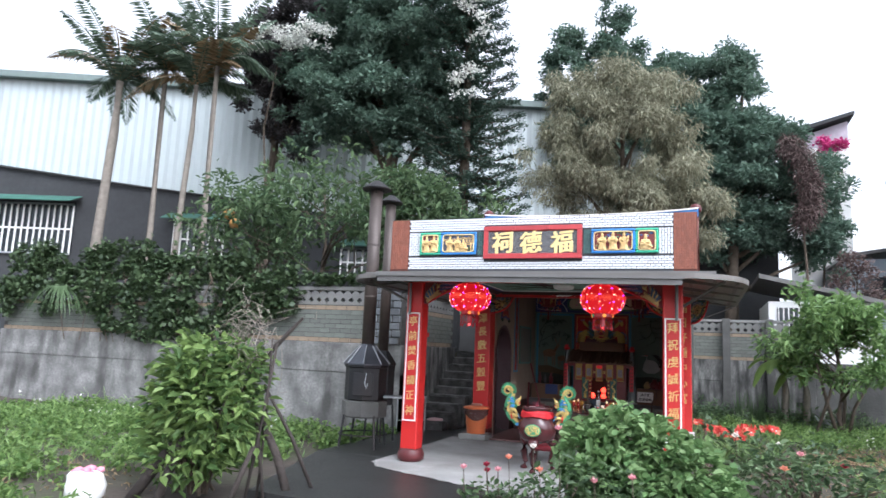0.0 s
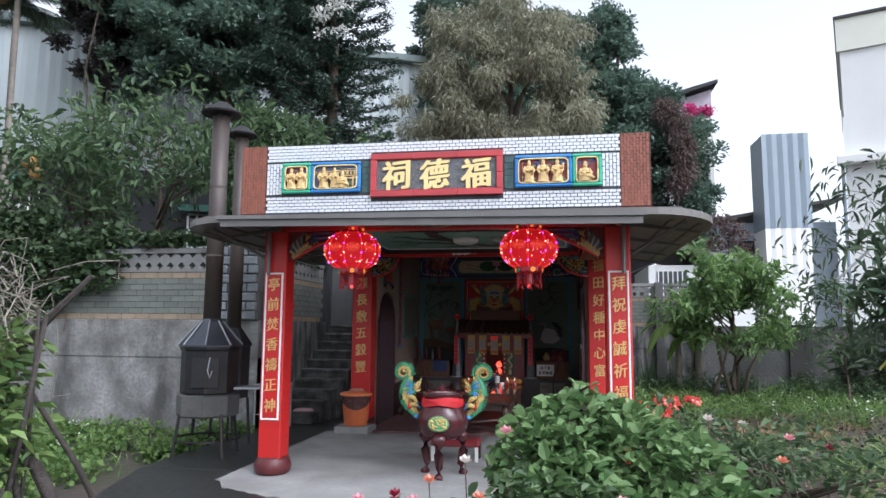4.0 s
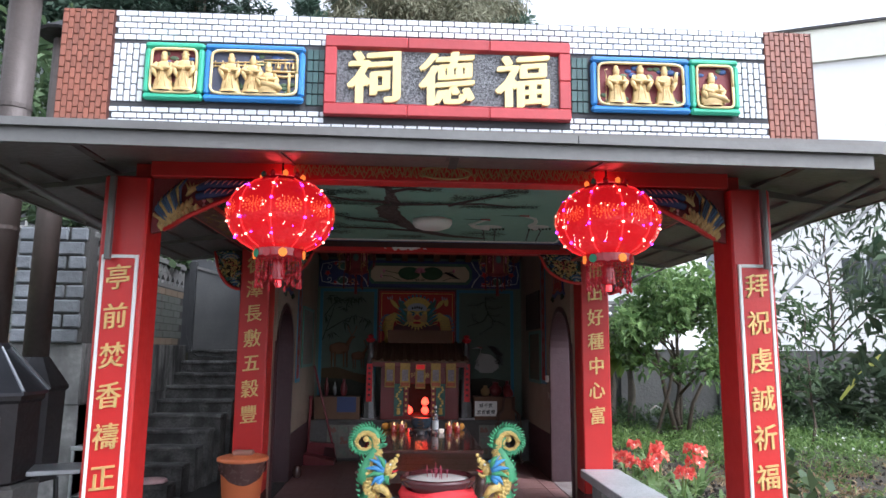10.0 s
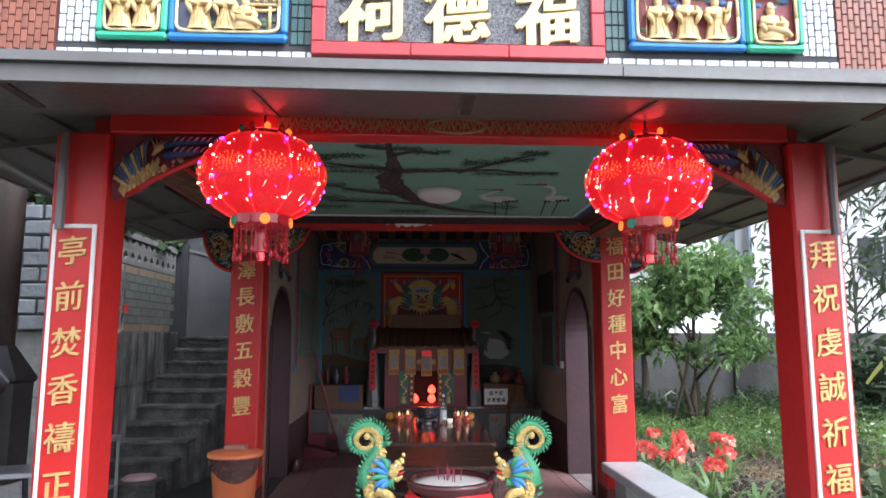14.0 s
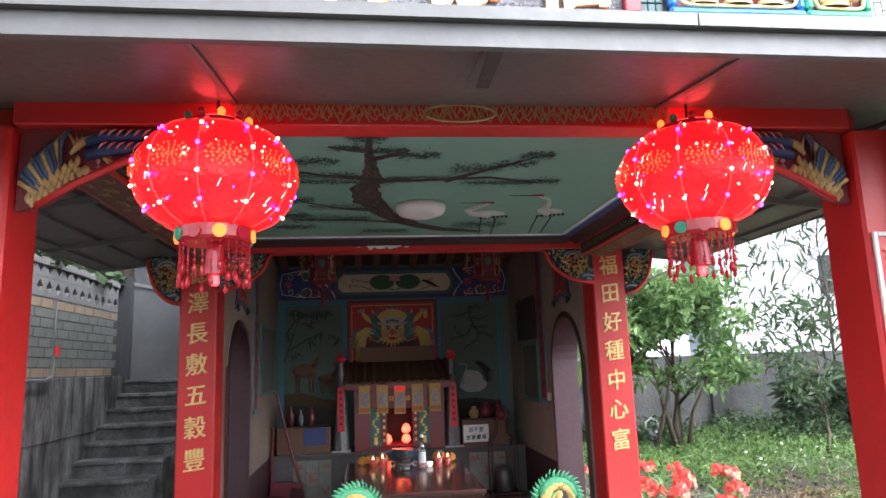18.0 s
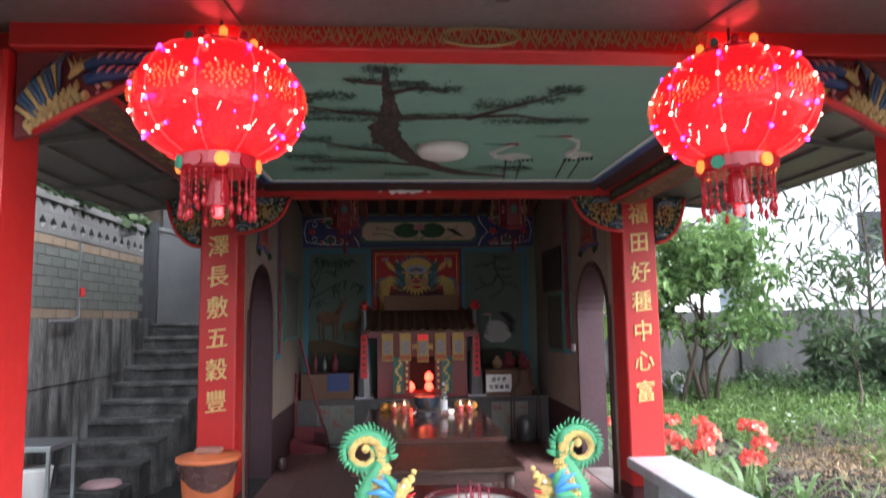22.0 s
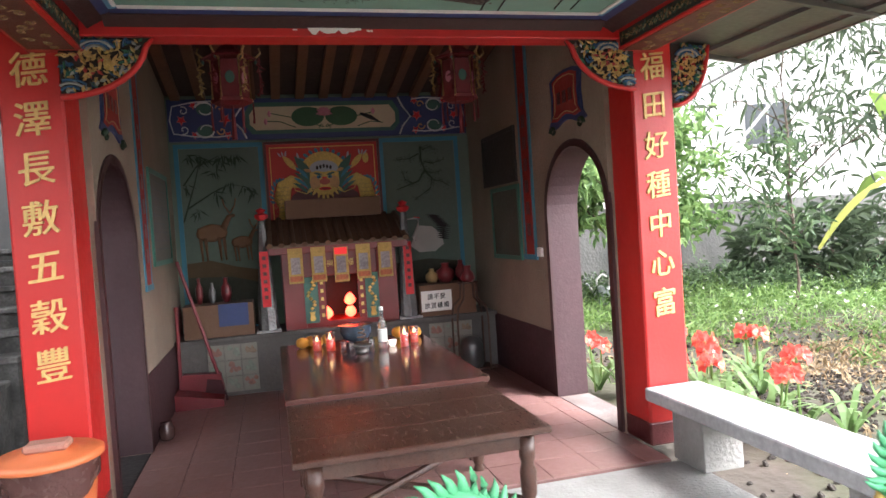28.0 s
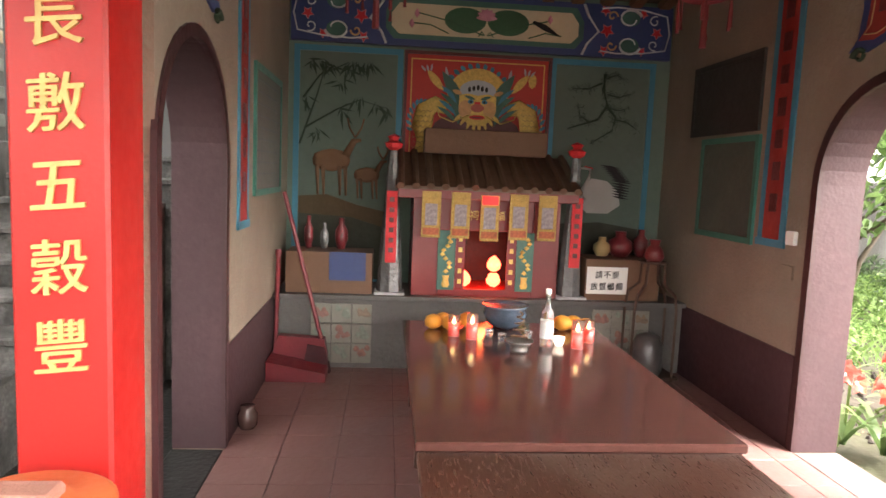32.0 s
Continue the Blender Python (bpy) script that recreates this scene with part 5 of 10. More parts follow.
def leaf_cloud(name, centres, radii, n, size, material, parent, rg, flat=0.0, droop=0.0, aspect=0.5, shell=0.55, broad=False):
    """n small pointed leaves scattered through ellipsoid clumps."""
    rs = np.random.RandomState(rg)
    C = np.array(centres)
    R = np.array([r if hasattr(r, "__len__") else (r, r, r) for r in radii])
    w = R.prod(axis=1) ** (2 / 3)
    idx = rs.choice(len(C), n, p=w / w.sum())
    d = rs.normal(size=(n, 3))
    d /= np.linalg.norm(d, axis=1)[:, None]
    rad = shell + (1 - shell) * rs.rand(n) ** 0.7
    p = C[idx] + d * R[idx] * rad[:, None] + rs.normal(size=(n, 3)) * size * 0.4
    ax = d + rs.normal(size=(n, 3)) * 0.6
    ax[:, 2] = ax[:, 2] * (1 - flat) - droop
    ax /= np.linalg.norm(ax, axis=1)[:, None]
    up = rs.normal(size=(n, 3)) * 0.5 + np.array((0, 0, 1.0))
    sd = np.cross(ax, up)
    sd /= np.linalg.norm(sd, axis=1)[:, None] + 1e-9
    s = size * (0.6 + 0.8 * rs.rand(n))[:, None]
    nr = np.cross(sd, ax) * 0.12
    if broad:
        w = sd * s * aspect * 0.5
        dip = np.array((0, 0, -1.0)) * s * 0.12
        v = np.stack([p - ax * s * 0.5, p - ax * s * 0.2 + w * 0.8 + nr * s, p + ax * s * 0.15 + w + nr * s, p + ax * s * 0.5 + dip, p + ax * s * 0.15 - w + nr * s, p - ax * s * 0.2 - w * 0.8 + nr * s], axis=1).reshape(-1, 3)
        base = 6 * np.arange(n)[:, None]
        o = quads(name, v.tolist(), np.concatenate([base + np.array((0, 1, 2, 3)), base + np.array((0, 3, 4, 5))]).tolist(), material, parent)
        return o
    v = np.stack([p - ax * s * 0.5, p + sd * s * aspect * 0.5 + nr * s, p + ax * s * 0.5, p - sd * s * aspect * 0.5 + nr * s], axis=1).reshape(-1, 3)
    me = bpy.data.meshes.new(name)
    me.vertices.add(4 * n)
    me.vertices.foreach_set("co", v.astype(np.float32).ravel())
    me.loops.add(4 * n)
    me.loops.foreach_set("vertex_index", np.arange(4 * n, dtype=np.int32))
    me.polygons.add(n)
    me.polygons.foreach_set("loop_start", np.arange(0, 4 * n, 4, dtype=np.int32))
    me.update(calc_edges=True)
    me.materials.append(material)
    o = new(name, me)
    if parent is not None:
        o.parent = parent
    return o


DARKLEAF = leafy("dark_conifer", (0.07, 0.12, 0.09), (0.155, 0.22, 0.165), 0.55, 0.4)
PINELEAF = leafy("black_green_needle", (0.03, 0.055, 0.04), (0.07, 0.11, 0.08), 0.55, 0.25)
MIDLEAF = leafy("mid_green_leaf", (0.04, 0.075, 0.035), (0.13, 0.19, 0.09))
FRESH = leafy("fresh_green_leaf", (0.11, 0.20, 0.06), (0.30, 0.43, 0.16), 0.4, 0.5)
BROWNLEAF = leafy("brown_drooping_twig", (0.15, 0.15, 0.10), (0.36, 0.35, 0.25), 0.8, 0.4)
PURPLELEAF = leafy("dusky_purple_leaf", (0.05, 0.05, 0.05), (0.11, 0.095, 0.10), 0.5, 0.3)
HANGLEAF = leafy("dusky_red_vine", (0.10, 0.07, 0.065), (0.18, 0.13, 0.12), 0.7, 0.3)
WHITEFLOWER = leafy("white_blossom", (0.55, 0.55, 0.5), (0.8, 0.8, 0.76), 0.7)
MAGENTA = leafy("magenta_bract", (0.45, 0.03, 0.16), (0.62, 0.08, 0.26))
IVY = leafy("ivy_leaf", (0.024, 0.044, 0.02), (0.08, 0.118, 0.053), 0.5, 0.25)
WEED = leafy("weed_leaf", (0.06, 0.12, 0.03), (0.21, 0.31, 0.10), 0.5, 0.45)
DRY = leafy("dry_leaf", (0.16, 0.11, 0.06), (0.34, 0.25, 0.15), 0.8, 0.1)
LOQUAT = leafy("loquat_leaf", (0.04, 0.075, 0.04), (0.12, 0.17, 0.10), 0.4, 0.25)
BAMBOO = leafy("dark_narrow_leaf", (0.04, 0.06, 0.036), (0.125, 0.165, 0.10), 0.45, 0.4)
CORAL = leafy("coral_red_petal", (0.62, 0.035, 0.03), (0.80, 0.16, 0.13), 0.5)
ROSE = leafy("pink_petal", (0.65, 0.20, 0.25), (0.82, 0.45, 0.48), 0.5)


def branches(bm, base, top, r0, n, spread, rg, sub=2):
    """A tapered, slightly bent trunk with limbs; returns the limbs' ends."""
    base, top = Vector(base), Vector(top)
    h = top - base
    pts = [base + h * t + Vector((rg.uniform(-1, 1), rg.uniform(-1, 1), 0)) * h.length * 0.02 for t in (0, 0.2, 0.4, 0.6, 0.8, 1)]
    tube(pts, [r0 * (1 - 0.82 * i / 5) for i in range(6)], 8, bm)
    ends = []
    for i in range(n):
        t = 0.3 + 0.65 * (i + rg.random()) / n
        a = rg.uniform(0, 6.283)
        p = base + h * t
        q = p + Vector((math.cos(a), math.sin(a), rg.uniform(0.25, 0.7))) * spread * (1.15 - 0.6 * t) * rg.uniform(0.7, 1.1)
        mid = (p + q) / 2 + Vector((0, 0, spread * 0.1))
        r = r0 * (1 - 0.8 * t) * 0.55
        tube([p, mid, q], [r, r * 0.65, r * 0.25], 6, bm)
        ends.append(q)
        for _ in range(sub):
            e = q + Vector((rg.uniform(-1, 1), rg.uniform(-1, 1), rg.uniform(-0.2, 0.8))) * spread * 0.45
            tube([mid, (mid + e) / 2, e], [r * 0.5, r * 0.35, r * 0.12], 5, bm)
            ends.append(e)
    return ends


def tree(x, y, z0, h, spread, r0, leaf, n, size, seed, label, name="tree", low=0.35, bark=BARK, clump=0.3, droop=0.0, limbs=14, aspect=0.5, fill=14, conic=0.0, lean=(0, 0)):
    rg = random.Random(seed)
    t = thing(name, label, "tree", x, y, z0)
    bm = bmesh.new()
    ends = branches(bm, (0, 0, -0.1), (lean[0], lean[1], h * 0.92), r0, limbs, spread, rg)
    part("trunk", bm, bark, t, smooth=True)
    cs, rr = [], []
    for e in ends:
        cs.append(tuple(e))
        rr.append(spread * clump * rg.uniform(0.7, 1.2))
    for _ in range(fill):
        u = rg.uniform(low, 1.0)
        wide = spread * ((1.05 - u) if conic else math.sin(math.pi * min(1, max(0.08, (u - low + 0.12) / (1.12 - low)))) ** 0.6)
        a, k = rg.uniform(0, 6.283), rg.uniform(0.25, 0.95)
        cs.append((lean[0] * u + math.cos(a) * wide * k, lean[1] * u + math.sin(a) * wide * k, h * u))
        q = spread * clump * rg.uniform(0.7, 1.25)
        rr.append((q * 1.2, q * 1.2, q * 0.8))
    leaf_cloud("crown", cs, rr, n, size, leaf, t, seed, droop=droop, aspect=aspect, shell=0.35, broad=n < 7000)
    return t


# tall trees behind the shrine, on the terrace


def lobed_tree(x, y, z0, label, r0, lobes, leaf, n, size, seed, name="tree", clump=0.42, aspect=0.45, droop=0.0, bark=BARK, per=5.0):
    """A tall tree: trunk, limbs to each lobe of the crown, each lobe covered with leafy tufts."""
    rg = random.Random(seed)
    t = thing(name, label, "tree", x, y, z0)
    bm = bmesh.new()
    top = max(c for a, b, c, r, q in lobes) - z0
    tx = sum(a for a, b, c, r, q in lobes) / len(lobes) - x
    spine = [Vector((tx * u * u + rg.uniform(-0.1, 0.1), rg.uniform(-0.1, 0.1), top * u)) for u in (0, 0.2, 0.4, 0.6, 0.8, 1.0)]
    tube(spine, [r0 * (1 - 0.85 * i / 5) for i in range(6)], 9, bm)
    cs, rr = [], []
    for a, b, c, r, q in lobes:
        m = Vector((a - x, b - y, c - z0))
        at = max(0.12, min(0.9, (m.z - q * 0.8) / top - 0.08))
        k = min(4, int(at * 5))
        s0 = spine[k].lerp(spine[k + 1], at * 5 - k)
        tube([s0, s0.lerp(m, 0.5) + Vector((0, 0, 0.15)), m], [r0 * 0.34, r0 * 0.22, r0 * 0.06], 6, bm)
        for _ in range(int(per * r * (r + q))):
            d = Vector((rg.gauss(0, 1), rg.gauss(0, 1), rg.gauss(0.15, 1))).normalized()
            u = rg.uniform(0.35, 1.0) ** 0.6 * rg.uniform(0.95, 1.25)
            p = m + Vector((d.x * r, d.y * r, d.z * q)) * u
            cs.append(tuple(p))
            w = clump * rg.uniform(0.7, 1.6)
            rr.append((w, w, w * 0.72))
    part("trunk", bm, bark, t, smooth=True)
    leaf_cloud("crown", cs, rr, n, size, leaf, t, seed, droop=droop, aspect=aspect, shell=0.3, flat=0.3)
    return t


lobed_tree(-10.6, 22.0, 1.5, "tall dark evergreen tree with a dense lobed crown", 0.42,
           [(-13.4, 21.6, 10.6, 1.7, 1.5), (-11.6, 21.2, 10.0, 1.8, 1.5), (-9.6, 21.4, 10.3, 1.8, 1.7), (-8.7, 21.8, 9.7, 1.2, 1.6), (-14.0, 22.2, 12.6, 1.5, 1.5), (-12.2, 21.8, 12.4, 1.7, 1.6), (-10.2, 21.6, 12.8, 1.8, 1.7),
            (-8.7, 21.8, 12.4, 1.2, 1.8), (-12.4, 22.2, 14.9, 1.7, 1.6), (-10.4, 22.0, 15.2, 1.8, 1.7), (-8.7, 22.0, 15.0, 1.3, 1.7), (-10.8, 22.6, 17.3, 1.6, 1.4), (-8.9, 22.4, 17.0, 1.4, 1.4)], DARKLEAF, 105000, 0.2, 11)
lobed_tree(-16.4, 22.6, 1.5, "dusky evergreen tree hung with white creeper", 0.3,
           [(-16.9, 22.5, 11.6, 1.3, 1.4), (-15.4, 22.5, 10.6, 1.2, 1.6), (-16.2, 22.5, 13.3, 1.7, 1.4), (-17.6, 22.6, 13.9, 1.2, 1.1), (-14.9, 22.5, 13.0, 1.4, 1.4), (-15.2, 22.6, 14.8, 1.4, 0.9)], PURPLELEAF, 34000, 0.19, 12, aspect=0.5)
cr = thing("creeper", "cascade of white creeper blossom over the tree tops", "creeper", -15.4, 20.6, 12.7)
rg = random.Random(5)
cs = [(rg.uniform(-2.2, 2.6), rg.uniform(-0.5, 0.3), 0.0) for _ in range(60)]
cs = [(a, b, 0.55 - 0.16 * (a - 0.4) ** 2 * 0.5 + rg.uniform(-0.55, 0.35)) for a, b, _ in cs]
cs += [(8.6 + rg.uniform(-0.5, 0.6), -1.1, rg.uniform(-3.2, 1.6)) for _ in range(16)]
leaf_cloud("blossom", cs, [(0.36, 0.25, 0.16)] * len(cs), 5200, 0.10, WHITEFLOWER, cr, 5, shell=0.2, aspect=0.7)
part("vine", tube([(0, 0.6, -11.4), (0.3, 0.5, -8), (-0.2, 0.3, -3), (0.4, 0.2, 0.2)], [0.07, 0.06, 0.04, 0.02], 6), BARK, cr)
lobed_tree(-1.9, 18.2, 1.0, "grey-brown drooping tree with fine weeping twigs", 0.18,
           [(-3.5, 17.9, 6.5, 0.95, 1.4), (-2.6, 17.7, 7.1, 1.1, 1.5), (-1.5, 17.7, 7.0, 1.1, 1.5), (-0.5, 17.9, 6.3, 0.9, 1.4), (-2.9, 18.1, 8.4, 0.95, 1.1), (-1.8, 17.9, 8.7, 1.05, 1.05), (-0.9, 18.1, 8.1, 0.9, 1.1), (-2.5, 17.9, 5.5, 1.15, 1.0), (-1.1, 17.9, 5.3, 1.15, 1.0), (0.1, 18.1, 5.2, 0.65, 1.05)], BROWNLEAF, 60000, 0.2, 14, aspect=0.13, droop=1.0, clump=0.29, per=9.0)
lobed_tree(-3.6, 28.2, 0.5, "tall dark cypress trees behind the shrine", 0.32,
           [(-5.1, 28.0, 14.0, 1.0, 1.6), (-5.0, 28.2, 11.6, 1.5, 1.8), (-3.6, 28.2, 15.6, 0.75, 1.4), (-3.7, 28.2, 13.6, 1.0, 1.5), (-2.7, 28.0, 12.8, 1.3, 1.6), (-1.6, 28.0, 12.2, 1.1, 1.4), (-3.4, 28.0, 10.6, 2.2, 1.8)], DARKLEAF, 44000, 0.19, 15, per=10.0, clump=0.32)
lobed_tree(1.2, 29.0, 0.3, "dark juniper tree with a leaning lobed crown", 0.32,
           [(-0.8, 29.3, 13.2, 1.2, 1.4), (0.7, 29.1, 13.3, 1.2, 1.2), (1.7, 29.1, 12.2, 1.1, 1.2), (0.0, 29.1, 11.2, 1.7, 1.6), (1.6, 28.9, 10.3, 1.5, 1.5), (2.8, 28.9, 9.8, 1.2, 1.3), (0.7, 29.1, 8.8, 1.7, 1.6), (2.4, 28.9, 8.2, 1.6, 1.4), (4.0, 28.9, 8.6, 1.2, 1.3),
            (4.8, 29.0, 7.5, 1.0, 1.1), (3.7, 29.0, 6.9, 1.4, 1.1), (1.4, 29.1, 6.6, 1.6, 1.2), (4.5, 29.1, 5.8, 0.9, 0.9), (-0.4, 29.1, 7.0, 1.4, 1.4)], DARKLEAF, 66000, 0.21, 16, clump=0.4, per=8.0)
hv = thing("hanging_vine", "dusky reddish vine hanging over the juniper", "vine", 3.7, 27.6, 8.2)
leaf_cloud("leaves", [(-0.45, 0, 1.4), (-0.1, 0, 1.1), (0.1, 0, 0.5), (0.2, 0, -0.1), (0.28, 0.05, -0.8), (0.0, 0, -1.3)], [(0.5, 0.3, 0.6)] * 6, 6200, 0.18, HANGLEAF, hv, 18, droop=0.9, aspect=0.2, shell=0.2)
part("stem", tube([(0.2, 0.9, -8.0), (0.1, 0.6, -3), (-0.2, 0.2, 1.0)], [0.06, 0.05, 0.015], 6), BARK, hv)
bv = thing("bougainvillea", "magenta bougainvillea bracts among the far trees", "shrub", 5.4, 33.3, 0)
leaf_cloud("bract_cover", [(-0.1, 0.0, 11.5), (0.3, 0.0, 11.2), (0.6, 0.0, 11.35), (0.0, 0, 11.0)], [(0.4, 0.3, 0.25)] * 4, 700, 0.15, MAGENTA, bv, 9, shell=0.2, aspect=0.7)
leaf_cloud("leaves", [(-0.2, 0.2, 10.6), (0.2, 0.2, 10.0), (0.0, 0.2, 9.2), (0.1, 0.2, 8.2), (-0.1, 0.2, 7.0)], [(0.5, 0.3, 0.6)] * 5, 900, 0.2, MIDLEAF, bv, 19, shell=0.2, aspect=0.5)
part("stem", tube([(-0.4, 0.3, -0.2), (-0.3, 0.3, 4.5), (0.1, 0.2, 11.0)], [0.08, 0.06, 0.02], 6), BARK, bv)
rs = thing("red_shrub", "tall shrub with dusky red leaves behind the wall", "shrub", 5.3, 26.6, 0)
leaf_cloud("leaves", [(-0.4, -0.2, 5.1), (0, -0.2, 4.7), (-0.7, -0.3, 4.4), (0.2, -0.2, 4.0), (-0.3, -0.2, 3.3)], [(0.5, 0.4, 0.45)] * 5, 1300, 0.15, HANGLEAF, rs, 9, shell=0.2, aspect=0.5)
part("stem", tube([(-0.4, 0.1, -0.2), (-0.3, 0, 2.5), (-0.2, -0.1, 4.9)], [0.06, 0.05, 0.02], 6), BARK, rs)
# layered pine
nf = thing("norfolk_pine", "dark layered pine with tiers of flat drooping branches", "tree", -7.3, 20.8, 1.0)
bm = bmesh.new()
tube([(0, 0, 0), (0.05, 0, 7), (0, 0, 16.6)], [0.24, 0.17, 0.02], 8, bm)
rg = random.Random(3)
cs, rr = [], []
for tier in range(19):
    z = 3.6 + tier * 0.68
    reach = 2.25 * (1 - (tier / 20.5) ** 1.7) + 0.1
    for k in range(8):
        a = k * 0.7854 + tier * 0.37 + rg.uniform(-0.12, 0.12)
        l = reach * rg.uniform(0.85, 1.05)
        e = Vector((math.cos(a) * l, math.sin(a) * l, z + 0.10 * l))
        tube([(0, 0, z), (e.x * 0.5, e.y * 0.5, z - 0.16), e], [0.045, 0.03, 0.012], 5, bm)
        for q in range(7):
            u = 0.22 + 0.13 * q
            cs.append((e.x * u, e.y * u, z - 0.55 * u * (1 - u) + 0.10 * l * u - 0.06))
            rr.append((0.22, 0.22, 0.055))
part("trunk", bm, BARK, nf, smooth=True)
leaf_cloud("crown", cs, rr, 52000, 0.15, PINELEAF, nf, 31, aspect=0.28, shell=0.15, flat=0.5)
# leafy fruit trees over the garden wall
tree(-8.7, 14.6, 1.5, 4.5, 2.1, 0.09, MIDLEAF, 2300, 0.2, 21, "leafy fruit tree leaning over the garden wall", low=0.6, fill=16, aspect=0.35, clump=0.25, bark=BARK)
tree(-11.0, 15.0, 1.5, 4.0, 1.8, 0.08, MIDLEAF, 2200, 0.19, 22, "leafy fruit tree behind the garden wall", low=0.55, fill=12, aspect=0.35, clump=0.25)
tree(-6.2, 15.8, 1.5, 4.2, 1.7, 0.08, MIDLEAF, 3600, 0.2, 23, "thin leafy tree above the steps", low=0.5, fill=10, aspect=0.35, clump=0.25)
for i, (x, y, z) in enumerate(((-11.2, 14.0, 4.75), (-11.0, 14.0, 4.5))):
    bm = lathe([(0.02, -0.14), (0.12, -0.09), (0.15, 0), (0.12, 0.09), (0.02, 0.14)], 12)
    fr = thing("fruit", "dull orange round fruit hanging in the tree", "fruit", x, y, z, group="fruits in the tree")
    part("flesh", bm, mat("orange_peel", (0.48, 0.25, 0.07), 0.6, vary=0.2, bump=0.3), fr, smooth=True)


def frond(bm, base, a, length, rise, sag, w, rg, n=14):
    """A feathered palm leaf."""
    pts = [Vector(base) + Vector((math.cos(a) * length * u, math.sin(a) * length * u, rise * u - sag * u * u)) for u in [i / n for i in range(n + 1)]]
    tube(pts, [0.035 * (1 - 0.85 * i / n) for i in range(n + 1)], 4, bm)
    sd = Vector((-math.sin(a), math.cos(a), 0))
    for i in range(2, n + 1):
        for s in (-1, 1):
            for off in (0, 0.5):
                p = pts[i - 1].lerp(pts[i], off)
                l = w * math.sin(math.pi * (i + 0.6) / (n + 2)) * rg.uniform(0.85, 1.1)
                tip = p + sd * s * l * 0.8 + (pts[i] - pts[i - 1]).normalized() * l * 0.5 - Vector((0, 0, l * rg.uniform(0.3, 0.6)))
                q = (pts[i] - pts[i - 1]).normalized() * 0.04
                bm.faces.new([bm.verts.new(c) for c in (p, (p + tip) / 2 + q, tip, (p + tip) / 2 - q)])


PALMLEAF = leafy("palm_leaf", (0.05, 0.08, 0.055), (0.15, 0.20, 0.14))
for x, y, h, r, seed in ((-19.2, 17.0, 8.9, 0.21, 1), (-17.9, 18.0, 9.6, 0.13, 2), (-16.7, 18.0, 8.9, 0.13, 3), (-15.6, 18.0, 9.5, 0.13, 4)):
    rg = random.Random(seed)
    p = thing("palm_tree", "slim palm tree with grey trunk and drooping feathery fronds", "palm", x, y, 1.5, group="palms by the shed")
    part("trunk", tube([(0, 0, -0.2), (0.1, 0, h * 0.4), (0.25 * (seed % 2), 0.05, h * 0.8), (0.25 * (seed % 2), 0.05, h)], [r, r * 0.8, r * 0.7, r * 0.6], 10), PALEBARK, p, smooth=True)
    for i in range(20):
        bm = bmesh.new()
        frond(bm, (0.25 * (seed % 2), 0.05, h), i * 2.4 + rg.uniform(-0.2, 0.2), rg.uniform(1.6, 2.5), rg.uniform(1.4, 4.4), rg.uniform(1.2, 2.8), 0.6, rg, 20)
        part("frond", bm, PALMLEAF if i % 6 else DRY, p)

# ivy and creepers on the garden wall
ivy = thing("ivy", "dense dark green ivy spilling over the garden wall", "ivy")
rg = random.Random(8)
cs, rr = [], []
for i in range(230):
    x = rg.uniform(-16.2, -7.75)
    low = 1.55 if -12.9 < x < -8.6 else 2.0
    top = 3.65 if x < -11.5 else 3.35 if x < -9 else 2.95
    z = rg.uniform(low, top) if rg.random() < 0.75 else rg.uniform(2.5, top)
    cs.append((x, 11.96 - 0.12 * rg.random() + (0.2 if z > 2.8 else 0), z))
    rr.append((0.27, 0.10, 0.2))
for i in range(30):
    cs.append((rg.uniform(-8.0, -5.3), 12.1, rg.uniform(2.82, 2.92)))
    rr.append((0.22, 0.12, 0.06))
for i in range(14):
    cs.append((-5.4 + rg.uniform(-0.1, 0.1), rg.uniform(12.3, 15.2), rg.uniform(2.7, 2.8)))
    rr.append((0.1, 0.2, 0.07))
leaf_cloud("leaves", cs, rr, 17000, 0.115, IVY, ivy, 41, aspect=0.8, shell=0.2)
for i in range(16):
    x = rg.uniform(-15, -8.3)
    part("vine_stem", tube([(x, 11.95, 1.4), (x + rg.uniform(-0.3, 0.3), 11.93, 2.0), (x + rg.uniform(-0.5, 0.5), 12.0, 3.0)], 0.012, 4), BARK, ivy)
sp = thing("spider_plant", "arching strap-leaved plant on the wall top", "plant", -14.3, 11.9, 2.6)
for i in range(40):
    a, l = rg.uniform(0, 6.283), rg.uniform(0.7, 1.2)
    c, s = math.cos(a), -abs(math.sin(a))
    v = []
    for u in (0, 0.35, 0.7, 1.0):
        w = 0.03 * (1 - 0.85 * u)
        v += [(c * l * u - s * w, s * l * u * 0.7 + c * w, 0.5 * u * l - 1.1 * u * u * l), (c * l * u + s * w, s * l * u * 0.7 - c * w, 0.5 * u * l - 1.1 * u * u * l)]
    quads("leaf", v, [(0, 1, 3, 2), (2, 3, 5, 4), (4, 5, 7, 6)], MIDLEAF, sp)

# ---- painted pine and cranes on the porch ceiling ----
ZC = 2.6715
PINEBARK = mat("painted_pine_trunk", (0.055, 0.035, 0.032), 0.8, vary=0.5, size=18)


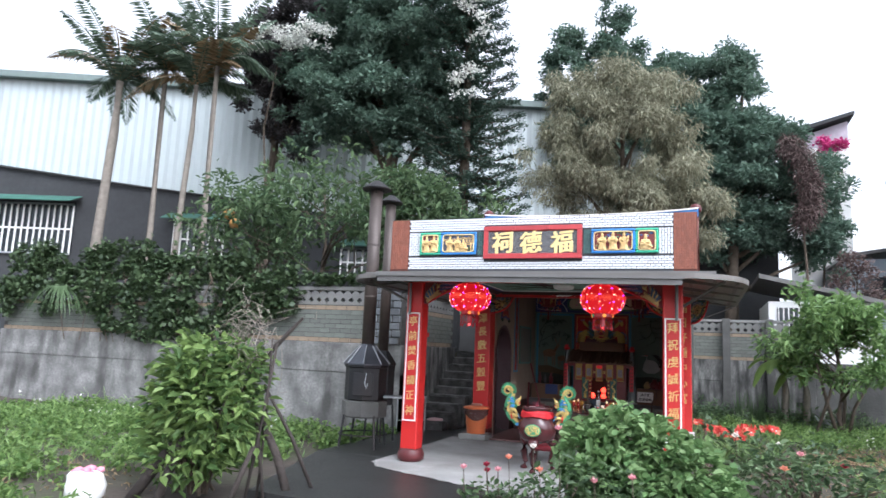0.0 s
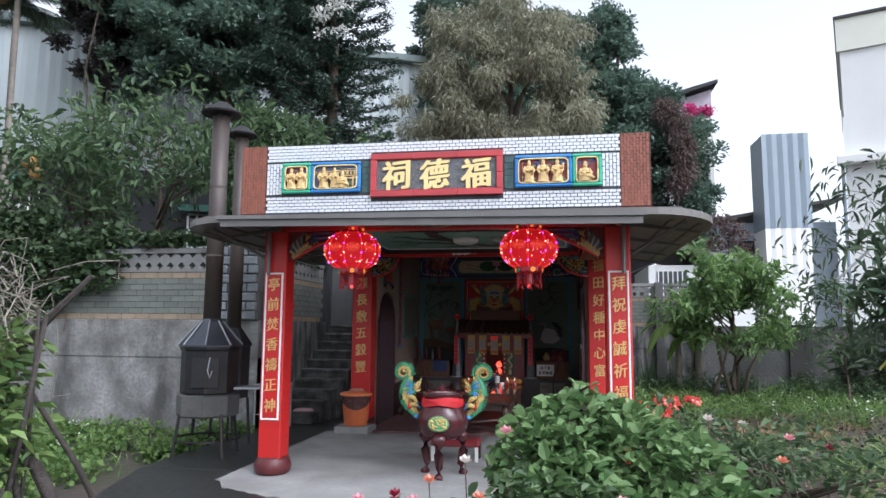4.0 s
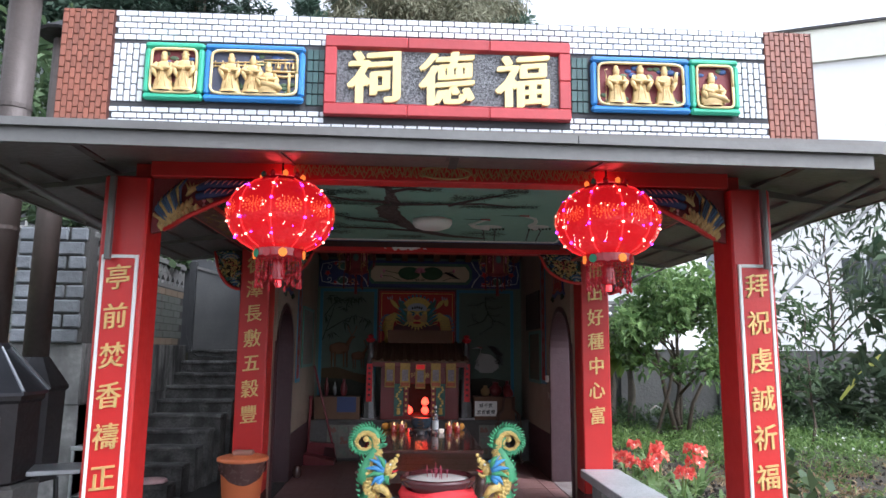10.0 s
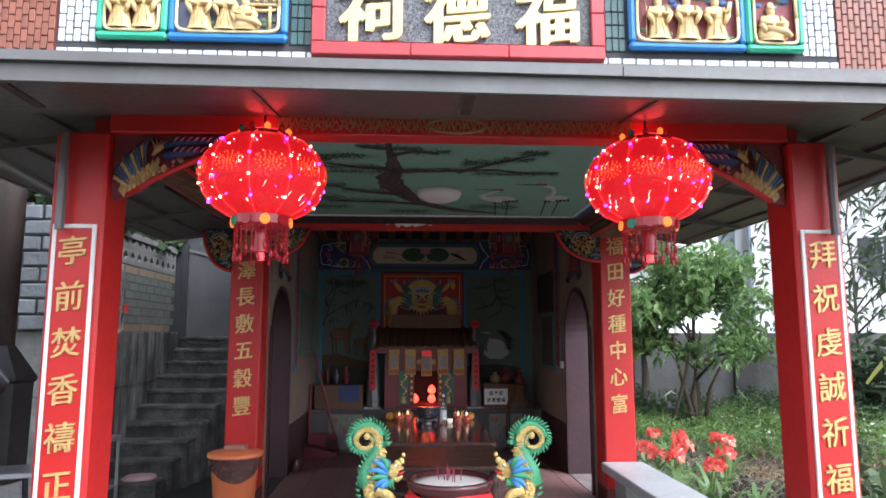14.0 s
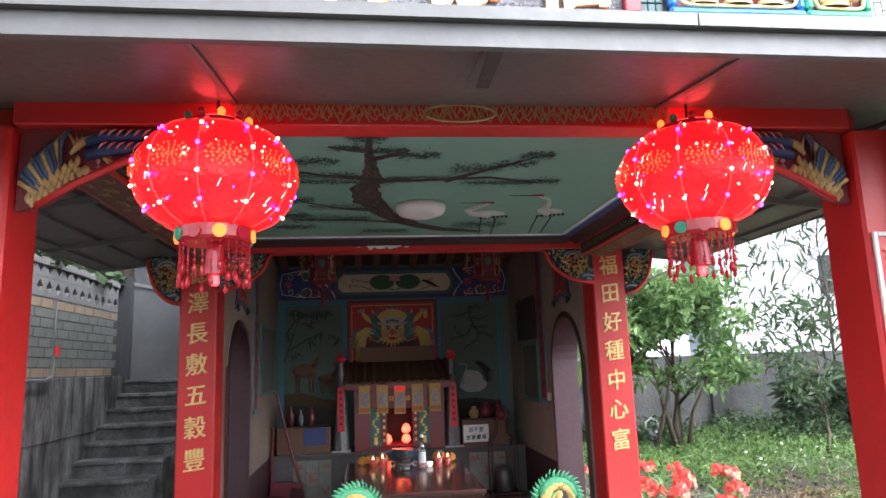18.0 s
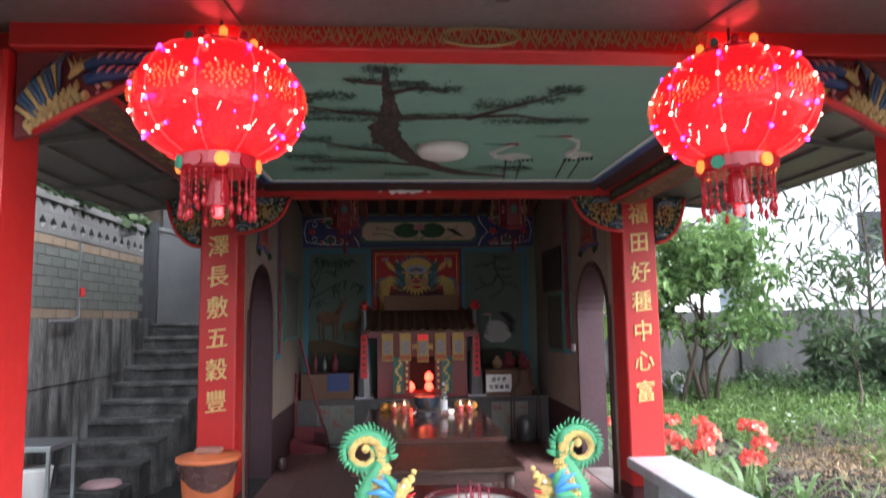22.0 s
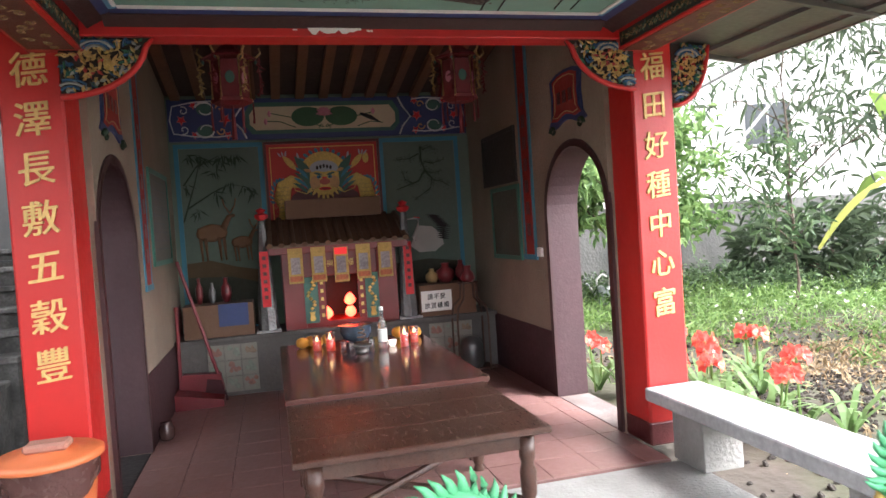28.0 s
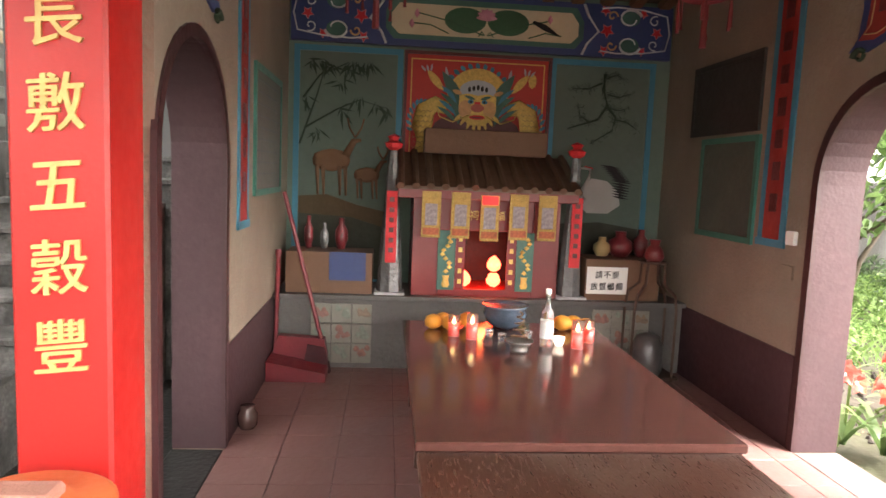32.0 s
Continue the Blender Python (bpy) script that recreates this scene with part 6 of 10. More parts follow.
def blot(bm, x, y, rx, ry, rg, k):
    """A bough of painted pine needles: short fine strokes fanning along a twig."""
    for _ in range(k):
        px, py = x + rg.uniform(-1, 1) * rx, y + rg.gauss(0, ry * 0.42)
        a = rg.gauss(-math.pi / 2, 1.0)
        l = rg.uniform(0.02, 0.055)
        dx, dy = math.cos(a) * l, math.sin(a) * l
        w = 0.0035
        zz = ZC - rg.uniform(0.0005, 0.0025)
        bm.faces.new([bm.verts.new(c) for c in ((px, py, zz), (px + dx * 0.5 - dy * w / l, py + dy * 0.5 + dx * w / l, zz), (px + dx, py + dy, zz), (px + dx * 0.5 + dy * w / l, py + dy * 0.5 - dx * w / l, zz))])


pt = thing("ceiling_painting", "painted dark pine tree and two white cranes on green", "ceiling painting")
rg = random.Random(77)
bm = bmesh.new()
line = [Vector((x, y, w)) for x, y, w in ((-1.39, 11.92, 0.04), (-1.73, 11.8, 0.06), (-1.96, 11.62, 0.075), (-2.18, 11.24, 0.08), (-2.3, 10.88, 0.09), (-2.33, 10.62, 0.09), (-2.29, 10.38, 0.065), (-2.29, 10.07, 0.035), (-2.3, 9.81, 0.022), (-2.3, 9.6, 0.008))]
fine = []
for a, b in zip(line, line[1:]):
    fine += [a.lerp(b, k / 6) for k in range(6)]
fine.append(line[-1])
rails = []
for i, p in enumerate(fine):
    d = fine[min(i + 1, len(fine) - 1)] - fine[max(i - 1, 0)]
    q = Vector((-d.y, d.x)).normalized()
    w0, w1 = p.z * rg.uniform(0.85, 1.2), p.z * rg.uniform(0.85, 1.2)
    rails.append((bm.verts.new((p.x + q.x * w0, p.y + q.y * w0, ZC - 0.001)), bm.verts.new((p.x - q.x * w1, p.y - q.y * w1, ZC - 0.001))))
for (a, b), (c, d) in zip(rails, rails[1:]):
    bm.faces.new((a, c, d, b))
for run in (((-2.3, 10.3), (-2.55, 10.26), (-2.8, 10.12)), ((-2.28, 10.35), (-2.0, 10.36), (-1.6, 10.3), (-1.3, 10.42)), ((-1.85, 10.36), (-1.65, 10.16), (-1.4, 9.92)), ((-2.29, 9.95), (-2.15, 9.86), (-2.0, 9.92)), ((-2.25, 11.1), (-2.5, 11.05), (-2.75, 10.86)), ((-2.05, 11.5), (-2.4, 11.42), (-2.85, 11.4)), ((-2.3, 9.8), (-2.4, 9.8), (-2.5, 9.76))):
    tube([(a, b, ZC) for a, b in run], [0.02] + [0.012] * (len(run) - 2) + [0.004], 4, bm)
part("trunk_painting", bm, PINEBARK, pt)
bm = bmesh.new()
for i, p in enumerate(fine[:-8]):
    for _ in range(5):
        px, py = p.x + rg.uniform(-0.8, 0.8) * p.z, p.y + rg.uniform(-0.8, 0.8) * p.z
        bm.faces.new([bm.verts.new((px + 0.009 * math.cos(a), py + 0.012 * math.sin(a), ZC - 0.0022)) for a in (0.3, 1.4, 2.6, 3.9, 5.2)])
tagged(part("bark_mark", bm, mat("painted_bark_grey", (0.10, 0.085, 0.075), 0.8, vary=0.3), pt), kind="stuff")
bm = bmesh.new()
for x, y, rx, ry in ((-2.31, 9.65, 0.08, 0.08), (-2.41, 9.79, 0.07, 0.05), (-2.2, 9.83, 0.1, 0.06), (-2.06, 9.91, 0.13, 0.07), (-2.6, 10.01, 0.13, 0.08), (-2.78, 10.09, 0.1, 0.08), (-2.59, 10.27, 0.22, 0.08), (-2.71, 10.4, 0.16, 0.06), (-2.34, 10.4, 0.2, 0.08), (-2.01, 10.34, 0.18, 0.07), (-1.7, 10.14, 0.13, 0.11),
                     (-1.49, 10.06, 0.11, 0.08), (-1.4, 9.9, 0.08, 0.08), (-1.52, 10.44, 0.22, 0.08), (-1.27, 10.41, 0.12, 0.07), (-2.77, 10.83, 0.12, 0.12), (-2.52, 11.02, 0.18, 0.1), (-2.87, 11.28, 0.14, 0.14), (-2.58, 11.41, 0.28, 0.15), (-2.84, 11.67, 0.16, 0.1), (-2.18, 11.86, 0.18, 0.11), (-1.44, 11.65, 0.2, 0.15)):
    blot(bm, x, y, rx, ry, rg, int(120 + 9000 * rx * ry))
part("needle_painting", bm, mat("painted_needles", (0.03, 0.055, 0.042), 0.85, vary=0.4, size=20), pt)
CRANEW = mat("painted_crane_white", (0.50, 0.50, 0.47), 0.8)
CRANER = mat("painted_crane_red", (0.30, 0.05, 0.05), 0.8)
for dx, dy, neck in ((-0.42, 0.05, ((-0.16, -0.02), (-0.2, -0.1), (-0.14, -0.2), (-0.08, -0.32))), (0.0, 0.0, ((-0.08, -0.04), (-0.06, -0.2), (-0.1, -0.36), (-0.2, -0.46)))):
    cx, cy = -0.99 + dx, 11.2 + dy
    bm = bmesh.new()
    bmesh.ops.create_circle(bm, cap_ends=True, segments=16, radius=0.1, matrix=Matrix.LocRotScale((cx, cy, ZC - 0.002), Euler((0, 0, 0.5)), (1.1, 0.75, 1)))
    tube([(cx + a, cy + b, ZC) for a, b in ((-0.02, 0.0),) + neck], [0.04, 0.026, 0.018, 0.015, 0.012], 6, bm)
    part("crane_painting", bm, CRANEW, pt)
    hx, hy = cx + neck[-1][0], cy + neck[-1][1]
    part("crane_cap", tube([(hx + 0.03, hy - 0.01, ZC - 0.002), (hx - 0.05, hy - 0.015, ZC - 0.002)], [0.012, 0.006], 5), CRANER, pt)
    bm = bmesh.new()
    tube([(hx - 0.02, hy + 0.01, ZC), (hx - 0.2, hy, ZC)], [0.005, 0.002], 4, bm)
    for k in range(7):
        tube([(cx - 0.06 + 0.03 * k, cy + 0.14 - 0.009 * k, ZC - 0.002), (cx - 0.045 + 0.03 * k, cy + 0.2 - 0.009 * k, ZC - 0.002)], [0.013, 0.006], 5, bm)
    for a, b in ((-0.05, 0.05), (0.06, 0.15)):
        tube([(cx + a, cy + 0.18, ZC), (cx + b - 0.02, cy + 0.8, ZC)], 0.006, 4, bm)
    tagged(part("crane_tail", bm, BLACK, pt), kind="stuff")
cl = thing("ceiling_lamp", "unlit round white ceiling lamp", "lamp", -1.95, 11.0, 2.67)
part("shade", lathe([(0.17, 0), (0.17, -0.03), (0.15, -0.06), (0.10, -0.078), (0.02, -0.085)], 28), mat("milk_plastic", (0.72, 0.70, 0.68), 0.35, vary=0.05), cl, smooth=True)
# ---- the two red lanterns ----
LANT = mat("red_lantern_film", (0.55, 0.006, 0.012), 0.2, vary=0.15, size=14, bump=0.5, bsize=45, emit=(1.0, 0.012, 0.016), power=0.24)
LED = mat("warm_led_and_glint", (1, 0.8, 0.6), 0.4, vary=0, bump=0, emit=(1.0, 0.42, 0.28), power=3.2)
VLED = mat("violet_led", (0.6, 0.2, 1), 0.4, vary=0, bump=0, emit=(0.36, 0.03, 1.0), power=4.0)
BEAD = mat("red_bead", (0.34, 0.012, 0.02), 0.2, vary=0.2, bump=0, emit=(0.6, 0.01, 0.02), power=0.04)
GOLDLEAF = mat("gilt_film", (0.80, 0.28, 0.05), 0.3, metal=0.5, vary=0.3, size=30, bump=0.4, emit=(1.0, 0.2, 0.03), power=0.55)
PEONY = mat("lit_peony_print", (0.80, 0.12, 0.03), 0.3, vary=0.3, size=40, bump=0.2, emit=(1.0, 0.09, 0.02), power=0.5)


RIBM = mat("red_rib_thread", (0.8, 0.03, 0.03), 0.3, vary=0.1, bump=0, emit=(1.0, 0.03, 0.03), power=0.55)


def red_lantern(x, y):
    t = thing("red_lantern", "glowing red festival lantern with lights, beads and tassels", "lantern", x, y, 2.278, group="red lanterns of the porch")
    bm = bmesh.new()
    seg, rows = 48, 14
    rings = []
    for j in range(rows + 1):
        v = -1.22 + 2.44 * j / rows
        rings.append([])
        for i in range(seg):
            a = 2 * math.pi * i / seg
            lobe = 1 - 0.035 * abs(math.sin(5 * a)) ** 0.4 + 0.03
            r = 0.28 * math.cos(v) ** 0.75 * lobe
            rings[-1].append(bm.verts.new((r * math.cos(a), r * math.sin(a), 0.185 * math.sin(v) / math.sin(1.22))))
    for A, B in zip(rings, rings[1:]):
        for i in range(seg):
            bm.faces.new((A[i], A[(i + 1) % seg], B[(i + 1) % seg], B[i]))
    bm.faces.new(rings[0][::-1])
    bm.faces.new(rings[-1])
    part("globe", bm, LANT, t, "glowing red film globe", True)
    for i in range(10):
        a = 2 * math.pi * (i + 0.5) / 10
        pts = [(0.283 * math.cos(v) ** 0.75 * math.cos(a), 0.283 * math.cos(v) ** 0.75 * math.sin(a), 0.188 * math.sin(v) / math.sin(1.2)) for v in [-1.15 + 0.23 * k for k in range(11)]]
        rb = part("rib", tube(pts, 0.003, 5), RIBM, t, smooth=True)
        for k in (2, 4, 6, 8):
            b2 = bmesh.new()
            bmesh.ops.create_icosphere(b2, subdivisions=1, radius=0.0075, matrix=Matrix.Translation(Vector(pts[k]) * 1.01))
            part("led", b2, VLED if (i + k // 2) % 2 == 0 else LED, rb)
    rg = random.Random(int(x * 10))
    for i in range(110):
        a, v = rg.uniform(0, 6.283), rg.uniform(-0.95, 0.95)
        r = 0.281 * math.cos(v) ** 0.75
        b2 = bmesh.new()
        bmesh.ops.create_icosphere(b2, subdivisions=1, radius=rg.choice((0.002, 0.003, 0.003, 0.0045)), matrix=Matrix.Translation((r * math.cos(a), r * math.sin(a), 0.186 * math.sin(v) / math.sin(1.2))))
        part("led", b2, VLED if i % 4 == 0 else LED, t)
    for i in range(10):
        a = 2 * math.pi * i / 10
        c, q = math.cos(a), math.sin(a)
        bm = bmesh.new()

        def spot(u, w):
            return Vector((0.2855 * c - u * q, 0.2855 * q + u * c, w + 0.012))
        for rr, m in ((0.008, 5), (0.02, 9), (0.034, 13), (0.048, 16)):
            for k in range(m):
                b = 2 * math.pi * (k + 0.5 * (m % 2)) / m + rg.uniform(-0.12, 0.12)
                bu, bw = rr * 1.3 * math.cos(b), rr * 0.8 * math.sin(b)
                du, dw = 0.009 * math.cos(b), 0.007 * math.sin(b)
                bm.faces.new([bm.verts.new(spot(bu + e * du - f * dw, bw + e * dw + f * du)) for e, f in ((-0.7, 0), (0.1, 0.62), (0.8, 0), (0.1, -0.62))])
        tagged(part("gilt_flower", bm, PEONY, t, "gilt printed peony lit from within"), kind="stuff")
    # short emissive streaks imitate reflections on the crinkled film
    bm = bmesh.new()
    for k in range(26):
        a, v = rg.uniform(0, 6.283), rg.uniform(-0.95, 0.3)
        pts = [(0.2825 * math.cos(v + d) ** 0.75 * math.cos(a + d * 0.3), 0.2825 * math.cos(v + d) ** 0.75 * math.sin(a + d * 0.3), 0.187 * math.sin(v + d) / math.sin(1.2)) for d in (0, rg.uniform(0.03, 0.07), 0.12)]
        tube(pts, 0.0008, 3, bm)
    tagged(part("wire_light", bm, LED, t, "thin glowing streaks standing in for glints on the crinkled film"), kind="stuff")
    part("top_cap", lathe([(0.13, 0.18), (0.12, 0.20), (0.09, 0.215), (0.03, 0.22)], 20), BEAD, t)
    part("collar", lathe([(0.118, -0.235), (0.13, -0.225), (0.13, -0.185), (0.12, -0.18)], 24), BEAD, t, "red plastic collar")
    part("hanger", rod((0, 0, 0.21), (0, 0, 0.33), 0.006, seg=5), BLACK, t)
    for i in range(10):
        a = 2 * math.pi * i / 10
        col = (GOLDLEAF, GREEN, BEAD, GOLDLEAF, BEAD)[i % 5]
        part("coin_bead", rod((0.128 * math.cos(a), 0.128 * math.sin(a), -0.212), (0.137 * math.cos(a), 0.137 * math.sin(a), -0.212), 0.023, seg=12), col, t)
        part("top_bulb", lathe([(0.004, 0.2), (0.014, 0.208), (0.014, 0.225), (0.004, 0.235)], 8, at=(0.11 * math.cos(a), 0.11 * math.sin(a), 0)), col, t, smooth=True)
    for i in range(26):
        a = 2 * math.pi * i / 26
        bm = bmesh.new()
        ln = 0.10 + 0.03 * math.sin(i * 2.3)
        x0, y0 = 0.118 * math.cos(a), 0.118 * math.sin(a)
        for k in range(4):
            lathe([(0.001, 0), (0.006, 0.006), (0.001, 0.012)], 6, bm, (x0, y0, -0.24 - k * ln / 4 - 0.012))
        lathe([(0.001, 0), (0.009, 0.012), (0.007, 0.03), (0.001, 0.04)], 6, bm, (x0, y0, -0.24 - ln - 0.035))
        rod((x0, y0, -0.235), (x0, y0, -0.24 - ln), 0.0015, None, 4, bm)
        part("bead_string", bm, BEAD, t, smooth=True)
    part("inner_skirt", lathe([(0.03, -0.24), (0.035, -0.30), (0.04, -0.345), (0.02, -0.35)], 16), BEAD, t, "red fringed inner skirt")
    part("pendant", lathe([(0.012, -0.385), (0.018, -0.38), (0.016, -0.345), (0.01, -0.34)], 10), mat("lit_pendant", (1, 0.2, 0.2), 0.3, emit=(1.0, 0.03, 0.04), power=0.7, vary=0, bump=0), t, "lit red pendant tip")
    gl = bpy.data.lights.new("lantern_glow", "POINT")
    gl.energy, gl.color, gl.shadow_soft_size = 0.5, (1.0, 0.05, 0.05), 0.1
    g = new("lantern_glow", gl)
    g.matrix_basis = pose(0, 0, 0.245)
    g.parent = t
    return t


red_lantern(CX - 0.9, 8.955)
red_lantern(CX + 0.9, 8.955)

# ---- incense urn with dragon handles ----
GLAZE = mat("dark_maroon_glaze", (0.075, 0.018, 0.02), 0.18, vary=0.25, size=6, bump=0.05)
ASH = mat("incense_ash", (0.62, 0.58, 0.54), 0.95, vary=0.15, size=12, bump=0.6, bsize=40)
CLOTH = mat("red_cloth", (0.62, 0.022, 0.03), 0.6, vary=0.15, size=8, bump=0.3)
SCALE = mat("gold_scale_paint", (0.70, 0.50, 0.16), 0.45, vary=0.45, size=40, bump=0.6, bsize=60)
FIN = mat("jade_fin_paint", (0.075, 0.33, 0.155), 0.45, vary=0.3, size=14, bump=0.2)
MANE = mat("azure_mane_paint", (0.07, 0.27, 0.55), 0.45, vary=0.25, size=14, bump=0.2)
urn = thing("incense_urn", "maroon glazed incense urn on three legs with dragon handles", "incense burner", -1.965, 9.37, 0)
part("bowl", lathe([(0.06, 0.36), (0.16, 0.38), (0.235, 0.44), (0.265, 0.54), (0.25, 0.63), (0.205, 0.70), (0.185, 0.74), (0.19, 0.79), (0.215, 0.815), (0.218, 0.842), (0.205, 0.85), (0.195, 0.845), (0.19, 0.81)], 40), GLAZE, urn, smooth=True)
part("ash_bed", lathe([(0.192, 0.80), (0.193, 0.826), (0.12, 0.834), (0.02, 0.838)], 32), ASH, urn, "pale incense ash", True)
bm = bmesh.new()
rings = []
for j, (r, z) in enumerate(((0.215, 0.705), (0.226, 0.72), (0.214, 0.74), (0.222, 0.755), (0.205, 0.785), (0.194, 0.79))):
    rings.append([bm.verts.new(((r + 0.007 * math.sin(5 * a + j * 1.7)) * math.cos(a), (r + 0.007 * math.sin(5 * a + j * 1.7)) * math.sin(a), z + 0.012 * math.sin(3 * a + j))) for a in [2 * math.pi * i / 40 for i in range(40)]])
for A, B in zip(rings, rings[1:]):
    for i in range(40):
        bm.faces.new((A[i], A[(i + 1) % 40], B[(i + 1) % 40], B[i]))
part("red_cloth", bm, CLOTH, urn, "red cloth tied round the neck", True)
for i in range(3):
    a = -math.pi / 2 + i * 2 * math.pi / 3
    c, s = math.cos(a), math.sin(a)
    part("leg", tube([(0.17 * c, 0.17 * s, 0.42), (0.235 * c, 0.235 * s, 0.36), (0.235 * c, 0.235 * s, 0.24), (0.20 * c, 0.20 * s, 0.10), (0.215 * c, 0.215 * s, 0.03), (0.25 * c, 0.25 * s, 0.0)], [0.075, 0.07, 0.05, 0.035, 0.04, 0.045], 10), GLAZE, urn, smooth=True)
badge = part("badge", lathe([(0.105, 0), (0.11, 0.012), (0.10, 0.022), (0.02, 0.026)], 24, sx=1.0, sy=0.72), FIN, urn, "gilt lion-mask relief", True)
badge.matrix_basis = pose(0, -0.252, 0.545, 82)
bm = bmesh.new()
for k in range(30):
    rg = random.Random(k)
    bmesh.ops.create_icosphere(bm, subdivisions=1, radius=rg.uniform(0.008, 0.018), matrix=Matrix.LocRotScale((rg.uniform(-0.075, 0.075), rg.uniform(-0.04, 0.045), 0.026), None, (1.3, 0.8, 0.6)))
tube([(0.088 * math.cos(a), 0.062 * math.sin(a), 0.024) for a in [i * 0.3927 for i in range(17)]], 0.006, 5, bm)
part("gilt_mask", bm, SCALE, badge, "gilt mask lumps", True)
for i in range(9):
    rg = random.Random(i + 40)
    x, y = rg.uniform(-0.06, 0.07), rg.uniform(-0.05, 0.05)
    part("incense_stick", rod((x, y, 0.82), (x + rg.uniform(-0.01, 0.01), y + rg.uniform(-0.01, 0.01), 0.88 + rg.uniform(0, 0.035)), 0.0028, seg=5), mat("incense_red", (0.28, 0.03, 0.06), 0.7), urn)


def dragon_handle(s):
    """A dragon standing on the shoulder of the urn: scaled body, crooked jade tail, azure mane, head turned inward."""
    C = (0.413, 1.035)
    spine = [(0.275, 0.60), (0.315, 0.645), (0.365, 0.69), (0.40, 0.75), (0.412, 0.82), (0.40, 0.885), (0.375, 0.94), (0.352, 0.985)]
    spine += [(C[0] + 0.066 * math.cos(radians(a)), C[1] + 0.066 * math.sin(radians(a))) for a in (190, 160, 130, 100, 70, 40, 10, -15)]
    spine += [(C[0] + r * math.cos(radians(a)), C[1] + r * math.sin(radians(a))) for a, r in ((-48, 0.058), (-85, 0.049), (-125, 0.041), (-170, 0.033), (-220, 0.025), (-280, 0.017))]
    rad = [0.026, 0.036, 0.044, 0.048, 0.05, 0.046, 0.038, 0.031, 0.027, 0.026, 0.025, 0.024, 0.022, 0.02, 0.018, 0.016, 0.015, 0.014, 0.013, 0.012, 0.011, 0.009]
    at = [Vector((s * a, 0, b)) for a, b in spine]
    mid = Vector((s * C[0], 0, C[1]))
    n = len(at)
    outs = []
    for i in range(n):
        d = (at[min(i + 1, n - 1)] - at[max(i - 1, 0)]).normalized()
        outs.append((at[i] - mid).normalized() if i > 7 else Vector((d.z, 0, -d.x)) * s)
    h = part("dragon_handle", tube([p + o * r * 0.3 for p, o, r in zip(at, outs, rad)], [r * 0.78 for r in rad], 12), FIN, urn, "jade and gilt dragon handle", True)
    inner = [p - o * r * 0.28 for p, o, r in zip(at, outs, rad)]
    part("scaled_body", tube(inner, [r * 0.8 for r in rad], 12), SCALE, h, "gilt scaled body", True)
    part("tail_ball", lathe([(0.004, -0.018), (0.014, -0.012), (0.019, 0), (0.014, 0.012), (0.004, 0.018)], 10, at=tuple(at[-1])), SCALE, h, smooth=True)
    bm, fb = bmesh.new(), bmesh.new()
    rg = random.Random(4)
    for i in range(n - 1):
        d = (at[i + 1] - at[i]).normalized()
        for f in (0.0, 0.33, 0.66):
            a, o = inner[i].lerp(inner[i + 1], f), outs[i].lerp(outs[i + 1], f).normalized()
            r = (rad[i] * (1 - f) + rad[i + 1] * f)
            for k in range(5):
                an = math.pi * (0.3 + 0.15 * k + 0.07 * (int(f * 3) % 2))
                for y in (-1, 1):
                    p = a + o * r * 0.76 * math.cos(an) + Vector((0, y * r * 0.76 * math.sin(an), 0))
                    bmesh.ops.create_icosphere(bm, subdivisions=1, radius=0.25 * r, matrix=Matrix.LocRotScale(p, None, (1.0, 0.55, 1.0)))
            if i < 18:
                a = at[i].lerp(at[i + 1], f) + o * r * 0.85
                ln = rg.uniform(0.026, 0.036) if i > 6 else rg.uniform(0.018, 0.028)
                tube([a, a + o * ln * 0.6 + d * 0.006, a + o * ln + d * 0.016], [0.0105, 0.006, 0.001], 5, fb)
    tagged(part("scale_cover", bm, SCALE, h, "raised gilt scales", True), kind="stuff")
    tagged(part("fin_fringe", fb, FIN, h, "jade green back fins", True), kind="stuff")
    bm = bmesh.new()
    for r, c, sc in ((0.034, (0.290, -0.01, 0.885), (1.0, 0.8, 1.1)), (0.02, (0.262, -0.014, 0.915), (1.0, 0.9, 1.3)), (0.015, (0.243, -0.014, 0.935), (1.0, 0.9, 1.2)), (0.012, (0.232, -0.014, 0.962), (0.9, 0.9, 1.0)), (0.013, (0.285, -0.034, 0.905), (1.2, 0.7, 0.6)), (0.015, (0.25, -0.02, 0.895), (1.4, 0.8, 0.5))):
        bmesh.ops.create_icosphere(bm, subdivisions=2, radius=r, matrix=Matrix.LocRotScale((s * c[0], c[1], c[2]), Euler((0, s * 0.4, 0)), sc))
    part("head", bm, SCALE, h, "gilt dragon head turned to the bowl", True)
    part("lower_jaw", tube([(s * 0.295, -0.012, 0.855), (s * 0.262, -0.014, 0.843), (s * 0.236, -0.014, 0.862)], [0.018, 0.013, 0.006], 7), SCALE, h, smooth=True)
    part("tongue", tube([(s * 0.275, -0.014, 0.873), (s * 0.245, -0.016, 0.872), (s * 0.226, -0.016, 0.884)], [0.008, 0.006, 0.002], 5), CLOTH, h, "red tongue", True)
    for y in (-0.034, 0.014):
        part("horn", tube([(s * 0.30, y, 0.92), (s * 0.335, y - 0.008, 0.935), (s * 0.36, y - 0.01, 0.965)], [0.010, 0.008, 0.002], 6), MANE, h, smooth=True)
        part("eye", rod((s * 0.272, y + (-0.004 if y < 0 else 0.004), 0.915), (s * 0.272, y + (-0.008 if y < 0 else 0.008), 0.915), 0.007, 0.005, 8), WHITE, h)
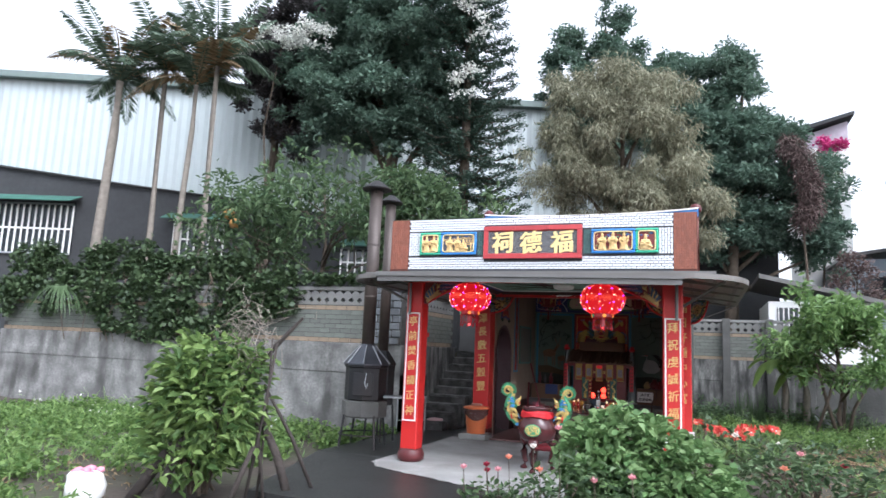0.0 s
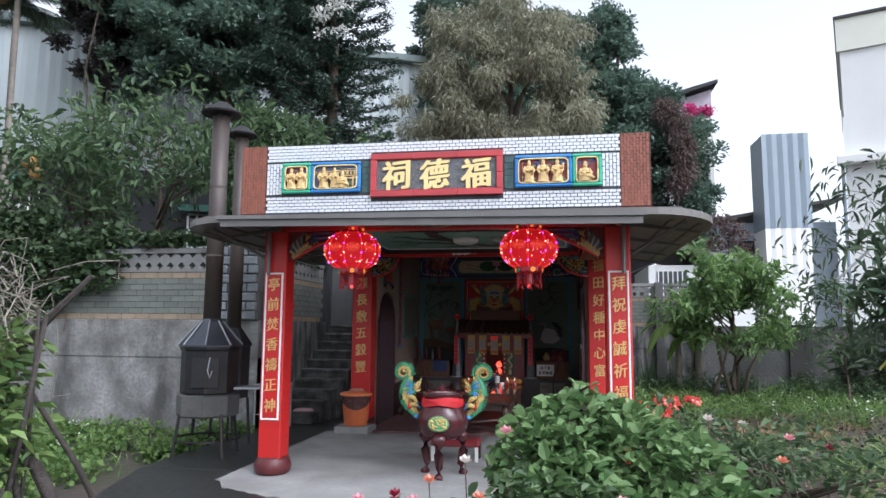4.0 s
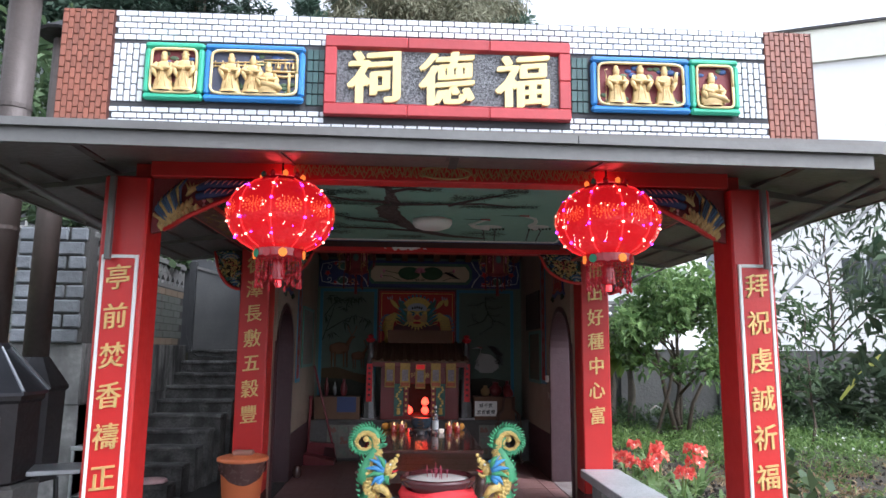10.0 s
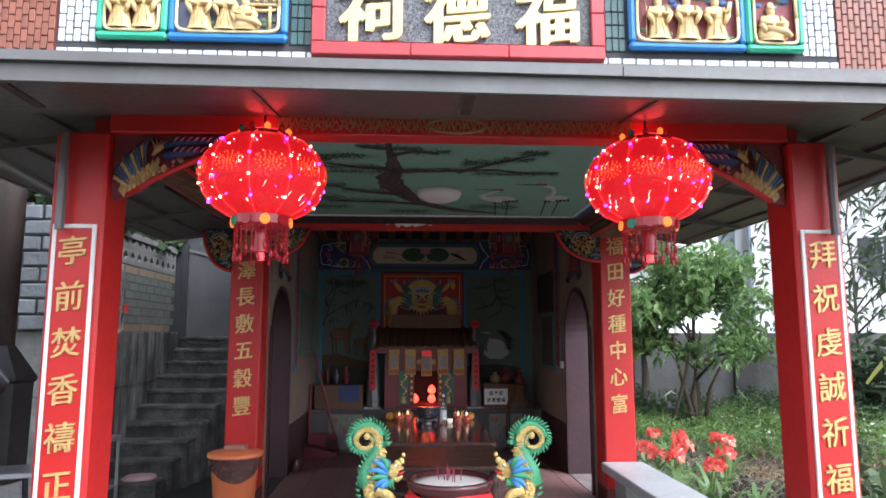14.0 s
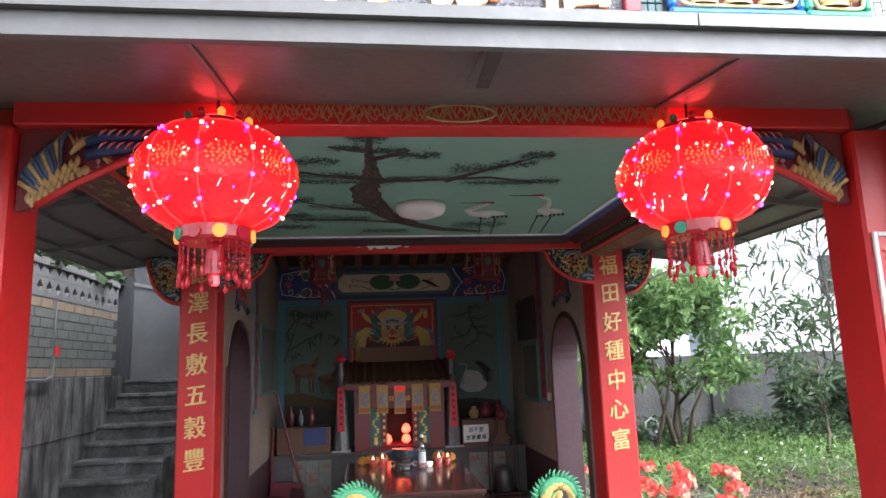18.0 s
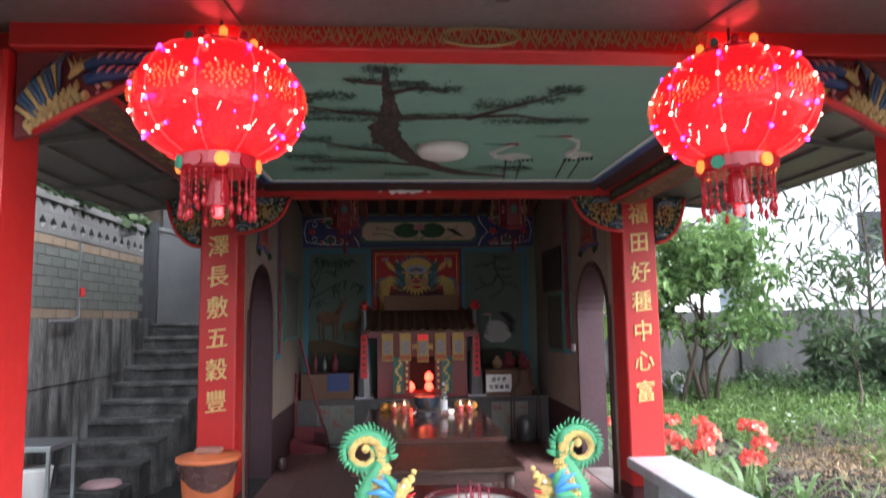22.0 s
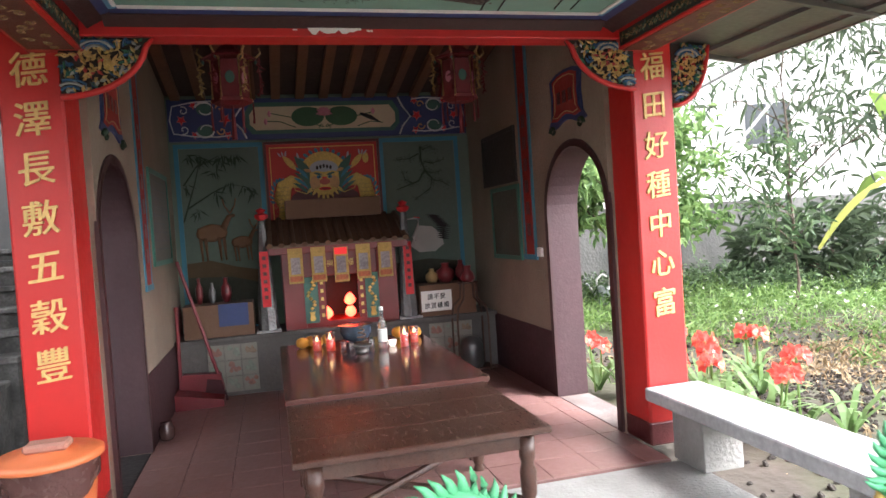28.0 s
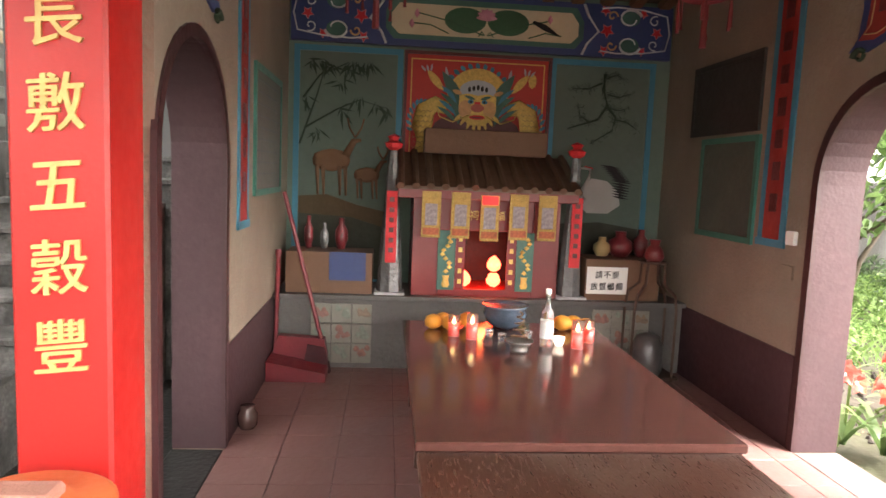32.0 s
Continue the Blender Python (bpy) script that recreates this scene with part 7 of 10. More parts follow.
    for k, (an, ln) in enumerate(((62, 0.075), (35, 0.10), (10, 0.105), (-12, 0.10), (-38, 0.085), (-62, 0.07))):
        c, q = math.cos(radians(an)), math.sin(radians(an))
        p0 = Vector((0.312, -0.04, 0.90 - 0.012 * k))
        p1, p2 = p0 + Vector((c * ln * 0.5 - q * 0.014, -0.014, q * ln * 0.5 + c * 0.014)), p0 + Vector((c * ln, -0.006, q * ln))
        part("mane_lock", tube([(s * p.x, p.y, p.z) for p in (p0, p0.lerp(p1, 0.6), p1, p1.lerp(p2, 0.5), p2)], [0.014, 0.016, 0.014, 0.009, 0.002], 7), MANE if k % 3 else FIN, h, "azure mane lock", True)
    for k in range(4):
        part("beard_lock", tube([(s * (0.285 + 0.012 * k), -0.03, 0.85), (s * (0.287 + 0.014 * k), -0.042, 0.825), (s * (0.275 + 0.016 * k), -0.036, 0.80)], [0.010, 0.009, 0.002], 6), FIN, h, "jade beard lock", True)
    for pts, m in (([(0.36, -0.04, 0.80), (0.30, -0.05, 0.775), (0.265, -0.04, 0.73)], SCALE), ([(0.335, -0.03, 0.70), (0.285, -0.045, 0.715), (0.25, -0.04, 0.69)], SCALE)):
        lg = part("leg", tube([(s * a, b, c) for a, b, c in pts], [0.027, 0.023, 0.012], 8), m, h, "gilt clawed leg", True)
        a, b, c = pts[-1]
        for q in (-0.016, 0.0, 0.016):
            part("claw", tube([(s * a, b + q * 0.5, c), (s * (a - 0.018), b + q, c - 0.008), (s * (a - 0.02), b + q, c - 0.03)], [0.008, 0.007, 0.002], 5), MANE, lg, smooth=True)
    part("flame_curl", tube([(s * 0.34, -0.045, 0.66), (s * 0.352, -0.052, 0.70), (s * 0.35, -0.045, 0.745)], [0.015, 0.012, 0.003], 6), CLOTH, h, "red flame curl", True)
    part("cloud_foot", lathe([(0.01, -0.02), (0.03, -0.012), (0.034, 0.005), (0.02, 0.025), (0.004, 0.03)], 10, at=(s * 0.268, -0.01, 0.585)), MANE, h, "blue cloud foot", True)
    part("mount", rod((s * 0.27, 0, 0.60), (s * 0.235, 0, 0.60), 0.02, seg=8), SCALE, h)


dragon_handle(-1)
dragon_handle(1)
kn = thing("kneeling_stool", "low red upholstered kneeling stool", "stool", -1.95, 10.25, 0)
part("cushion", box(-0.28, -0.16, 0.16, 0.28, 0.16, 0.24, 0.02), mat("red_vinyl", (0.25, 0.03, 0.04), 0.35, vary=0.15), kn)
for a in (-0.25, 0.25):
    for b in (-0.13, 0.13):
        part("leg", box(a - 0.018, b - 0.018, 0, a + 0.018, b + 0.018, 0.16), WHITE if b < 0 else WOOD, kn)

# ---- wooden table and the stone-topped offering table ----
wt = thing("wooden_table", "dark brown wooden table with turned legs and plank top", "table", -1.985, 11.89, 0)
for y0, y1 in ((-0.52, -0.19), (-0.188, 0.155), (0.157, 0.50)):
    part("top_plank", box(-0.595, y0, 0.498, 0.595, y1, 0.53, 0.006), WOOD, wt)
for a in (-0.5, 0.5):
    for b in (-0.42, 0.42):
        part("leg", lathe([(0.03, 0), (0.036, 0.02), (0.024, 0.05), (0.036, 0.08), (0.04, 0.13), (0.026, 0.16), (0.038, 0.19), (0.042, 0.30), (0.03, 0.34), (0.04, 0.37), (0.04, 0.47)], 14, at=(a, b, 0)), WOOD, wt, smooth=True)
part("apron_rail", box(-0.5, -0.435, 0.41, 0.5, -0.405, 0.497), WOOD, wt)
part("apron_rail", box(-0.5, 0.405, 0.41, 0.5, 0.435, 0.497), WOOD, wt)
part("apron_rail", box(-0.515, -0.404, 0.41, -0.485, 0.404, 0.497), WOOD, wt)
part("apron_rail", box(0.485, -0.404, 0.41, 0.515, 0.404, 0.497), WOOD, wt)
part("stretcher", rod((-0.5, -0.42, 0.2), (0.5, 0.42, 0.2), 0.022, seg=8), WOOD, wt)
part("stretcher", rod((-0.5, 0.42, 0.155), (0.5, -0.42, 0.155), 0.022, seg=8), WOOD, wt)
gt = thing("offering_table", "offering table with a polished brown stone top", "table", -1.965, 13.42, 0)
part("stone_top", box(-0.62, -1.0, 0.515, 0.62, 1.0, 0.552, 0.006), STONETOP, gt)
part("edge_trim", box(-0.605, -0.985, 0.49, 0.605, 0.985, 0.514), WOOD, gt)
for a in (-0.52, 0.52):
    for b in (-0.9, 0.0, 0.9):
        part("leg", box(a - 0.045, b - 0.045, 0.012, a + 0.045, b + 0.045, 0.49, 0.006), WOOD, gt)
for a in (-0.55, 0.53):
    part("side_panel", box(a, -0.85, 0.2, a + 0.02, 0.85, 0.488), WOOD, gt)

# ---- stone bench on blocks ----
bn = thing("stone_bench", "grey terrazzo slab bench on cement block legs", "bench", -0.195, 11.2, 0)
part("seat_slab", box(-0.195, -1.03, 0.315, 0.195, 1.04, 0.395, 0.008), mat("pale_terrazzo", (0.40, 0.405, 0.415), 0.38, vary=0.3, size=34, bump=0.15, stain=0.35, stain_col=(0.21, 0.21, 0.205), stain_size=2.5), bn)
part("leg", box(-0.13, 0.55, 0, 0.13, 0.85, 0.314, 0.006), GREYSTAND, bn)
part("leg", box(-0.15, -0.72, 0, 0.08, -0.45, 0.314, 0.006), GREYSTAND, bn)
part("block", box(-0.02, -1.0, 0, 0.26, -0.74, 0.1, 0.008), GREYSTAND, bn)
part("block", box(0.02, -0.97, 0.101, 0.22, -0.76, 0.24, 0.008), GREYSTAND, bn)

# ---- orange bin ----
OR = mat("orange_plastic", (0.66, 0.17, 0.06), 0.4, vary=0.1, size=5, bump=0.05, stain=0.15, stain_col=(0.4, 0.12, 0.06))
bk = thing("paving_block", "rough grey concrete block under the bin", "block", -3.68, 11.95, 0)
part("block", box(-0.25, -0.2, 0, 0.25, 0.24, 0.10, 0.01), CONCRETE, bk)
bn2 = thing("rubbish_bin", "orange plastic bin with lid and dark bag, brick on top", "bin", -3.67, 11.95, 0.1)
part("bucket", lathe([(0.155, 0), (0.165, 0.01), (0.205, 0.41), (0.21, 0.42)], 28), OR, bn2, smooth=True)
bm = bmesh.new()
rings = [[bm.verts.new(((r + 0.006 * math.sin(9 * a + j)) * math.cos(a), (r + 0.006 * math.sin(9 * a + j)) * math.sin(a), z + (0.05 * math.sin(a * 2 + 1) if j == 0 else 0))) for a in [2 * math.pi * i / 36 for i in range(36)]] for j, (r, z) in enumerate(((0.2, 0.28), (0.208, 0.34), (0.213, 0.38), (0.218, 0.425)))]
for A, B in zip(rings, rings[1:]):
    for i in range(36):
        bm.faces.new((A[i], A[(i + 1) % 36], B[(i + 1) % 36], B[i]))
part("bag", bm, mat("thin_black_bag", (0.10, 0.045, 0.04), 0.25, vary=0.3, bump=0.5, bsize=20), bn2, "dark plastic bag over the rim", True)
part("lid", lathe([(0.215, 0.425), (0.235, 0.43), (0.235, 0.455), (0.215, 0.465), (0.13, 0.465), (0.12, 0.478), (0.02, 0.48)], 32), OR, bn2, smooth=True)
part("brick_weight", box(-0.09, -0.07, 0.479, 0.1, 0.04, 0.52, 0.012), mat("pinkish_stone", (0.42, 0.2, 0.15), 0.8, vary=0.2, bump=0.4), bn2)

# ---- wall paintings of the altar room ----
YB = 15.73


def outline_frame(t, x0, x1, z0, z1, w, material, y=YB, d=0.015):
    for a in (box(x0, y - d, z0, x1, y, z0 + w), box(x0, y - d, z1 - w, x1, y, z1), box(x0, y - d + 0.001, z0 + w, x0 + w, y, z1 - w), box(x1 - w, y - d + 0.001, z0 + w, x1, y, z1 - w)):
        part("frame_bar", a, material, t)


SKYB = mat("sky_blue_trim", (0.045, 0.21, 0.31), 0.55, vary=0.15)
FIELD = mat("mural_green_field", (0.112, 0.158, 0.13), 0.8, vary=0.18, size=2, stain=0.3, stain_col=(0.10, 0.14, 0.115))
GROUNDY = mat("mural_ochre_ground", (0.095, 0.066, 0.033), 0.85, vary=0.2)
GROUNDD = mat("mural_dark_ground", (0.05, 0.056, 0.042), 0.85, vary=0.3)
DEER = mat("mural_deer_tan", (0.20, 0.11, 0.06), 0.85, vary=0.2)
dm = thing("deer_mural", "faded wall painting of bamboo and two deer", "wall painting")
part("field", box(-3.43, YB - 0.004, 0.6, -2.66, YB, 2.44), FIELD, dm)
outline_frame(dm, -3.48, -2.61, 0.56, 2.49, 0.045, SKYB)
part("ground", slab([(-3.43, 0.6), (-2.66, 0.6), (-2.66, 1.16), (-2.95, 1.22), (-3.2, 1.30), (-3.43, 1.28)], YB - 0.007, YB - 0.004), GROUNDY, dm)
part("shade", slab([(-3.43, 0.6), (-2.66, 0.6), (-2.66, 1.02), (-3.0, 1.12), (-3.43, 1.14)], YB - 0.009, YB - 0.007), GROUNDD, dm)
bm = bmesh.new()
rg = random.Random(19)
def on_deer(a, b):
    return -3.43 + a * 0.77, 2.44 - b * 1.84


for run in (((0.0, 0.40), (0.17, 0.19), (0.25, 0.07)), ((0.05, 0.33), (0.38, 0.245), (0.62, 0.20), (0.9, 0.23)), ((0.03, 0.2), (0.2, 0.1), (0.5, 0.04))):
    pts = [(on_deer(*q)[0], YB - 0.006, on_deer(*q)[1]) for q in run]
    tube(pts, [0.010, 0.007, 0.004, 0.003][:len(pts)], 5, bm)
for a, b in ((0.1, 0.04), (0.22, 0.04), (0.32, 0.05), (0.56, 0.04), (0.7, 0.04), (0.42, 0.13), (0.42, 0.24), (0.63, 0.19), (0.78, 0.22), (0.9, 0.24), (0.05, 0.2), (0.18, 0.34), (0.5, 0.06)):
    for _ in range(9):
        x, z = on_deer(a + rg.gauss(0, 0.025), b + rg.gauss(0, 0.008))
        an, l = rg.gauss(-1.35, 0.65), rg.uniform(0.07, 0.15)
        dx, dz = math.cos(an) * l, math.sin(an) * l
        if not -3.42 < x + dx < -2.67 or z + dz > 2.43:
            continue
        bm.faces.new([bm.verts.new(c) for c in ((x, YB - 0.0065, z), (x + dx * 0.4 - dz * 0.07, YB - 0.0065, z + dz * 0.4 + dx * 0.07), (x + dx, YB - 0.0065, z + dz), (x + dx * 0.4 + dz * 0.07, YB - 0.0065, z + dz * 0.4 - dx * 0.07))])
part("bamboo", bm, INKGREEN, dm)
for cx, cz, s in ((-3.17, 1.58, 0.95), (-2.88, 1.47, 0.65)):
    bm = bmesh.new()
    bmesh.ops.create_icosphere(bm, subdivisions=2, radius=0.13 * s, matrix=Matrix.LocRotScale((cx, YB - 0.008, cz), None, (1.3, 0.06, 0.75)))
    tube([(cx + 0.12 * s, YB - 0.008, cz + 0.04 * s), (cx + 0.19 * s, YB - 0.008, cz + 0.17 * s), (cx + 0.25 * s, YB - 0.008, cz + 0.18 * s)], [0.04 * s, 0.03 * s, 0.015 * s], 6, bm)
    for d in (-0.12, -0.07, 0.07, 0.12):
        tube([(cx + d * s, YB - 0.008, cz - 0.05 * s), (cx + d * s + 0.01, YB - 0.008, cz - 0.3 * s)], [0.02 * s, 0.009 * s], 5, bm)
    for d in (-1, 1):
        tube([(cx + 0.2 * s, YB - 0.008, cz + 0.2 * s), (cx + (0.2 + 0.05 * d) * s, YB - 0.008, cz + 0.28 * s), (cx + (0.2 + 0.07 * d) * s, YB - 0.008, cz + 0.36 * s)], 0.007, 4, bm)
    part("deer_painting", bm, DEER, dm, smooth=True)
pm = thing("crane_mural", "faded wall painting of a pine branch and a white crane", "wall painting")
part("field", box(-1.34, YB - 0.004, 0.6, -0.56, YB, 2.44), FIELD, pm)
outline_frame(pm, -1.39, -0.50, 0.56, 2.49, 0.045, SKYB)
part("ground", slab([(-1.34, 0.6), (-0.56, 0.6), (-0.56, 1.1), (-0.9, 1.15), (-1.34, 1.12)], YB - 0.007, YB - 0.004), GROUNDD, pm)
def on_crane(a, b):
    return -1.34 + a * 0.78, 2.44 - b * 1.84


bm = bmesh.new()
for run, r in ((((0.53, 0.03), (0.52, 0.1), (0.57, 0.17), (0.47, 0.235), (0.15, 0.28)), 0.02), (((0.57, 0.17), (0.67, 0.22), (0.64, 0.28), (0.4, 0.345)), 0.014), (((0.5, 0.07), (0.35, 0.1), (0.17, 0.10)), 0.010), (((0.57, 0.12), (0.7, 0.13), (0.83, 0.11)), 0.009), (((0.67, 0.23), (0.8, 0.24), (0.92, 0.27)), 0.009), (((0.55, 0.05), (0.65, 0.03), (0.74, 0.05)), 0.008), (((0.4, 0.25), (0.28, 0.22), (0.25, 0.17)), 0.007), (((0.6, 0.18), (0.7, 0.19), (0.8, 0.175)), 0.006)):
    pts = [(on_crane(*q)[0], YB - 0.006, on_crane(*q)[1]) for q in run]
    n = len(pts)
    tube(pts, [r * (1 - 0.75 * k / (n - 1)) for k in range(n)], 5, bm)
    for k in range(16 * n):
        u = rg.random() * (n - 1.001)
        p = Vector(pts[int(u)]).lerp(Vector(pts[int(u) + 1]), u - int(u))
        an = rg.uniform(0, 6.28)
        x, z = p.x + rg.gauss(0, 0.018), p.z + rg.gauss(0, 0.016)
        tube([(x, YB - 0.006, z), (x + 0.03 * math.cos(an), YB - 0.006, z + 0.03 * math.sin(an))], 0.0016, 3, bm)
part("pine_painting", bm, INKGREEN, pm)
PALECRANE = mat("mural_white", (0.45, 0.45, 0.42), 0.85, vary=0.15)
pts = [on_crane(*q) for q in ((0.3, 0.62), (0.42, 0.66), (0.65, 0.66), (0.78, 0.62), (0.76, 0.56), (0.62, 0.51), (0.45, 0.5), (0.36, 0.55))]
part("crane_painting", slab(pts, YB - 0.011, YB - 0.0075), PALECRANE, pm)
part("neck_painting", tube([(*[on_crane(a, b)[0]], YB - 0.01, on_crane(a, b)[1]) for a, b in ((0.38, 0.6), (0.34, 0.57), (0.42, 0.5), (0.43, 0.46), (0.36, 0.455), (0.26, 0.46))], [0.022, 0.02, 0.014, 0.014, 0.012, 0.003], 6), PALECRANE, pm, smooth=True)
part("red_crest", tube([(on_crane(0.45, 0.455)[0], YB - 0.014, on_crane(0.45, 0.455)[1]), (on_crane(0.36, 0.447)[0], YB - 0.014, on_crane(0.36, 0.447)[1])], [0.007, 0.004], 5), CLOTH, pm)
for k in range(15):
    a0, b0 = (0.53 + 0.018 * k, 0.438 + 0.0085 * k) if k < 8 else (0.66 + 0.004 * (k - 8), 0.505 + 0.012 * (k - 8))
    ln = 0.24 if k < 8 else 0.24 - 0.008 * (k - 8)
    pts = [on_crane(a0, b0), on_crane(a0 + ln * 0.5, b0 + 0.001), on_crane(a0 + ln, b0 + 0.014), on_crane(a0 + ln * 0.45, b0 + 0.012)]
    part("wing_feather", slab(pts, YB - 0.0135 - 0.0002 * k, YB - 0.0115), BLACK, pm)
# dragon panel
dg = thing("dragon_panel", "red panel painted with a gold dragon face", "wall painting", -1.995, YB, 2.1)
REDFIELD = mat("panel_red_field", (0.46, 0.035, 0.028), 0.6, vary=0.15, size=5)
DGOLD = mat("panel_gold", (0.72, 0.50, 0.13), 0.5, vary=0.3, size=50, bump=0.4, bsize=70)
DGREEN = mat("panel_green", (0.05, 0.14, 0.11), 0.55, vary=0.3)
part("field", box(-0.58, -0.02, -0.5, 0.58, -0.001, 0.36), REDFIELD, dg)
for a in (box(-0.605, -0.045, 0.36, 0.605, -0.001, 0.385), box(-0.605, -0.045, -0.5, -0.58, -0.001, 0.359), box(0.58, -0.045, -0.5, 0.605, -0.001, 0.359)):
    part("frame_bar", a, DARKRED, dg)
for a in (box(-0.55, -0.024, 0.318, 0.55, -0.021, 0.328), box(-0.55, -0.024, -0.5, -0.54, -0.021, 0.317), box(0.54, -0.024, -0.5, 0.55, -0.021, 0.317)):
    part("gilt_line", a, DGOLD, dg)
DWHITE = mat("panel_pale_blue", (0.42, 0.46, 0.52), 0.6, vary=0.2)
DDARK = mat("panel_dark_maroon", (0.12, 0.04, 0.045), 0.6, vary=0.25)
DORANGE = mat("panel_flesh", (0.58, 0.33, 0.14), 0.55, vary=0.25, size=30)


def leaf_shape(a, b, w, bend=0.0, n=7):
    """Outline of a pointed blade from a to b."""
    a, b = Vector(a), Vector(b)
    d = b - a
    q = Vector((-d.y, d.x)).normalized()
    pts = []
    for k in range(n + 1):
        u = k / n
        pts.append(a + d * u + q * (w * math.sin(math.pi * u) ** 0.8 + bend * math.sin(math.pi * u)))
    for k in range(n - 1, 0, -1):
        u = k / n
        pts.append(a + d * u + q * (-w * math.sin(math.pi * u) ** 0.8 + bend * math.sin(math.pi * u)))
    return [tuple(p) for p in pts]


def disc(cx, cz, rx, rz, n=20):
    return [(cx + rx * math.cos(2 * math.pi * k / n), cz + rz * math.sin(2 * math.pi * k / n)) for k in range(n)]


def painted(name, pts, y, m, label=""):
    return part(name, slab(pts, y, y + 0.003), m, dg, label)


part("dark_cloud", slab(disc(0, -0.22, 0.36, 0.13), -0.024, -0.0205), DDARK, dg)
for s in (-1, 1):
    coil = tube([(s * 0.44, -0.022, -0.45), (s * 0.45, -0.026, -0.22), (s * 0.42, -0.026, -0.08), (s * 0.34, -0.026, -0.03), (s * 0.25, -0.026, -0.06)], [0.085, 0.085, 0.08, 0.065, 0.05], 12)
    for v in coil.verts:
        v.co.y = -0.022 + (v.co.y + 0.024) * 0.15
    part("coil", coil, DGOLD, dg, "gold scaled coil", True)
    scales = bmesh.new()
    for k in range(9):
        for j in range(4):
            z = -0.42 + 0.042 * k
            x = 0.385 + 0.037 * j + 0.018 * (k % 2)
            tube([(s * (x - 0.018), -0.037, z), (s * x, -0.038, z - 0.016), (s * (x + 0.018), -0.037, z)], 0.0028, 3, scales)
    tagged(part("scale_line", scales, OCHRE, dg, "fine scale outlines"), kind="stuff")
    for k in range(8):
        a = -0.5 + k * 0.3
        p0 = (s * (0.45 + 0.08 * math.cos(a)), -0.15 + 0.15 * math.sin(a) - 0.03)
        painted("back_fin", leaf_shape(p0, (p0[0] + s * 0.055 * math.cos(a + 0.6), p0[1] + 0.06 * math.sin(a + 0.9)), 0.014), -0.0243, SKYB, "blue fin")
    painted("mane_blade", leaf_shape((s * 0.15, -0.19), (s * 0.30, 0.235), 0.055, s * 0.045), -0.040, DGREEN, "green mane blade")
    for k in range(5):
        painted("mane_lock", leaf_shape((s * 0.17, -0.17 + 0.05 * k), (s * (0.33 - 0.01 * k), -0.05 + 0.055 * k), 0.018, s * 0.012), -0.0435, SKYB if k % 2 else DGREEN, "blue-green mane lock")
    painted("white_flame", leaf_shape((s * 0.25, 0.17), (s * 0.27, 0.27), 0.012), -0.0385, DWHITE)
    painted("claw_arm", leaf_shape((s * 0.28, 0.08), (s * 0.42, 0.24), 0.032), -0.030, DGOLD, "gold claw")
    for k in range(3):
        painted("claw", leaf_shape((s * (0.39 + 0.02 * k), 0.225), (s * (0.38 + 0.045 * k), 0.29 - 0.01 * k), 0.009), -0.0335, DWHITE)
    painted("ear", leaf_shape((s * 0.13, 0.06), (s * 0.21, 0.085), 0.018), -0.0465, DORANGE)
    painted("cheek", disc(s * 0.10, -0.06, 0.055, 0.07), -0.0495, DORANGE)
    painted("eye", disc(s * 0.057, 0.0, 0.024, 0.017), -0.0535, SKYB)
    painted("pupil", disc(s * 0.055, -0.002, 0.009, 0.010), -0.0565, BLACK)
    painted("brow", leaf_shape((s * 0.02, 0.018), (s * 0.11, 0.045), 0.013), -0.0545, DGREEN)
    for k in range(4):
        painted("beard_spike", leaf_shape((s * (0.02 + 0.035 * k), -0.16 + 0.02 * k), (s * (0.025 + 0.055 * k), -0.255 + 0.03 * k), 0.014), -0.0455, DGOLD, "gold beard spike")
    part("whisker", tube([(s * 0.07, -0.055, -0.11), (s * 0.2, -0.05, -0.17), (s * 0.31, -0.05, -0.13), (s * 0.33, -0.05, -0.07)], [0.006, 0.006, 0.005, 0.003], 5), DGOLD, dg, smooth=True)
arch = [(0.25 * math.cos(a), 0.04 + 0.23 * math.sin(a)) for a in [math.pi * k / 16 for k in range(17)]] + [(0.13 * math.cos(a), 0.05 + 0.10 * math.sin(a)) for a in [math.pi * k / 16 for k in range(16, -1, -1)]]
painted("neck_arch", arch, -0.033, DGOLD, "gold scaled neck")
for k in range(13):
    a = 0.2 + k * 0.228
    p0 = (0.245 * math.cos(a), 0.04 + 0.225 * math.sin(a))
    painted("back_fin", leaf_shape(p0, (p0[0] + 0.06 * math.cos(a + 0.3), p0[1] + 0.05 * math.sin(a + 0.1)), 0.018), -0.0295, SKYB, "blue fin")
painted("pale_brow", disc(0, 0.09, 0.15, 0.085), -0.0425, DWHITE, "pale blue brow")
for k in range(5):
    painted("brow_mark", disc(-0.07 + 0.035 * k, 0.115 - 0.008 * abs(k - 2), 0.013, 0.022, 10), -0.0455, BLACK)
painted("face", [(-0.15, 0.05), (-0.08, 0.065), (0, 0.05), (0.08, 0.065), (0.15, 0.05), (0.155, -0.06), (0.12, -0.14), (0.06, -0.19), (-0.06, -0.19), (-0.12, -0.14), (-0.155, -0.06)], -0.047, DGOLD, "gold dragon face")
painted("nose", disc(0, -0.05, 0.055, 0.034), -0.0525, mat("panel_dull_pink", (0.42, 0.10, 0.07), 0.55, vary=0.3))
painted("nose_ridge", [(-0.022, 0.0), (0.022, 0.0), (0.03, -0.05), (-0.03, -0.05)], -0.051, CLOTH)
painted("mouth", disc(0, -0.125, 0.065, 0.018), -0.0525, CLOTH)
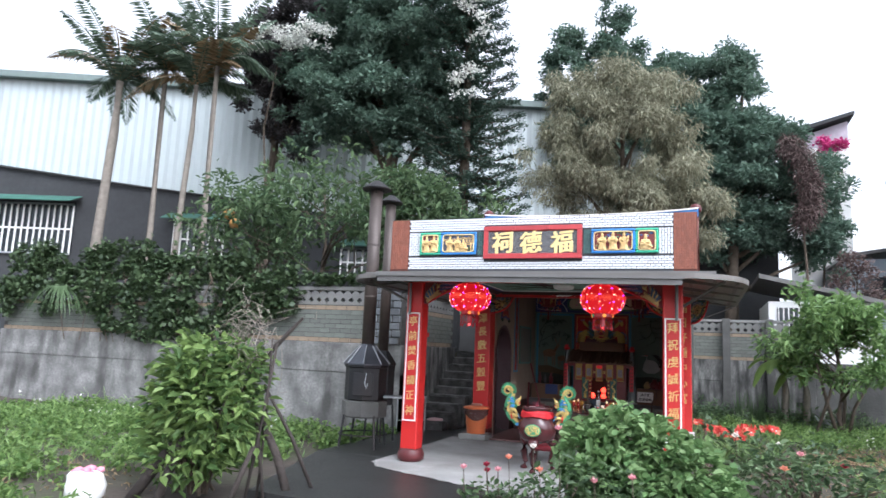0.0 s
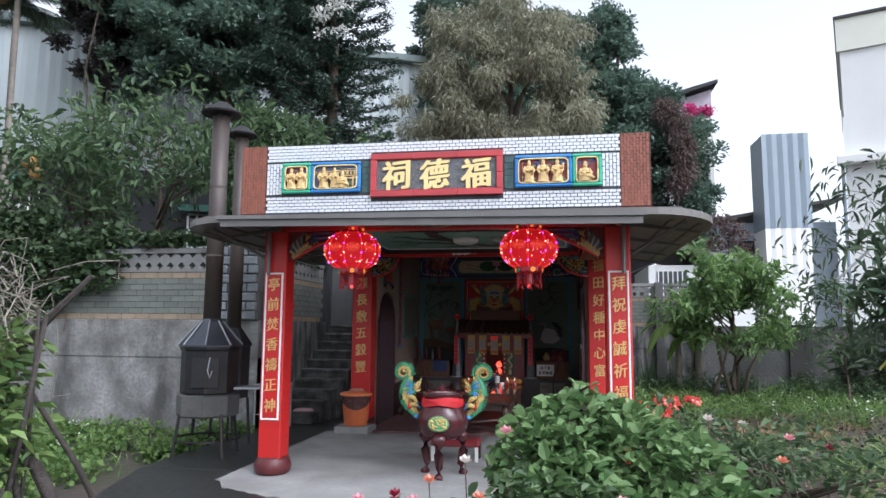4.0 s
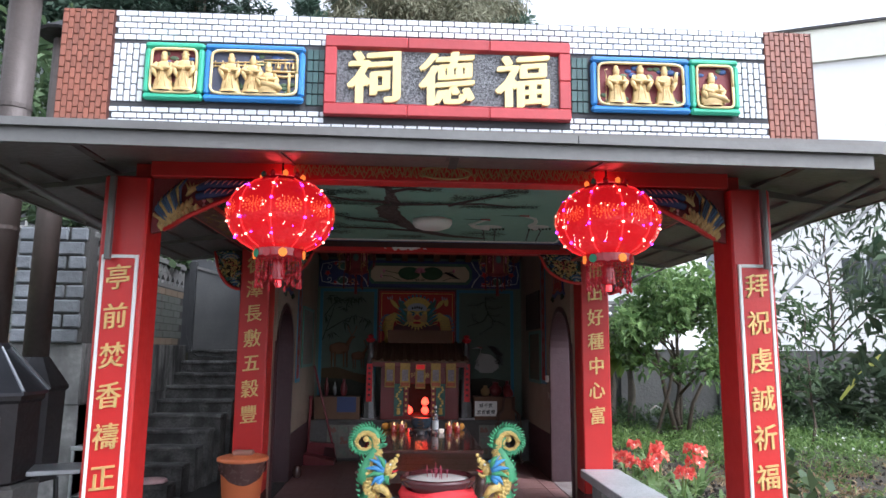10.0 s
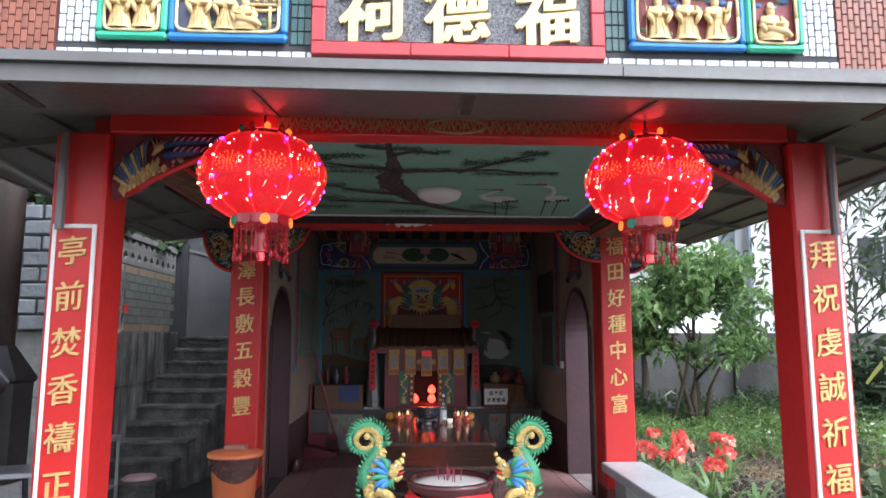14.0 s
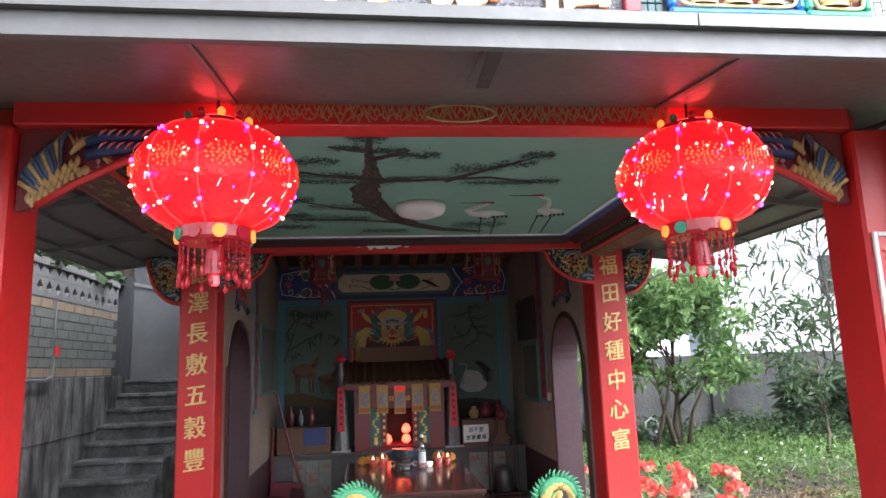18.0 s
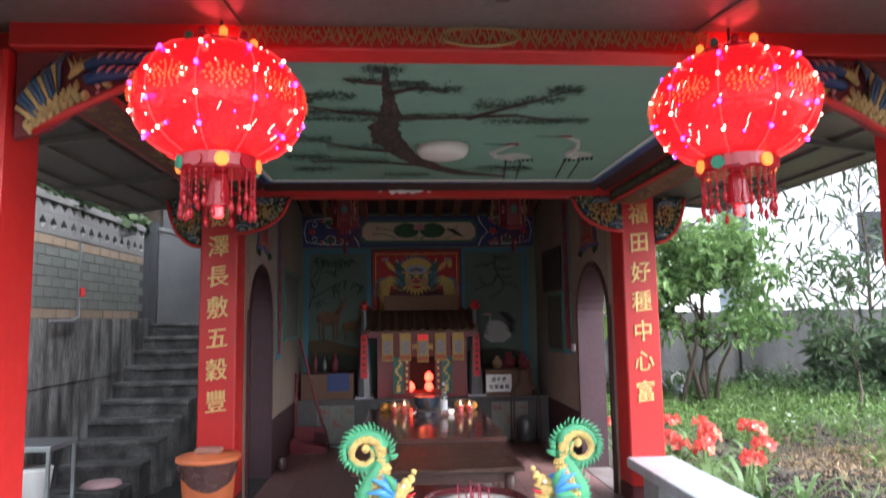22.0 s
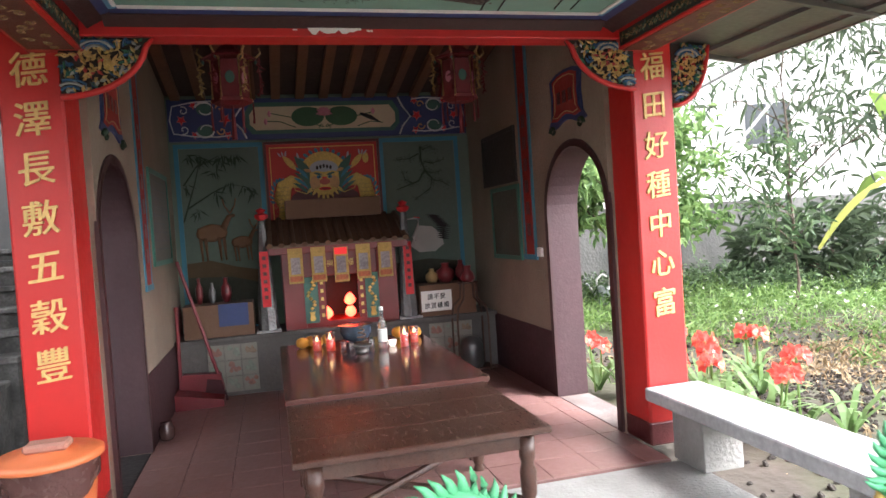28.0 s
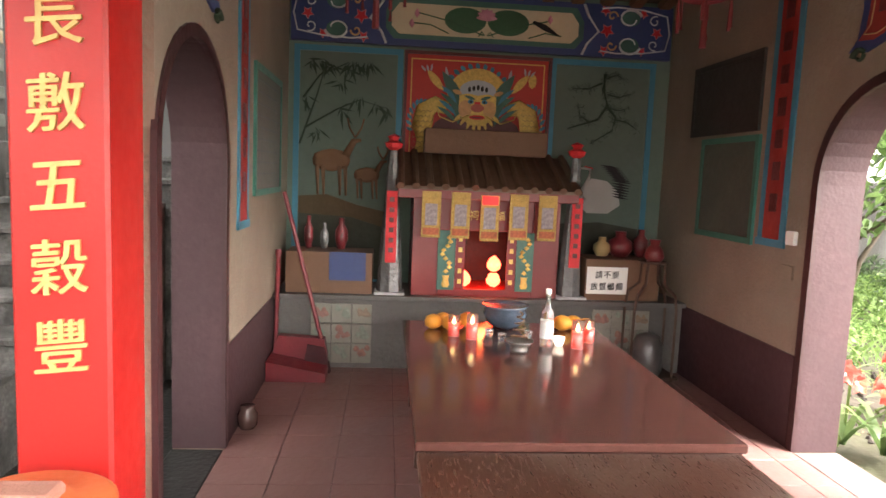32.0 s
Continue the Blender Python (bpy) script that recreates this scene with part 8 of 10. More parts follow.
painted("tongue", disc(0, -0.126, 0.045, 0.005), -0.0555, DDARK)
painted("seal", disc(0.45, 0.19, 0.035, 0.06, 8), -0.0265, DGOLD)
# lotus board
lt = thing("lotus_board", "painted board with lotus in a cream cartouche and navy scroll ends", "painted board", -1.955, YB, 2.715)
part("board", box(-1.55, -0.05, -0.2, 1.55, -0.001, 0.22), NAVY, lt)
cart = [(0.70 * 1.0, -0.11), (0.76, -0.05), (0.76, 0.05), (0.70, 0.13), (-0.70, 0.13), (-0.76, 0.05), (-0.76, -0.05), (-0.70, -0.11)]
part("cartouche_rim", slab([(a * 1.06, b * 1.35) for a, b in cart], -0.056, -0.051), DGREEN, lt)
part("cartouche", slab(cart, -0.062, -0.057), mat("faded_cream_paint", (0.58, 0.48, 0.33), 0.8, vary=0.12), lt)
LOTG = mat("lotus_leaf_green", (0.035, 0.11, 0.05), 0.7, vary=0.25)
for x in (-0.17, 0.18):
    part("lotus_leaf", lathe([(0.17, 0), (0.13, 0.004), (0.01, 0.005)], 18, sx=1.0, sy=0.6), LOTG, lt).matrix_basis = pose(x, -0.063, 0.02, 90)
bm = bmesh.new()
for k in range(7):
    a = math.pi * k / 6
    tube([(0, -0.07, 0.03), (0.05 * math.cos(a), -0.075, 0.05 + 0.05 * math.sin(a)), (0.085 * math.cos(a), -0.07, 0.045 + 0.075 * math.sin(a))], [0.008, 0.022, 0.003], 6, bm)
part("lotus_flower", bm, PINKLOTUS, lt, "pink lotus flower", True)
bm = bmesh.new()
for x0, x1, z1 in ((-0.02, -0.55, 0.06), (0.02, 0.5, 0.05), (-0.01, -0.06, -0.1), (0.01, 0.06, -0.1), (-0.3, -0.6, -0.02), (0.35, 0.62, -0.06)):
    tube([(x0, -0.066, -0.09), ((x0 + x1) / 2, -0.066, -0.02 + z1 * 0.4), (x1, -0.066, z1)], 0.005, 4, bm)
part("lotus_stem", bm, LOTG, lt)
for x, z in ((-0.56, 0.05), (-0.6, -0.03), (0.52, 0.06)):
    part("lotus_bud", lathe([(0.002, -0.03), (0.022, 0), (0.012, 0.025), (0.002, 0.04)], 8, at=(x, -0.068, z), sy=0.5), PINKLOTUS, lt, smooth=True)
part("dark_bird", tube([(0.38, -0.07, 0.04), (0.48, -0.07, 0.0), (0.6, -0.07, -0.06)], [0.012, 0.025, 0.004], 6), BLACK, lt, smooth=True)
for s in (-1, 1):
    SCW = mat("scroll_white", (0.60, 0.62, 0.62), 0.75, vary=0.1)
    part("border_scroll", tube([(s * 0.80, -0.055, -0.19), (s * 0.84, -0.056, -0.10), (s * 0.93, -0.056, 0.0), (s * 0.84, -0.056, 0.12), (s * 0.80, -0.055, 0.21)], 0.011, 6), SCW, lt, "white border line", True)
    for up in (-1, 1):
        cz = 0.01 + up * 0.105
        part("leaf_field", slab([(s * (1.19 + 0.085 * math.cos(a)), cz + 0.06 * math.sin(a)) for a in [0.419 * k for k in range(15)]], -0.0535, -0.0505), DGREEN, lt)
        part("scroll_curl", tube([(s * (1.19 + (0.10 - 0.0035 * k) * math.cos(0.3 + 0.42 * k)), -0.056, cz + up * (0.078 - 0.0025 * k) * math.sin(0.3 + 0.42 * k)) for k in range(15)], [0.012 - 0.0005 * k for k in range(15)], 6), SCW, lt, "white scroll", True)
        part("scroll_curl", tube([(s * (1.40 + (0.05 - 0.003 * k) * math.cos(1.2 + 0.5 * k)), -0.056, cz * 0.9 + up * (0.045 - 0.0025 * k) * math.sin(1.2 + 0.5 * k)) for k in range(13)], 0.006, 5), SCW, lt, "white scroll", True)
        part("scroll_curl", tube([(s * (1.04 + (0.045 - 0.003 * k) * math.cos(0.5 * k)), -0.056, cz * 1.1 + up * (0.045 - 0.003 * k) * math.sin(0.5 * k)) for k in range(13)], 0.008, 5), DORANGE, lt, "orange scroll", True)
        part("border_scroll", tube([(s * 0.95, -0.055, cz * 1.6), (s * 1.08, -0.056, cz * 1.75), (s * 1.3, -0.056, cz * 1.65), (s * 1.5, -0.055, cz * 1.3), (s * 1.53, -0.055, 0.01)], 0.007, 5), SCW, lt, "white border line", True)
    for cx, cz, r in ((1.0, 0.01, 0.06), (1.42, 0.01, 0.05), (0.98, 0.17, 0.045), (0.98, -0.15, 0.045), (1.3, 0.16, 0.04), (1.3, -0.14, 0.04)):
        pts = [(s * (cx + r * q * math.cos(a)), cz + r * q * math.sin(a)) for a, q in [(0.628 * k + 0.3, 1.0 if k % 2 else 0.5) for k in range(10)]]
        part("red_flower", slab(pts, -0.0555, -0.0515), CLOTH, lt, "red painted flower")
        part("flower_edge", tube([(a, -0.0565, b) for a, b in pts] + [(pts[0][0], -0.0565, pts[0][1])], 0.0035, 4), TAILPINK, lt)

# ---- altar ----
plinth = thing("altar_plinth", "grey cement altar plinth faced with small picture tiles", "plinth", kind="structure")
DARKCEM = mat("dark_cement", (0.105, 0.10, 0.095), 0.8, vary=0.25, bump=0.3, stain=0.3)
part("plinth_body", box(-3.515, 15.12, 0.012, -0.385, 15.72, 0.55), DARKCEM, plinth)
part("plinth_top", box(-3.52, 15.06, 0.55, -0.38, 15.722, 0.585, 0.004), DARKCEM, plinth)
PICT = mat("picture_tile", (0.20, 0.19, 0.16), 0.3, vary=0.15, size=14, stain=0.5, stain_col=(0.20, 0.20, 0.17), stain_size=9)
PRINTA = mat("print_brown", (0.22, 0.15, 0.10), 0.4, vary=0.5, size=40)
PRINTB = mat("print_grey_green", (0.20, 0.235, 0.19), 0.4, vary=0.5, size=40)
PRINTC = mat("print_dull_red", (0.26, 0.12, 0.09), 0.4, vary=0.5, size=40)
for x0 in (-3.245, -1.1):
    for r in range(3):
        for c in range(3):
            tl = part("picture_tile", box(x0 + c * 0.152, 15.108, 0.06 + r * 0.152, x0 + c * 0.152 + 0.148, 15.119, 0.06 + r * 0.152 + 0.148, 0.003), PICT, plinth, "cream picture tile")
            rg = random.Random(r * 7 + c)
            bm = bmesh.new()
            for k in range(7):
                bx, bz = x0 + c * 0.152 + rg.uniform(0.03, 0.12), 0.06 + r * 0.152 + rg.uniform(0.03, 0.1)
                lathe([(0.003, 0), (0.014, 0.015), (0.008, 0.035), (0.002, 0.045)], 6, bm, (bx, 15.107, bz), 1.2 + rg.random(), 0.12)
            part("printed_motif", bm, (PRINTA, PRINTB, PRINTC, PRINTB)[(r + c) % 4], tl)
altar = thing("altar_shrine", "red altar cabinet with a brown tiled roof and gold charms", "altar", -1.95, 15.2, 0.585)
ALTRED = mat("altar_red_lacquer", (0.17, 0.012, 0.013), 0.35, vary=0.15, size=5, bump=0.08)
part("side_post", box(-0.56, -0.06, 0, -0.36, 0.45, 0.80, 0.004), ALTRED, altar)
part("side_post", box(0.36, -0.06, 0, 0.56, 0.45, 0.80, 0.004), ALTRED, altar)
part("sill", box(-0.359, -0.06, 0, 0.359, 0.44, 0.06, 0.004), ALTRED, altar)
part("head", box(-0.359, -0.05, 0.50, 0.359, 0.44, 0.80, 0.004), ALTRED, altar)
# back of the niche in flat black, unlike the red lacquer round it
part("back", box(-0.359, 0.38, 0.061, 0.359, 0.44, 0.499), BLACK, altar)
part("eave_board", box(-0.68, -0.12, 0.735, 0.68, -0.062, 0.81, 0.006), ALTRED, altar)
part("roof_deck", slab([(-0.13, 0.80), (0.42, 1.06), (0.42, 1.085), (-0.13, 0.825)], -0.70, 0.70, axis="x"), mat("altar_roof_brown", (0.11, 0.058, 0.034), 0.6, vary=0.3), altar)
for i in range(13):
    x = -0.66 + 0.11 * i
    part("roof_roll", rod((x, -0.14, 0.825), (x, 0.42, 1.09), 0.028, seg=8), mat("altar_roof_brown", (0.1, 0.05, 0.03)), altar)
part("card_box", box(-0.48, 0.18, 1.08, 0.48, 0.40, 1.27, 0.004), CARD, altar, "plain brown card")
for s in (-1, 1):
    gp = part("green_panel", box(s * 0.30 - 0.065, -0.072, 0.05, s * 0.30 + 0.065, -0.061, 0.50), DGREEN, altar, "dark green panel with gilt vase")
    bm = bmesh.new()
    lathe([(0.02, 0), (0.03, 0.02), (0.02, 0.06), (0.028, 0.09)], 8, bm, (s * 0.30, -0.074, 0.07), 1, 0.3)
    for k in range(9):
        a = k * 1.1
        lathe([(0.002, -0.015), (0.022, 0), (0.002, 0.02)], 6, bm, (s * 0.30 + 0.03 * math.sin(a), -0.074, 0.19 + 0.032 * k), 1, 0.3)
    tagged(part("gilt_vase", bm, DGOLD, gp, "gilt vase of flowers"), kind="stuff")
    ip = part("inner_strip", box(s * 0.195 - 0.035, -0.07, 0.062, s * 0.195 + 0.035, -0.061, 0.50), ALTRED, altar)
    for k in range(5):
        part("writing_bar", box(s * 0.195 - 0.014, -0.074, 0.42 - k * 0.08, s * 0.195 + 0.014, -0.0705, 0.455 - k * 0.08), DGOLD, ip)
    glyph("character", "祠" if s < 0 else "福", 0.075, 0.003, DGOLD, pose(s * 0.1, -0.055, 0.62), altar)
CHARM = mat("gold_charm_foil", (0.45, 0.27, 0.07), 0.35, metal=0.4, vary=0.4, size=60, bump=0.5, bsize=90)
for i in range(5):
    x = -0.43 + 0.218 * i
    z = 0.62 if i != 2 else 0.605
    c = thing("paper_charm", "gold foil paper charm hanging from the altar eave", "paper charm", -1.95 + x, 15.07, 0.585 + z, group="paper charms on the altar")
    part("foil", box(-0.07, -0.004, -0.17, 0.07, 0.0, 0.17), CHARM, c)
    part("picture", box(-0.045, -0.007, -0.08, 0.045, -0.0045, 0.08), mat("charm_print", (0.30, 0.25, 0.27), 0.6, vary=0.5, size=50), c)
    part("red_top", box(-0.06, -0.0075, 0.10, 0.06, -0.0045, 0.155), CHARM, c)
    part("red_ground", box(-0.06, -0.0065, -0.15, 0.06, -0.0045, -0.1), mat("charm_red", (0.45, 0.1, 0.03), 0.5, vary=0.5, size=50), c)
    if i == 2:
        part("lit_paper", box(-0.06, -0.009, 0.1, 0.06, -0.0078, 0.165), mat("lit_red_paper", (0.6, 0.02, 0.02), 0.5, emit=(1, 0.02, 0.02), power=0.12), c)
FLAME = mat("red_bulb_glass", (0.9, 0.2, 0.05), 0.3, vary=0, bump=0, emit=(1.0, 0.04, 0.02), power=2.6)
for x, z in ((-1.87, 0.83), (-1.87, 0.71), (-2.1, 0.71)):
    lb2 = thing("altar_bulb", "glowing red-orange flame bulb on the altar", "bulb", x, 15.22, z, group="altar bulbs")
    part("bulb", lathe([(0.02, -0.055), (0.05, -0.03), (0.055, 0.0), (0.035, 0.04), (0.004, 0.065)], 16), FLAME, lb2, smooth=True)
    part("socket", lathe([(0.02, -0.085), (0.022, -0.055)], 10), BLACK, lb2)
al = bpy.data.lights.new("bulb_glow", "POINT")
al.energy, al.color, al.shadow_soft_size = 0.6, (1.0, 0.12, 0.04), 0.05
g = new("bulb_glow", al)
g.location = (-1.95, 15.12, 0.82)
FILM = mat("clear_film", (0.13, 0.135, 0.135), 0.12, vary=0.2, size=20, bump=0.8, bsize=25, spec=0.8)
for x in (-2.67, -1.275):
    pg = thing("wrapped_pagoda", "red paper pagoda offering wrapped in clear film", "offering", x, 15.2, 0.585, group="wrapped paper pagodas")
    part("base", box(-0.115, -0.1, 0, 0.115, 0.1, 0.02, 0.003), mat("striped_card", (0.45, 0.43, 0.45), 0.6, vary=0.4, size=30), pg)
    part("wrap", lathe([(0.10, 0.021), (0.085, 0.3), (0.05, 0.8), (0.035, 1.05), (0.03, 1.08)], 8), FILM, pg, "crinkled clear film")
    part("paper_column", box(-0.04, -0.108, 0.25, 0.04, -0.09, 0.78), CLOTH, pg)
    for k in range(6):
        part("writing_bar", box(-0.018, -0.112, 0.70 - k * 0.075, 0.018, -0.109, 0.735 - k * 0.075), DARKRED, pg)
    part("bow", lathe([(0.01, 1.07), (0.06, 1.10), (0.07, 1.13), (0.03, 1.15), (0.05, 1.18), (0.005, 1.2)], 7), CLOTH, pg, "red ribbon bow")
# boxes and things beside the altar
bx = thing("card_box", "flat tan card box with a dark blue cloth on it", "box", -3.12, 15.25, 0.585)
part("box", box(-0.32, -0.12, 0, 0.32, 0.2, 0.31, 0.004), CARD, bx)
part("blue_cloth", box(0.0, -0.126, 0.10, 0.27, -0.1205, 0.312), NAVY, bx, "dark blue cloth")
bx = thing("card_box", "flat tan card box holding odds and ends", "box", -0.88, 15.25, 0.585)
part("box", box(-0.29, -0.12, 0, 0.30, 0.2, 0.32, 0.004), CARD, bx)
sg = thing("notice_sheet", "white notice sheet with black characters", "notice", -1.0, 15.127, 0.74)
part("paper", box(-0.16, -0.003, -0.105, 0.16, 0.0, 0.105), WHITE, sg)
for row, txt in enumerate(("請不要", "放置蠟燭")):
    for k, ch in enumerate(txt):
        glyph("character", ch, 0.062, 0.001, BLACK, pose((k - (len(txt) - 1) / 2) * 0.066, -0.005, 0.045 - row * 0.09), sg, 0.0008)
DULLRED = mat("dull_red_glaze", (0.17, 0.025, 0.03), 0.3, vary=0.3, size=12)
for x, r, h, m in ((-0.83, 0.10, 0.2, DULLRED), (-0.98, 0.07, 0.15, OCHRE), (-0.66, 0.06, 0.22, DULLRED), (-3.3, 0.035, 0.25, DULLRED), (-3.18, 0.035, 0.2, FILM), (-3.05, 0.05, 0.24, DULLRED)):
    j = thing("altar_jar", "small jar standing on the box beside the altar", "jar", x, 15.36, 0.905 if x > -2 else 0.895, group="jars beside the altar")
    part("body", lathe([(r * 0.6, 0), (r, h * 0.3), (r * 0.95, h * 0.6), (r * 0.4, h * 0.8), (r * 0.45, h)], 14), m, j, smooth=True)

# ---- offerings on the stone table ----
ZT = 0.552
PEEL = mat("tangerine_peel", (0.70, 0.30, 0.04), 0.45, vary=0.15, size=8, bump=0.3, bsize=120)
for x, y, r in ((-2.40, 14.2, 0.055), (-2.29, 14.16, 0.06), (-2.18, 14.26, 0.058), (-1.58, 14.22, 0.06), (-1.50, 14.26, 0.055), (-1.44, 14.18, 0.055), (-2.33, 14.3, 0.05)):
    o = thing("tangerine", "ripe orange pomelo-shaped citrus fruit on the stone table", "fruit", x, y, ZT, group="citrus fruits on the table")
    part("peel", lathe([(r * 0.3, 0), (r * 0.9, r * 0.35), (r, r * 0.85), (r * 0.8, r * 1.35), (r * 0.3, r * 1.6), (0.003, r * 1.58)], 18), PEEL, o, smooth=True)
GLASS = mat("clear_glass", (0.9, 0.92, 0.92), 0.05, vary=0, bump=0, trans=0.9)
REDWAX = mat("red_votive_wax", (0.55, 0.02, 0.015), 0.35, vary=0.2, bump=0, emit=(1.0, 0.06, 0.02), power=0.06)
for x, y, h in ((-2.29, 14.02, 0.12), (-2.19, 13.95, 0.15), (-1.61, 13.78, 0.16), (-1.50, 13.93, 0.13)):
    v = thing("votive_candle", "red votive candle burning in a tall glass", "candle", x, y, ZT, group="votive candles on the table")
    part("glass", lathe([(0.032, 0), (0.034, 0.01), (0.034, h), (0.031, h)], 16), GLASS, v, "clear glass", True)
    part("wax", lathe([(0.029, 0.006), (0.029, h * 0.55), (0.01, h * 0.56)], 14), REDWAX, v, "red wax", True)
    part("flame", lathe([(0.002, h * 0.57), (0.009, h * 0.65), (0.006, h * 0.78), (0.001, h * 0.88)], 8), mat("candle_flame", (1, 0.8, 0.4), 0.5, vary=0, bump=0, emit=(1.0, 0.62, 0.25), power=0.9), v)
bt = thing("spirit_bottle", "clear glass spirit bottle with a white label", "bottle", -1.78, 13.82, ZT)
part("glass", lathe([(0.036, 0), (0.038, 0.01), (0.038, 0.19), (0.03, 0.215), (0.015, 0.245), (0.014, 0.30)], 20), GLASS, bt, "clear glass", True)
part("label", lathe([(0.0385, 0.05), (0.0385, 0.15)], 20), WHITE, bt, "white paper label")
part("cap", lathe([(0.016, 0.301), (0.017, 0.325), (0.015, 0.33)], 14), WHITE, bt)
cup = thing("offering_cup", "small lit white cup on the stone table", "cup", -1.70, 13.84, ZT)
part("cup", lathe([(0.02, 0), (0.03, 0.02), (0.034, 0.05), (0.03, 0.05)], 14), mat("lit_cup", (0.8, 0.75, 0.7), 0.4, emit=(1, 0.8, 0.65), power=0.3), cup, smooth=True)
bw = thing("burner_dish", "dark footed metal dish with a coil of incense", "burner", -1.965, 13.68, ZT)
part("dish", lathe([(0.045, 0), (0.05, 0.02), (0.04, 0.03), (0.075, 0.055), (0.08, 0.065), (0.07, 0.062)], 20), mat("pewter", (0.20, 0.19, 0.18), 0.4, metal=0.7, vary=0.3), bw, smooth=True)
part("incense_coil", tube([((0.05 - 0.0009 * i) * math.cos(i * 0.6), (0.05 - 0.0009 * i) * math.sin(i * 0.6), 0.07 + 0.0034 * i) for i in range(46)], 0.0045, 5), mat("incense_brown", (0.16, 0.09, 0.05), 0.8), bw)
pot = thing("altar_urn", "blue and grey porcelain incense pot on the table", "incense pot", -1.94, 14.27, ZT)
part("pot", lathe([(0.07, 0), (0.11, 0.03), (0.14, 0.09), (0.13, 0.13), (0.15, 0.15), (0.14, 0.145)], 24), mat("blue_porcelain", (0.07, 0.10, 0.14), 0.2, vary=0.5, size=14), pot, smooth=True)
for k, (x, y) in enumerate(((-2.08, 14.0), (-1.85, 13.98), (-2.02, 13.9))):
    c = thing("tea_cup", "small clear glass offering cup", "cup", x, y, ZT, group="offering cups")
    part("cup", lathe([(0.02, 0), (0.027, 0.05), (0.025, 0.05)], 12), GLASS, c, smooth=True)

# ---- things along the walls ----
dp = thing("dustpan", "red long-handled dustpan on the floor", "dustpan", -3.3, 15.0, 0.012)
PLRED = mat("red_plastic", (0.17, 0.012, 0.02), 0.4, vary=0.15)
part("pan", slab([(-0.21, 0.0), (0.2, 0.0), (0.2, 0.07), (-0.21, 0.15)], -0.26, 0.05), PLRED, dp)
part("hood", slab([(-0.2, 0.15), (0.2, 0.075), (0.17, 0.26), (-0.16, 0.28)], -0.02, 0.06), PLRED, dp)
part("handle", rod((-0.19, 0.03, 0.12), (-0.18, 0.06, 0.86), 0.017, seg=8), PLRED, dp)
part("handle_cap", rod((-0.18, 0.06, 0.86), (-0.179, 0.062, 0.9), 0.024, seg=10), PLRED, dp)
br = thing("broom", "red-handled broom leaning on the wall", "broom", -3.2, 15.0, 0.012)
part("handle", rod((0.06, 0, 0.2), (-0.24, 0.02, 1.32), 0.016, seg=8), PLRED, br)
part("head", slab([(-0.09, 0.0), (0.12, 0.0), (0.07, 0.2), (-0.05, 0.22)], -0.04, 0.04), mat("dark_bristle", (0.07, 0.02, 0.025), 0.9, vary=0.4), br)
jb = thing("glass_jar", "small brown glass jar on the floor by the doorway", "jar", -3.46, 13.9, 0.012)
part("jar", lathe([(0.035, 0), (0.055, 0.03), (0.058, 0.09), (0.04, 0.12), (0.042, 0.14)], 14), mat("brown_glass", (0.09, 0.05, 0.045), 0.1, vary=0.2), jb, smooth=True)
st = thing("iron_stand", "rusty bent-iron pot stand with a shelf", "stand", -0.7, 14.98, 0.012)
RUST = mat("rusty_iron_rod", (0.10, 0.06, 0.045), 0.6, metal=0.4, vary=0.3)
for a, b in ((-0.16, -0.1), (0.16, -0.1), (-0.16, 0.1), (0.16, 0.1)):
    part("leg", tube([(a, b, 0), (a, b, 0.55), (a * 0.9, b, 0.66), (a * 0.45, b * 0.6, 0.74), (a * 0.4, b * 0.6, 0.9)], 0.011, 6), RUST, st)
part("ring", tube([(0.1 * math.cos(i * 0.524), 0.08 * math.sin(i * 0.524), 0.9) for i in range(13)], 0.009, 5), RUST, st)
part("shelf", box(-0.2, -0.13, 0.03, 0.2, 0.13, 0.045), RUST, st)
gp = thing("red_pot", "small red glazed pot on the iron stand", "pot", -0.7, 14.98, 0.912)
part("pot", lathe([(0.05, 0), (0.075, 0.04), (0.06, 0.1), (0.03, 0.13), (0.045, 0.17)], 14), DULLRED, gp, smooth=True)
gc = thing("gas_canister", "dull grey steel canister on the floor shelf", "canister", -0.7, 14.98, 0.057)
part("body", lathe([(0.1, 0), (0.115, 0.03), (0.115, 0.22), (0.08, 0.29), (0.03, 0.31)], 18), mat("dull_steel", (0.15, 0.15, 0.15), 0.45, metal=0.6, vary=0.3), gc, smooth=True)


def wall_board(x, y0, y1, z0, z1, s, face, rim, label, lines=0):
    t = thing("notice_board", label, "board", x, (y0 + y1) / 2, (z0 + z1) / 2)
    w, h = (y1 - y0) / 2, (z1 - z0) / 2
    a, b = sorted((0, s * 0.012))
    part("panel", box(a, -w + 0.04, -h + 0.04, b, w - 0.04, h - 0.04), face, t)
    a, b = sorted((0, s * 0.02))
    for q in (box(a, -w, -h, b, w, -h + 0.04), box(a, -w, h - 0.04, b, w, h), box(a, -w, -h + 0.04, b, -w + 0.04, h - 0.04), box(a, w - 0.04, -h + 0.04, b, w, h - 0.04)):
        part("frame_bar", q, rim, t)
    for k in range(lines):
        zz = h - 0.1 - k * (2 * h - 0.16) / lines
        a, b = sorted((s * 0.0125, s * 0.015))
        part("writing_bar", box(a, -w + 0.08, zz, b, w - 0.1 - 0.05 * (k % 3), zz + 0.012), mat("faint_ink", (0.14, 0.15, 0.15), 0.8), t)


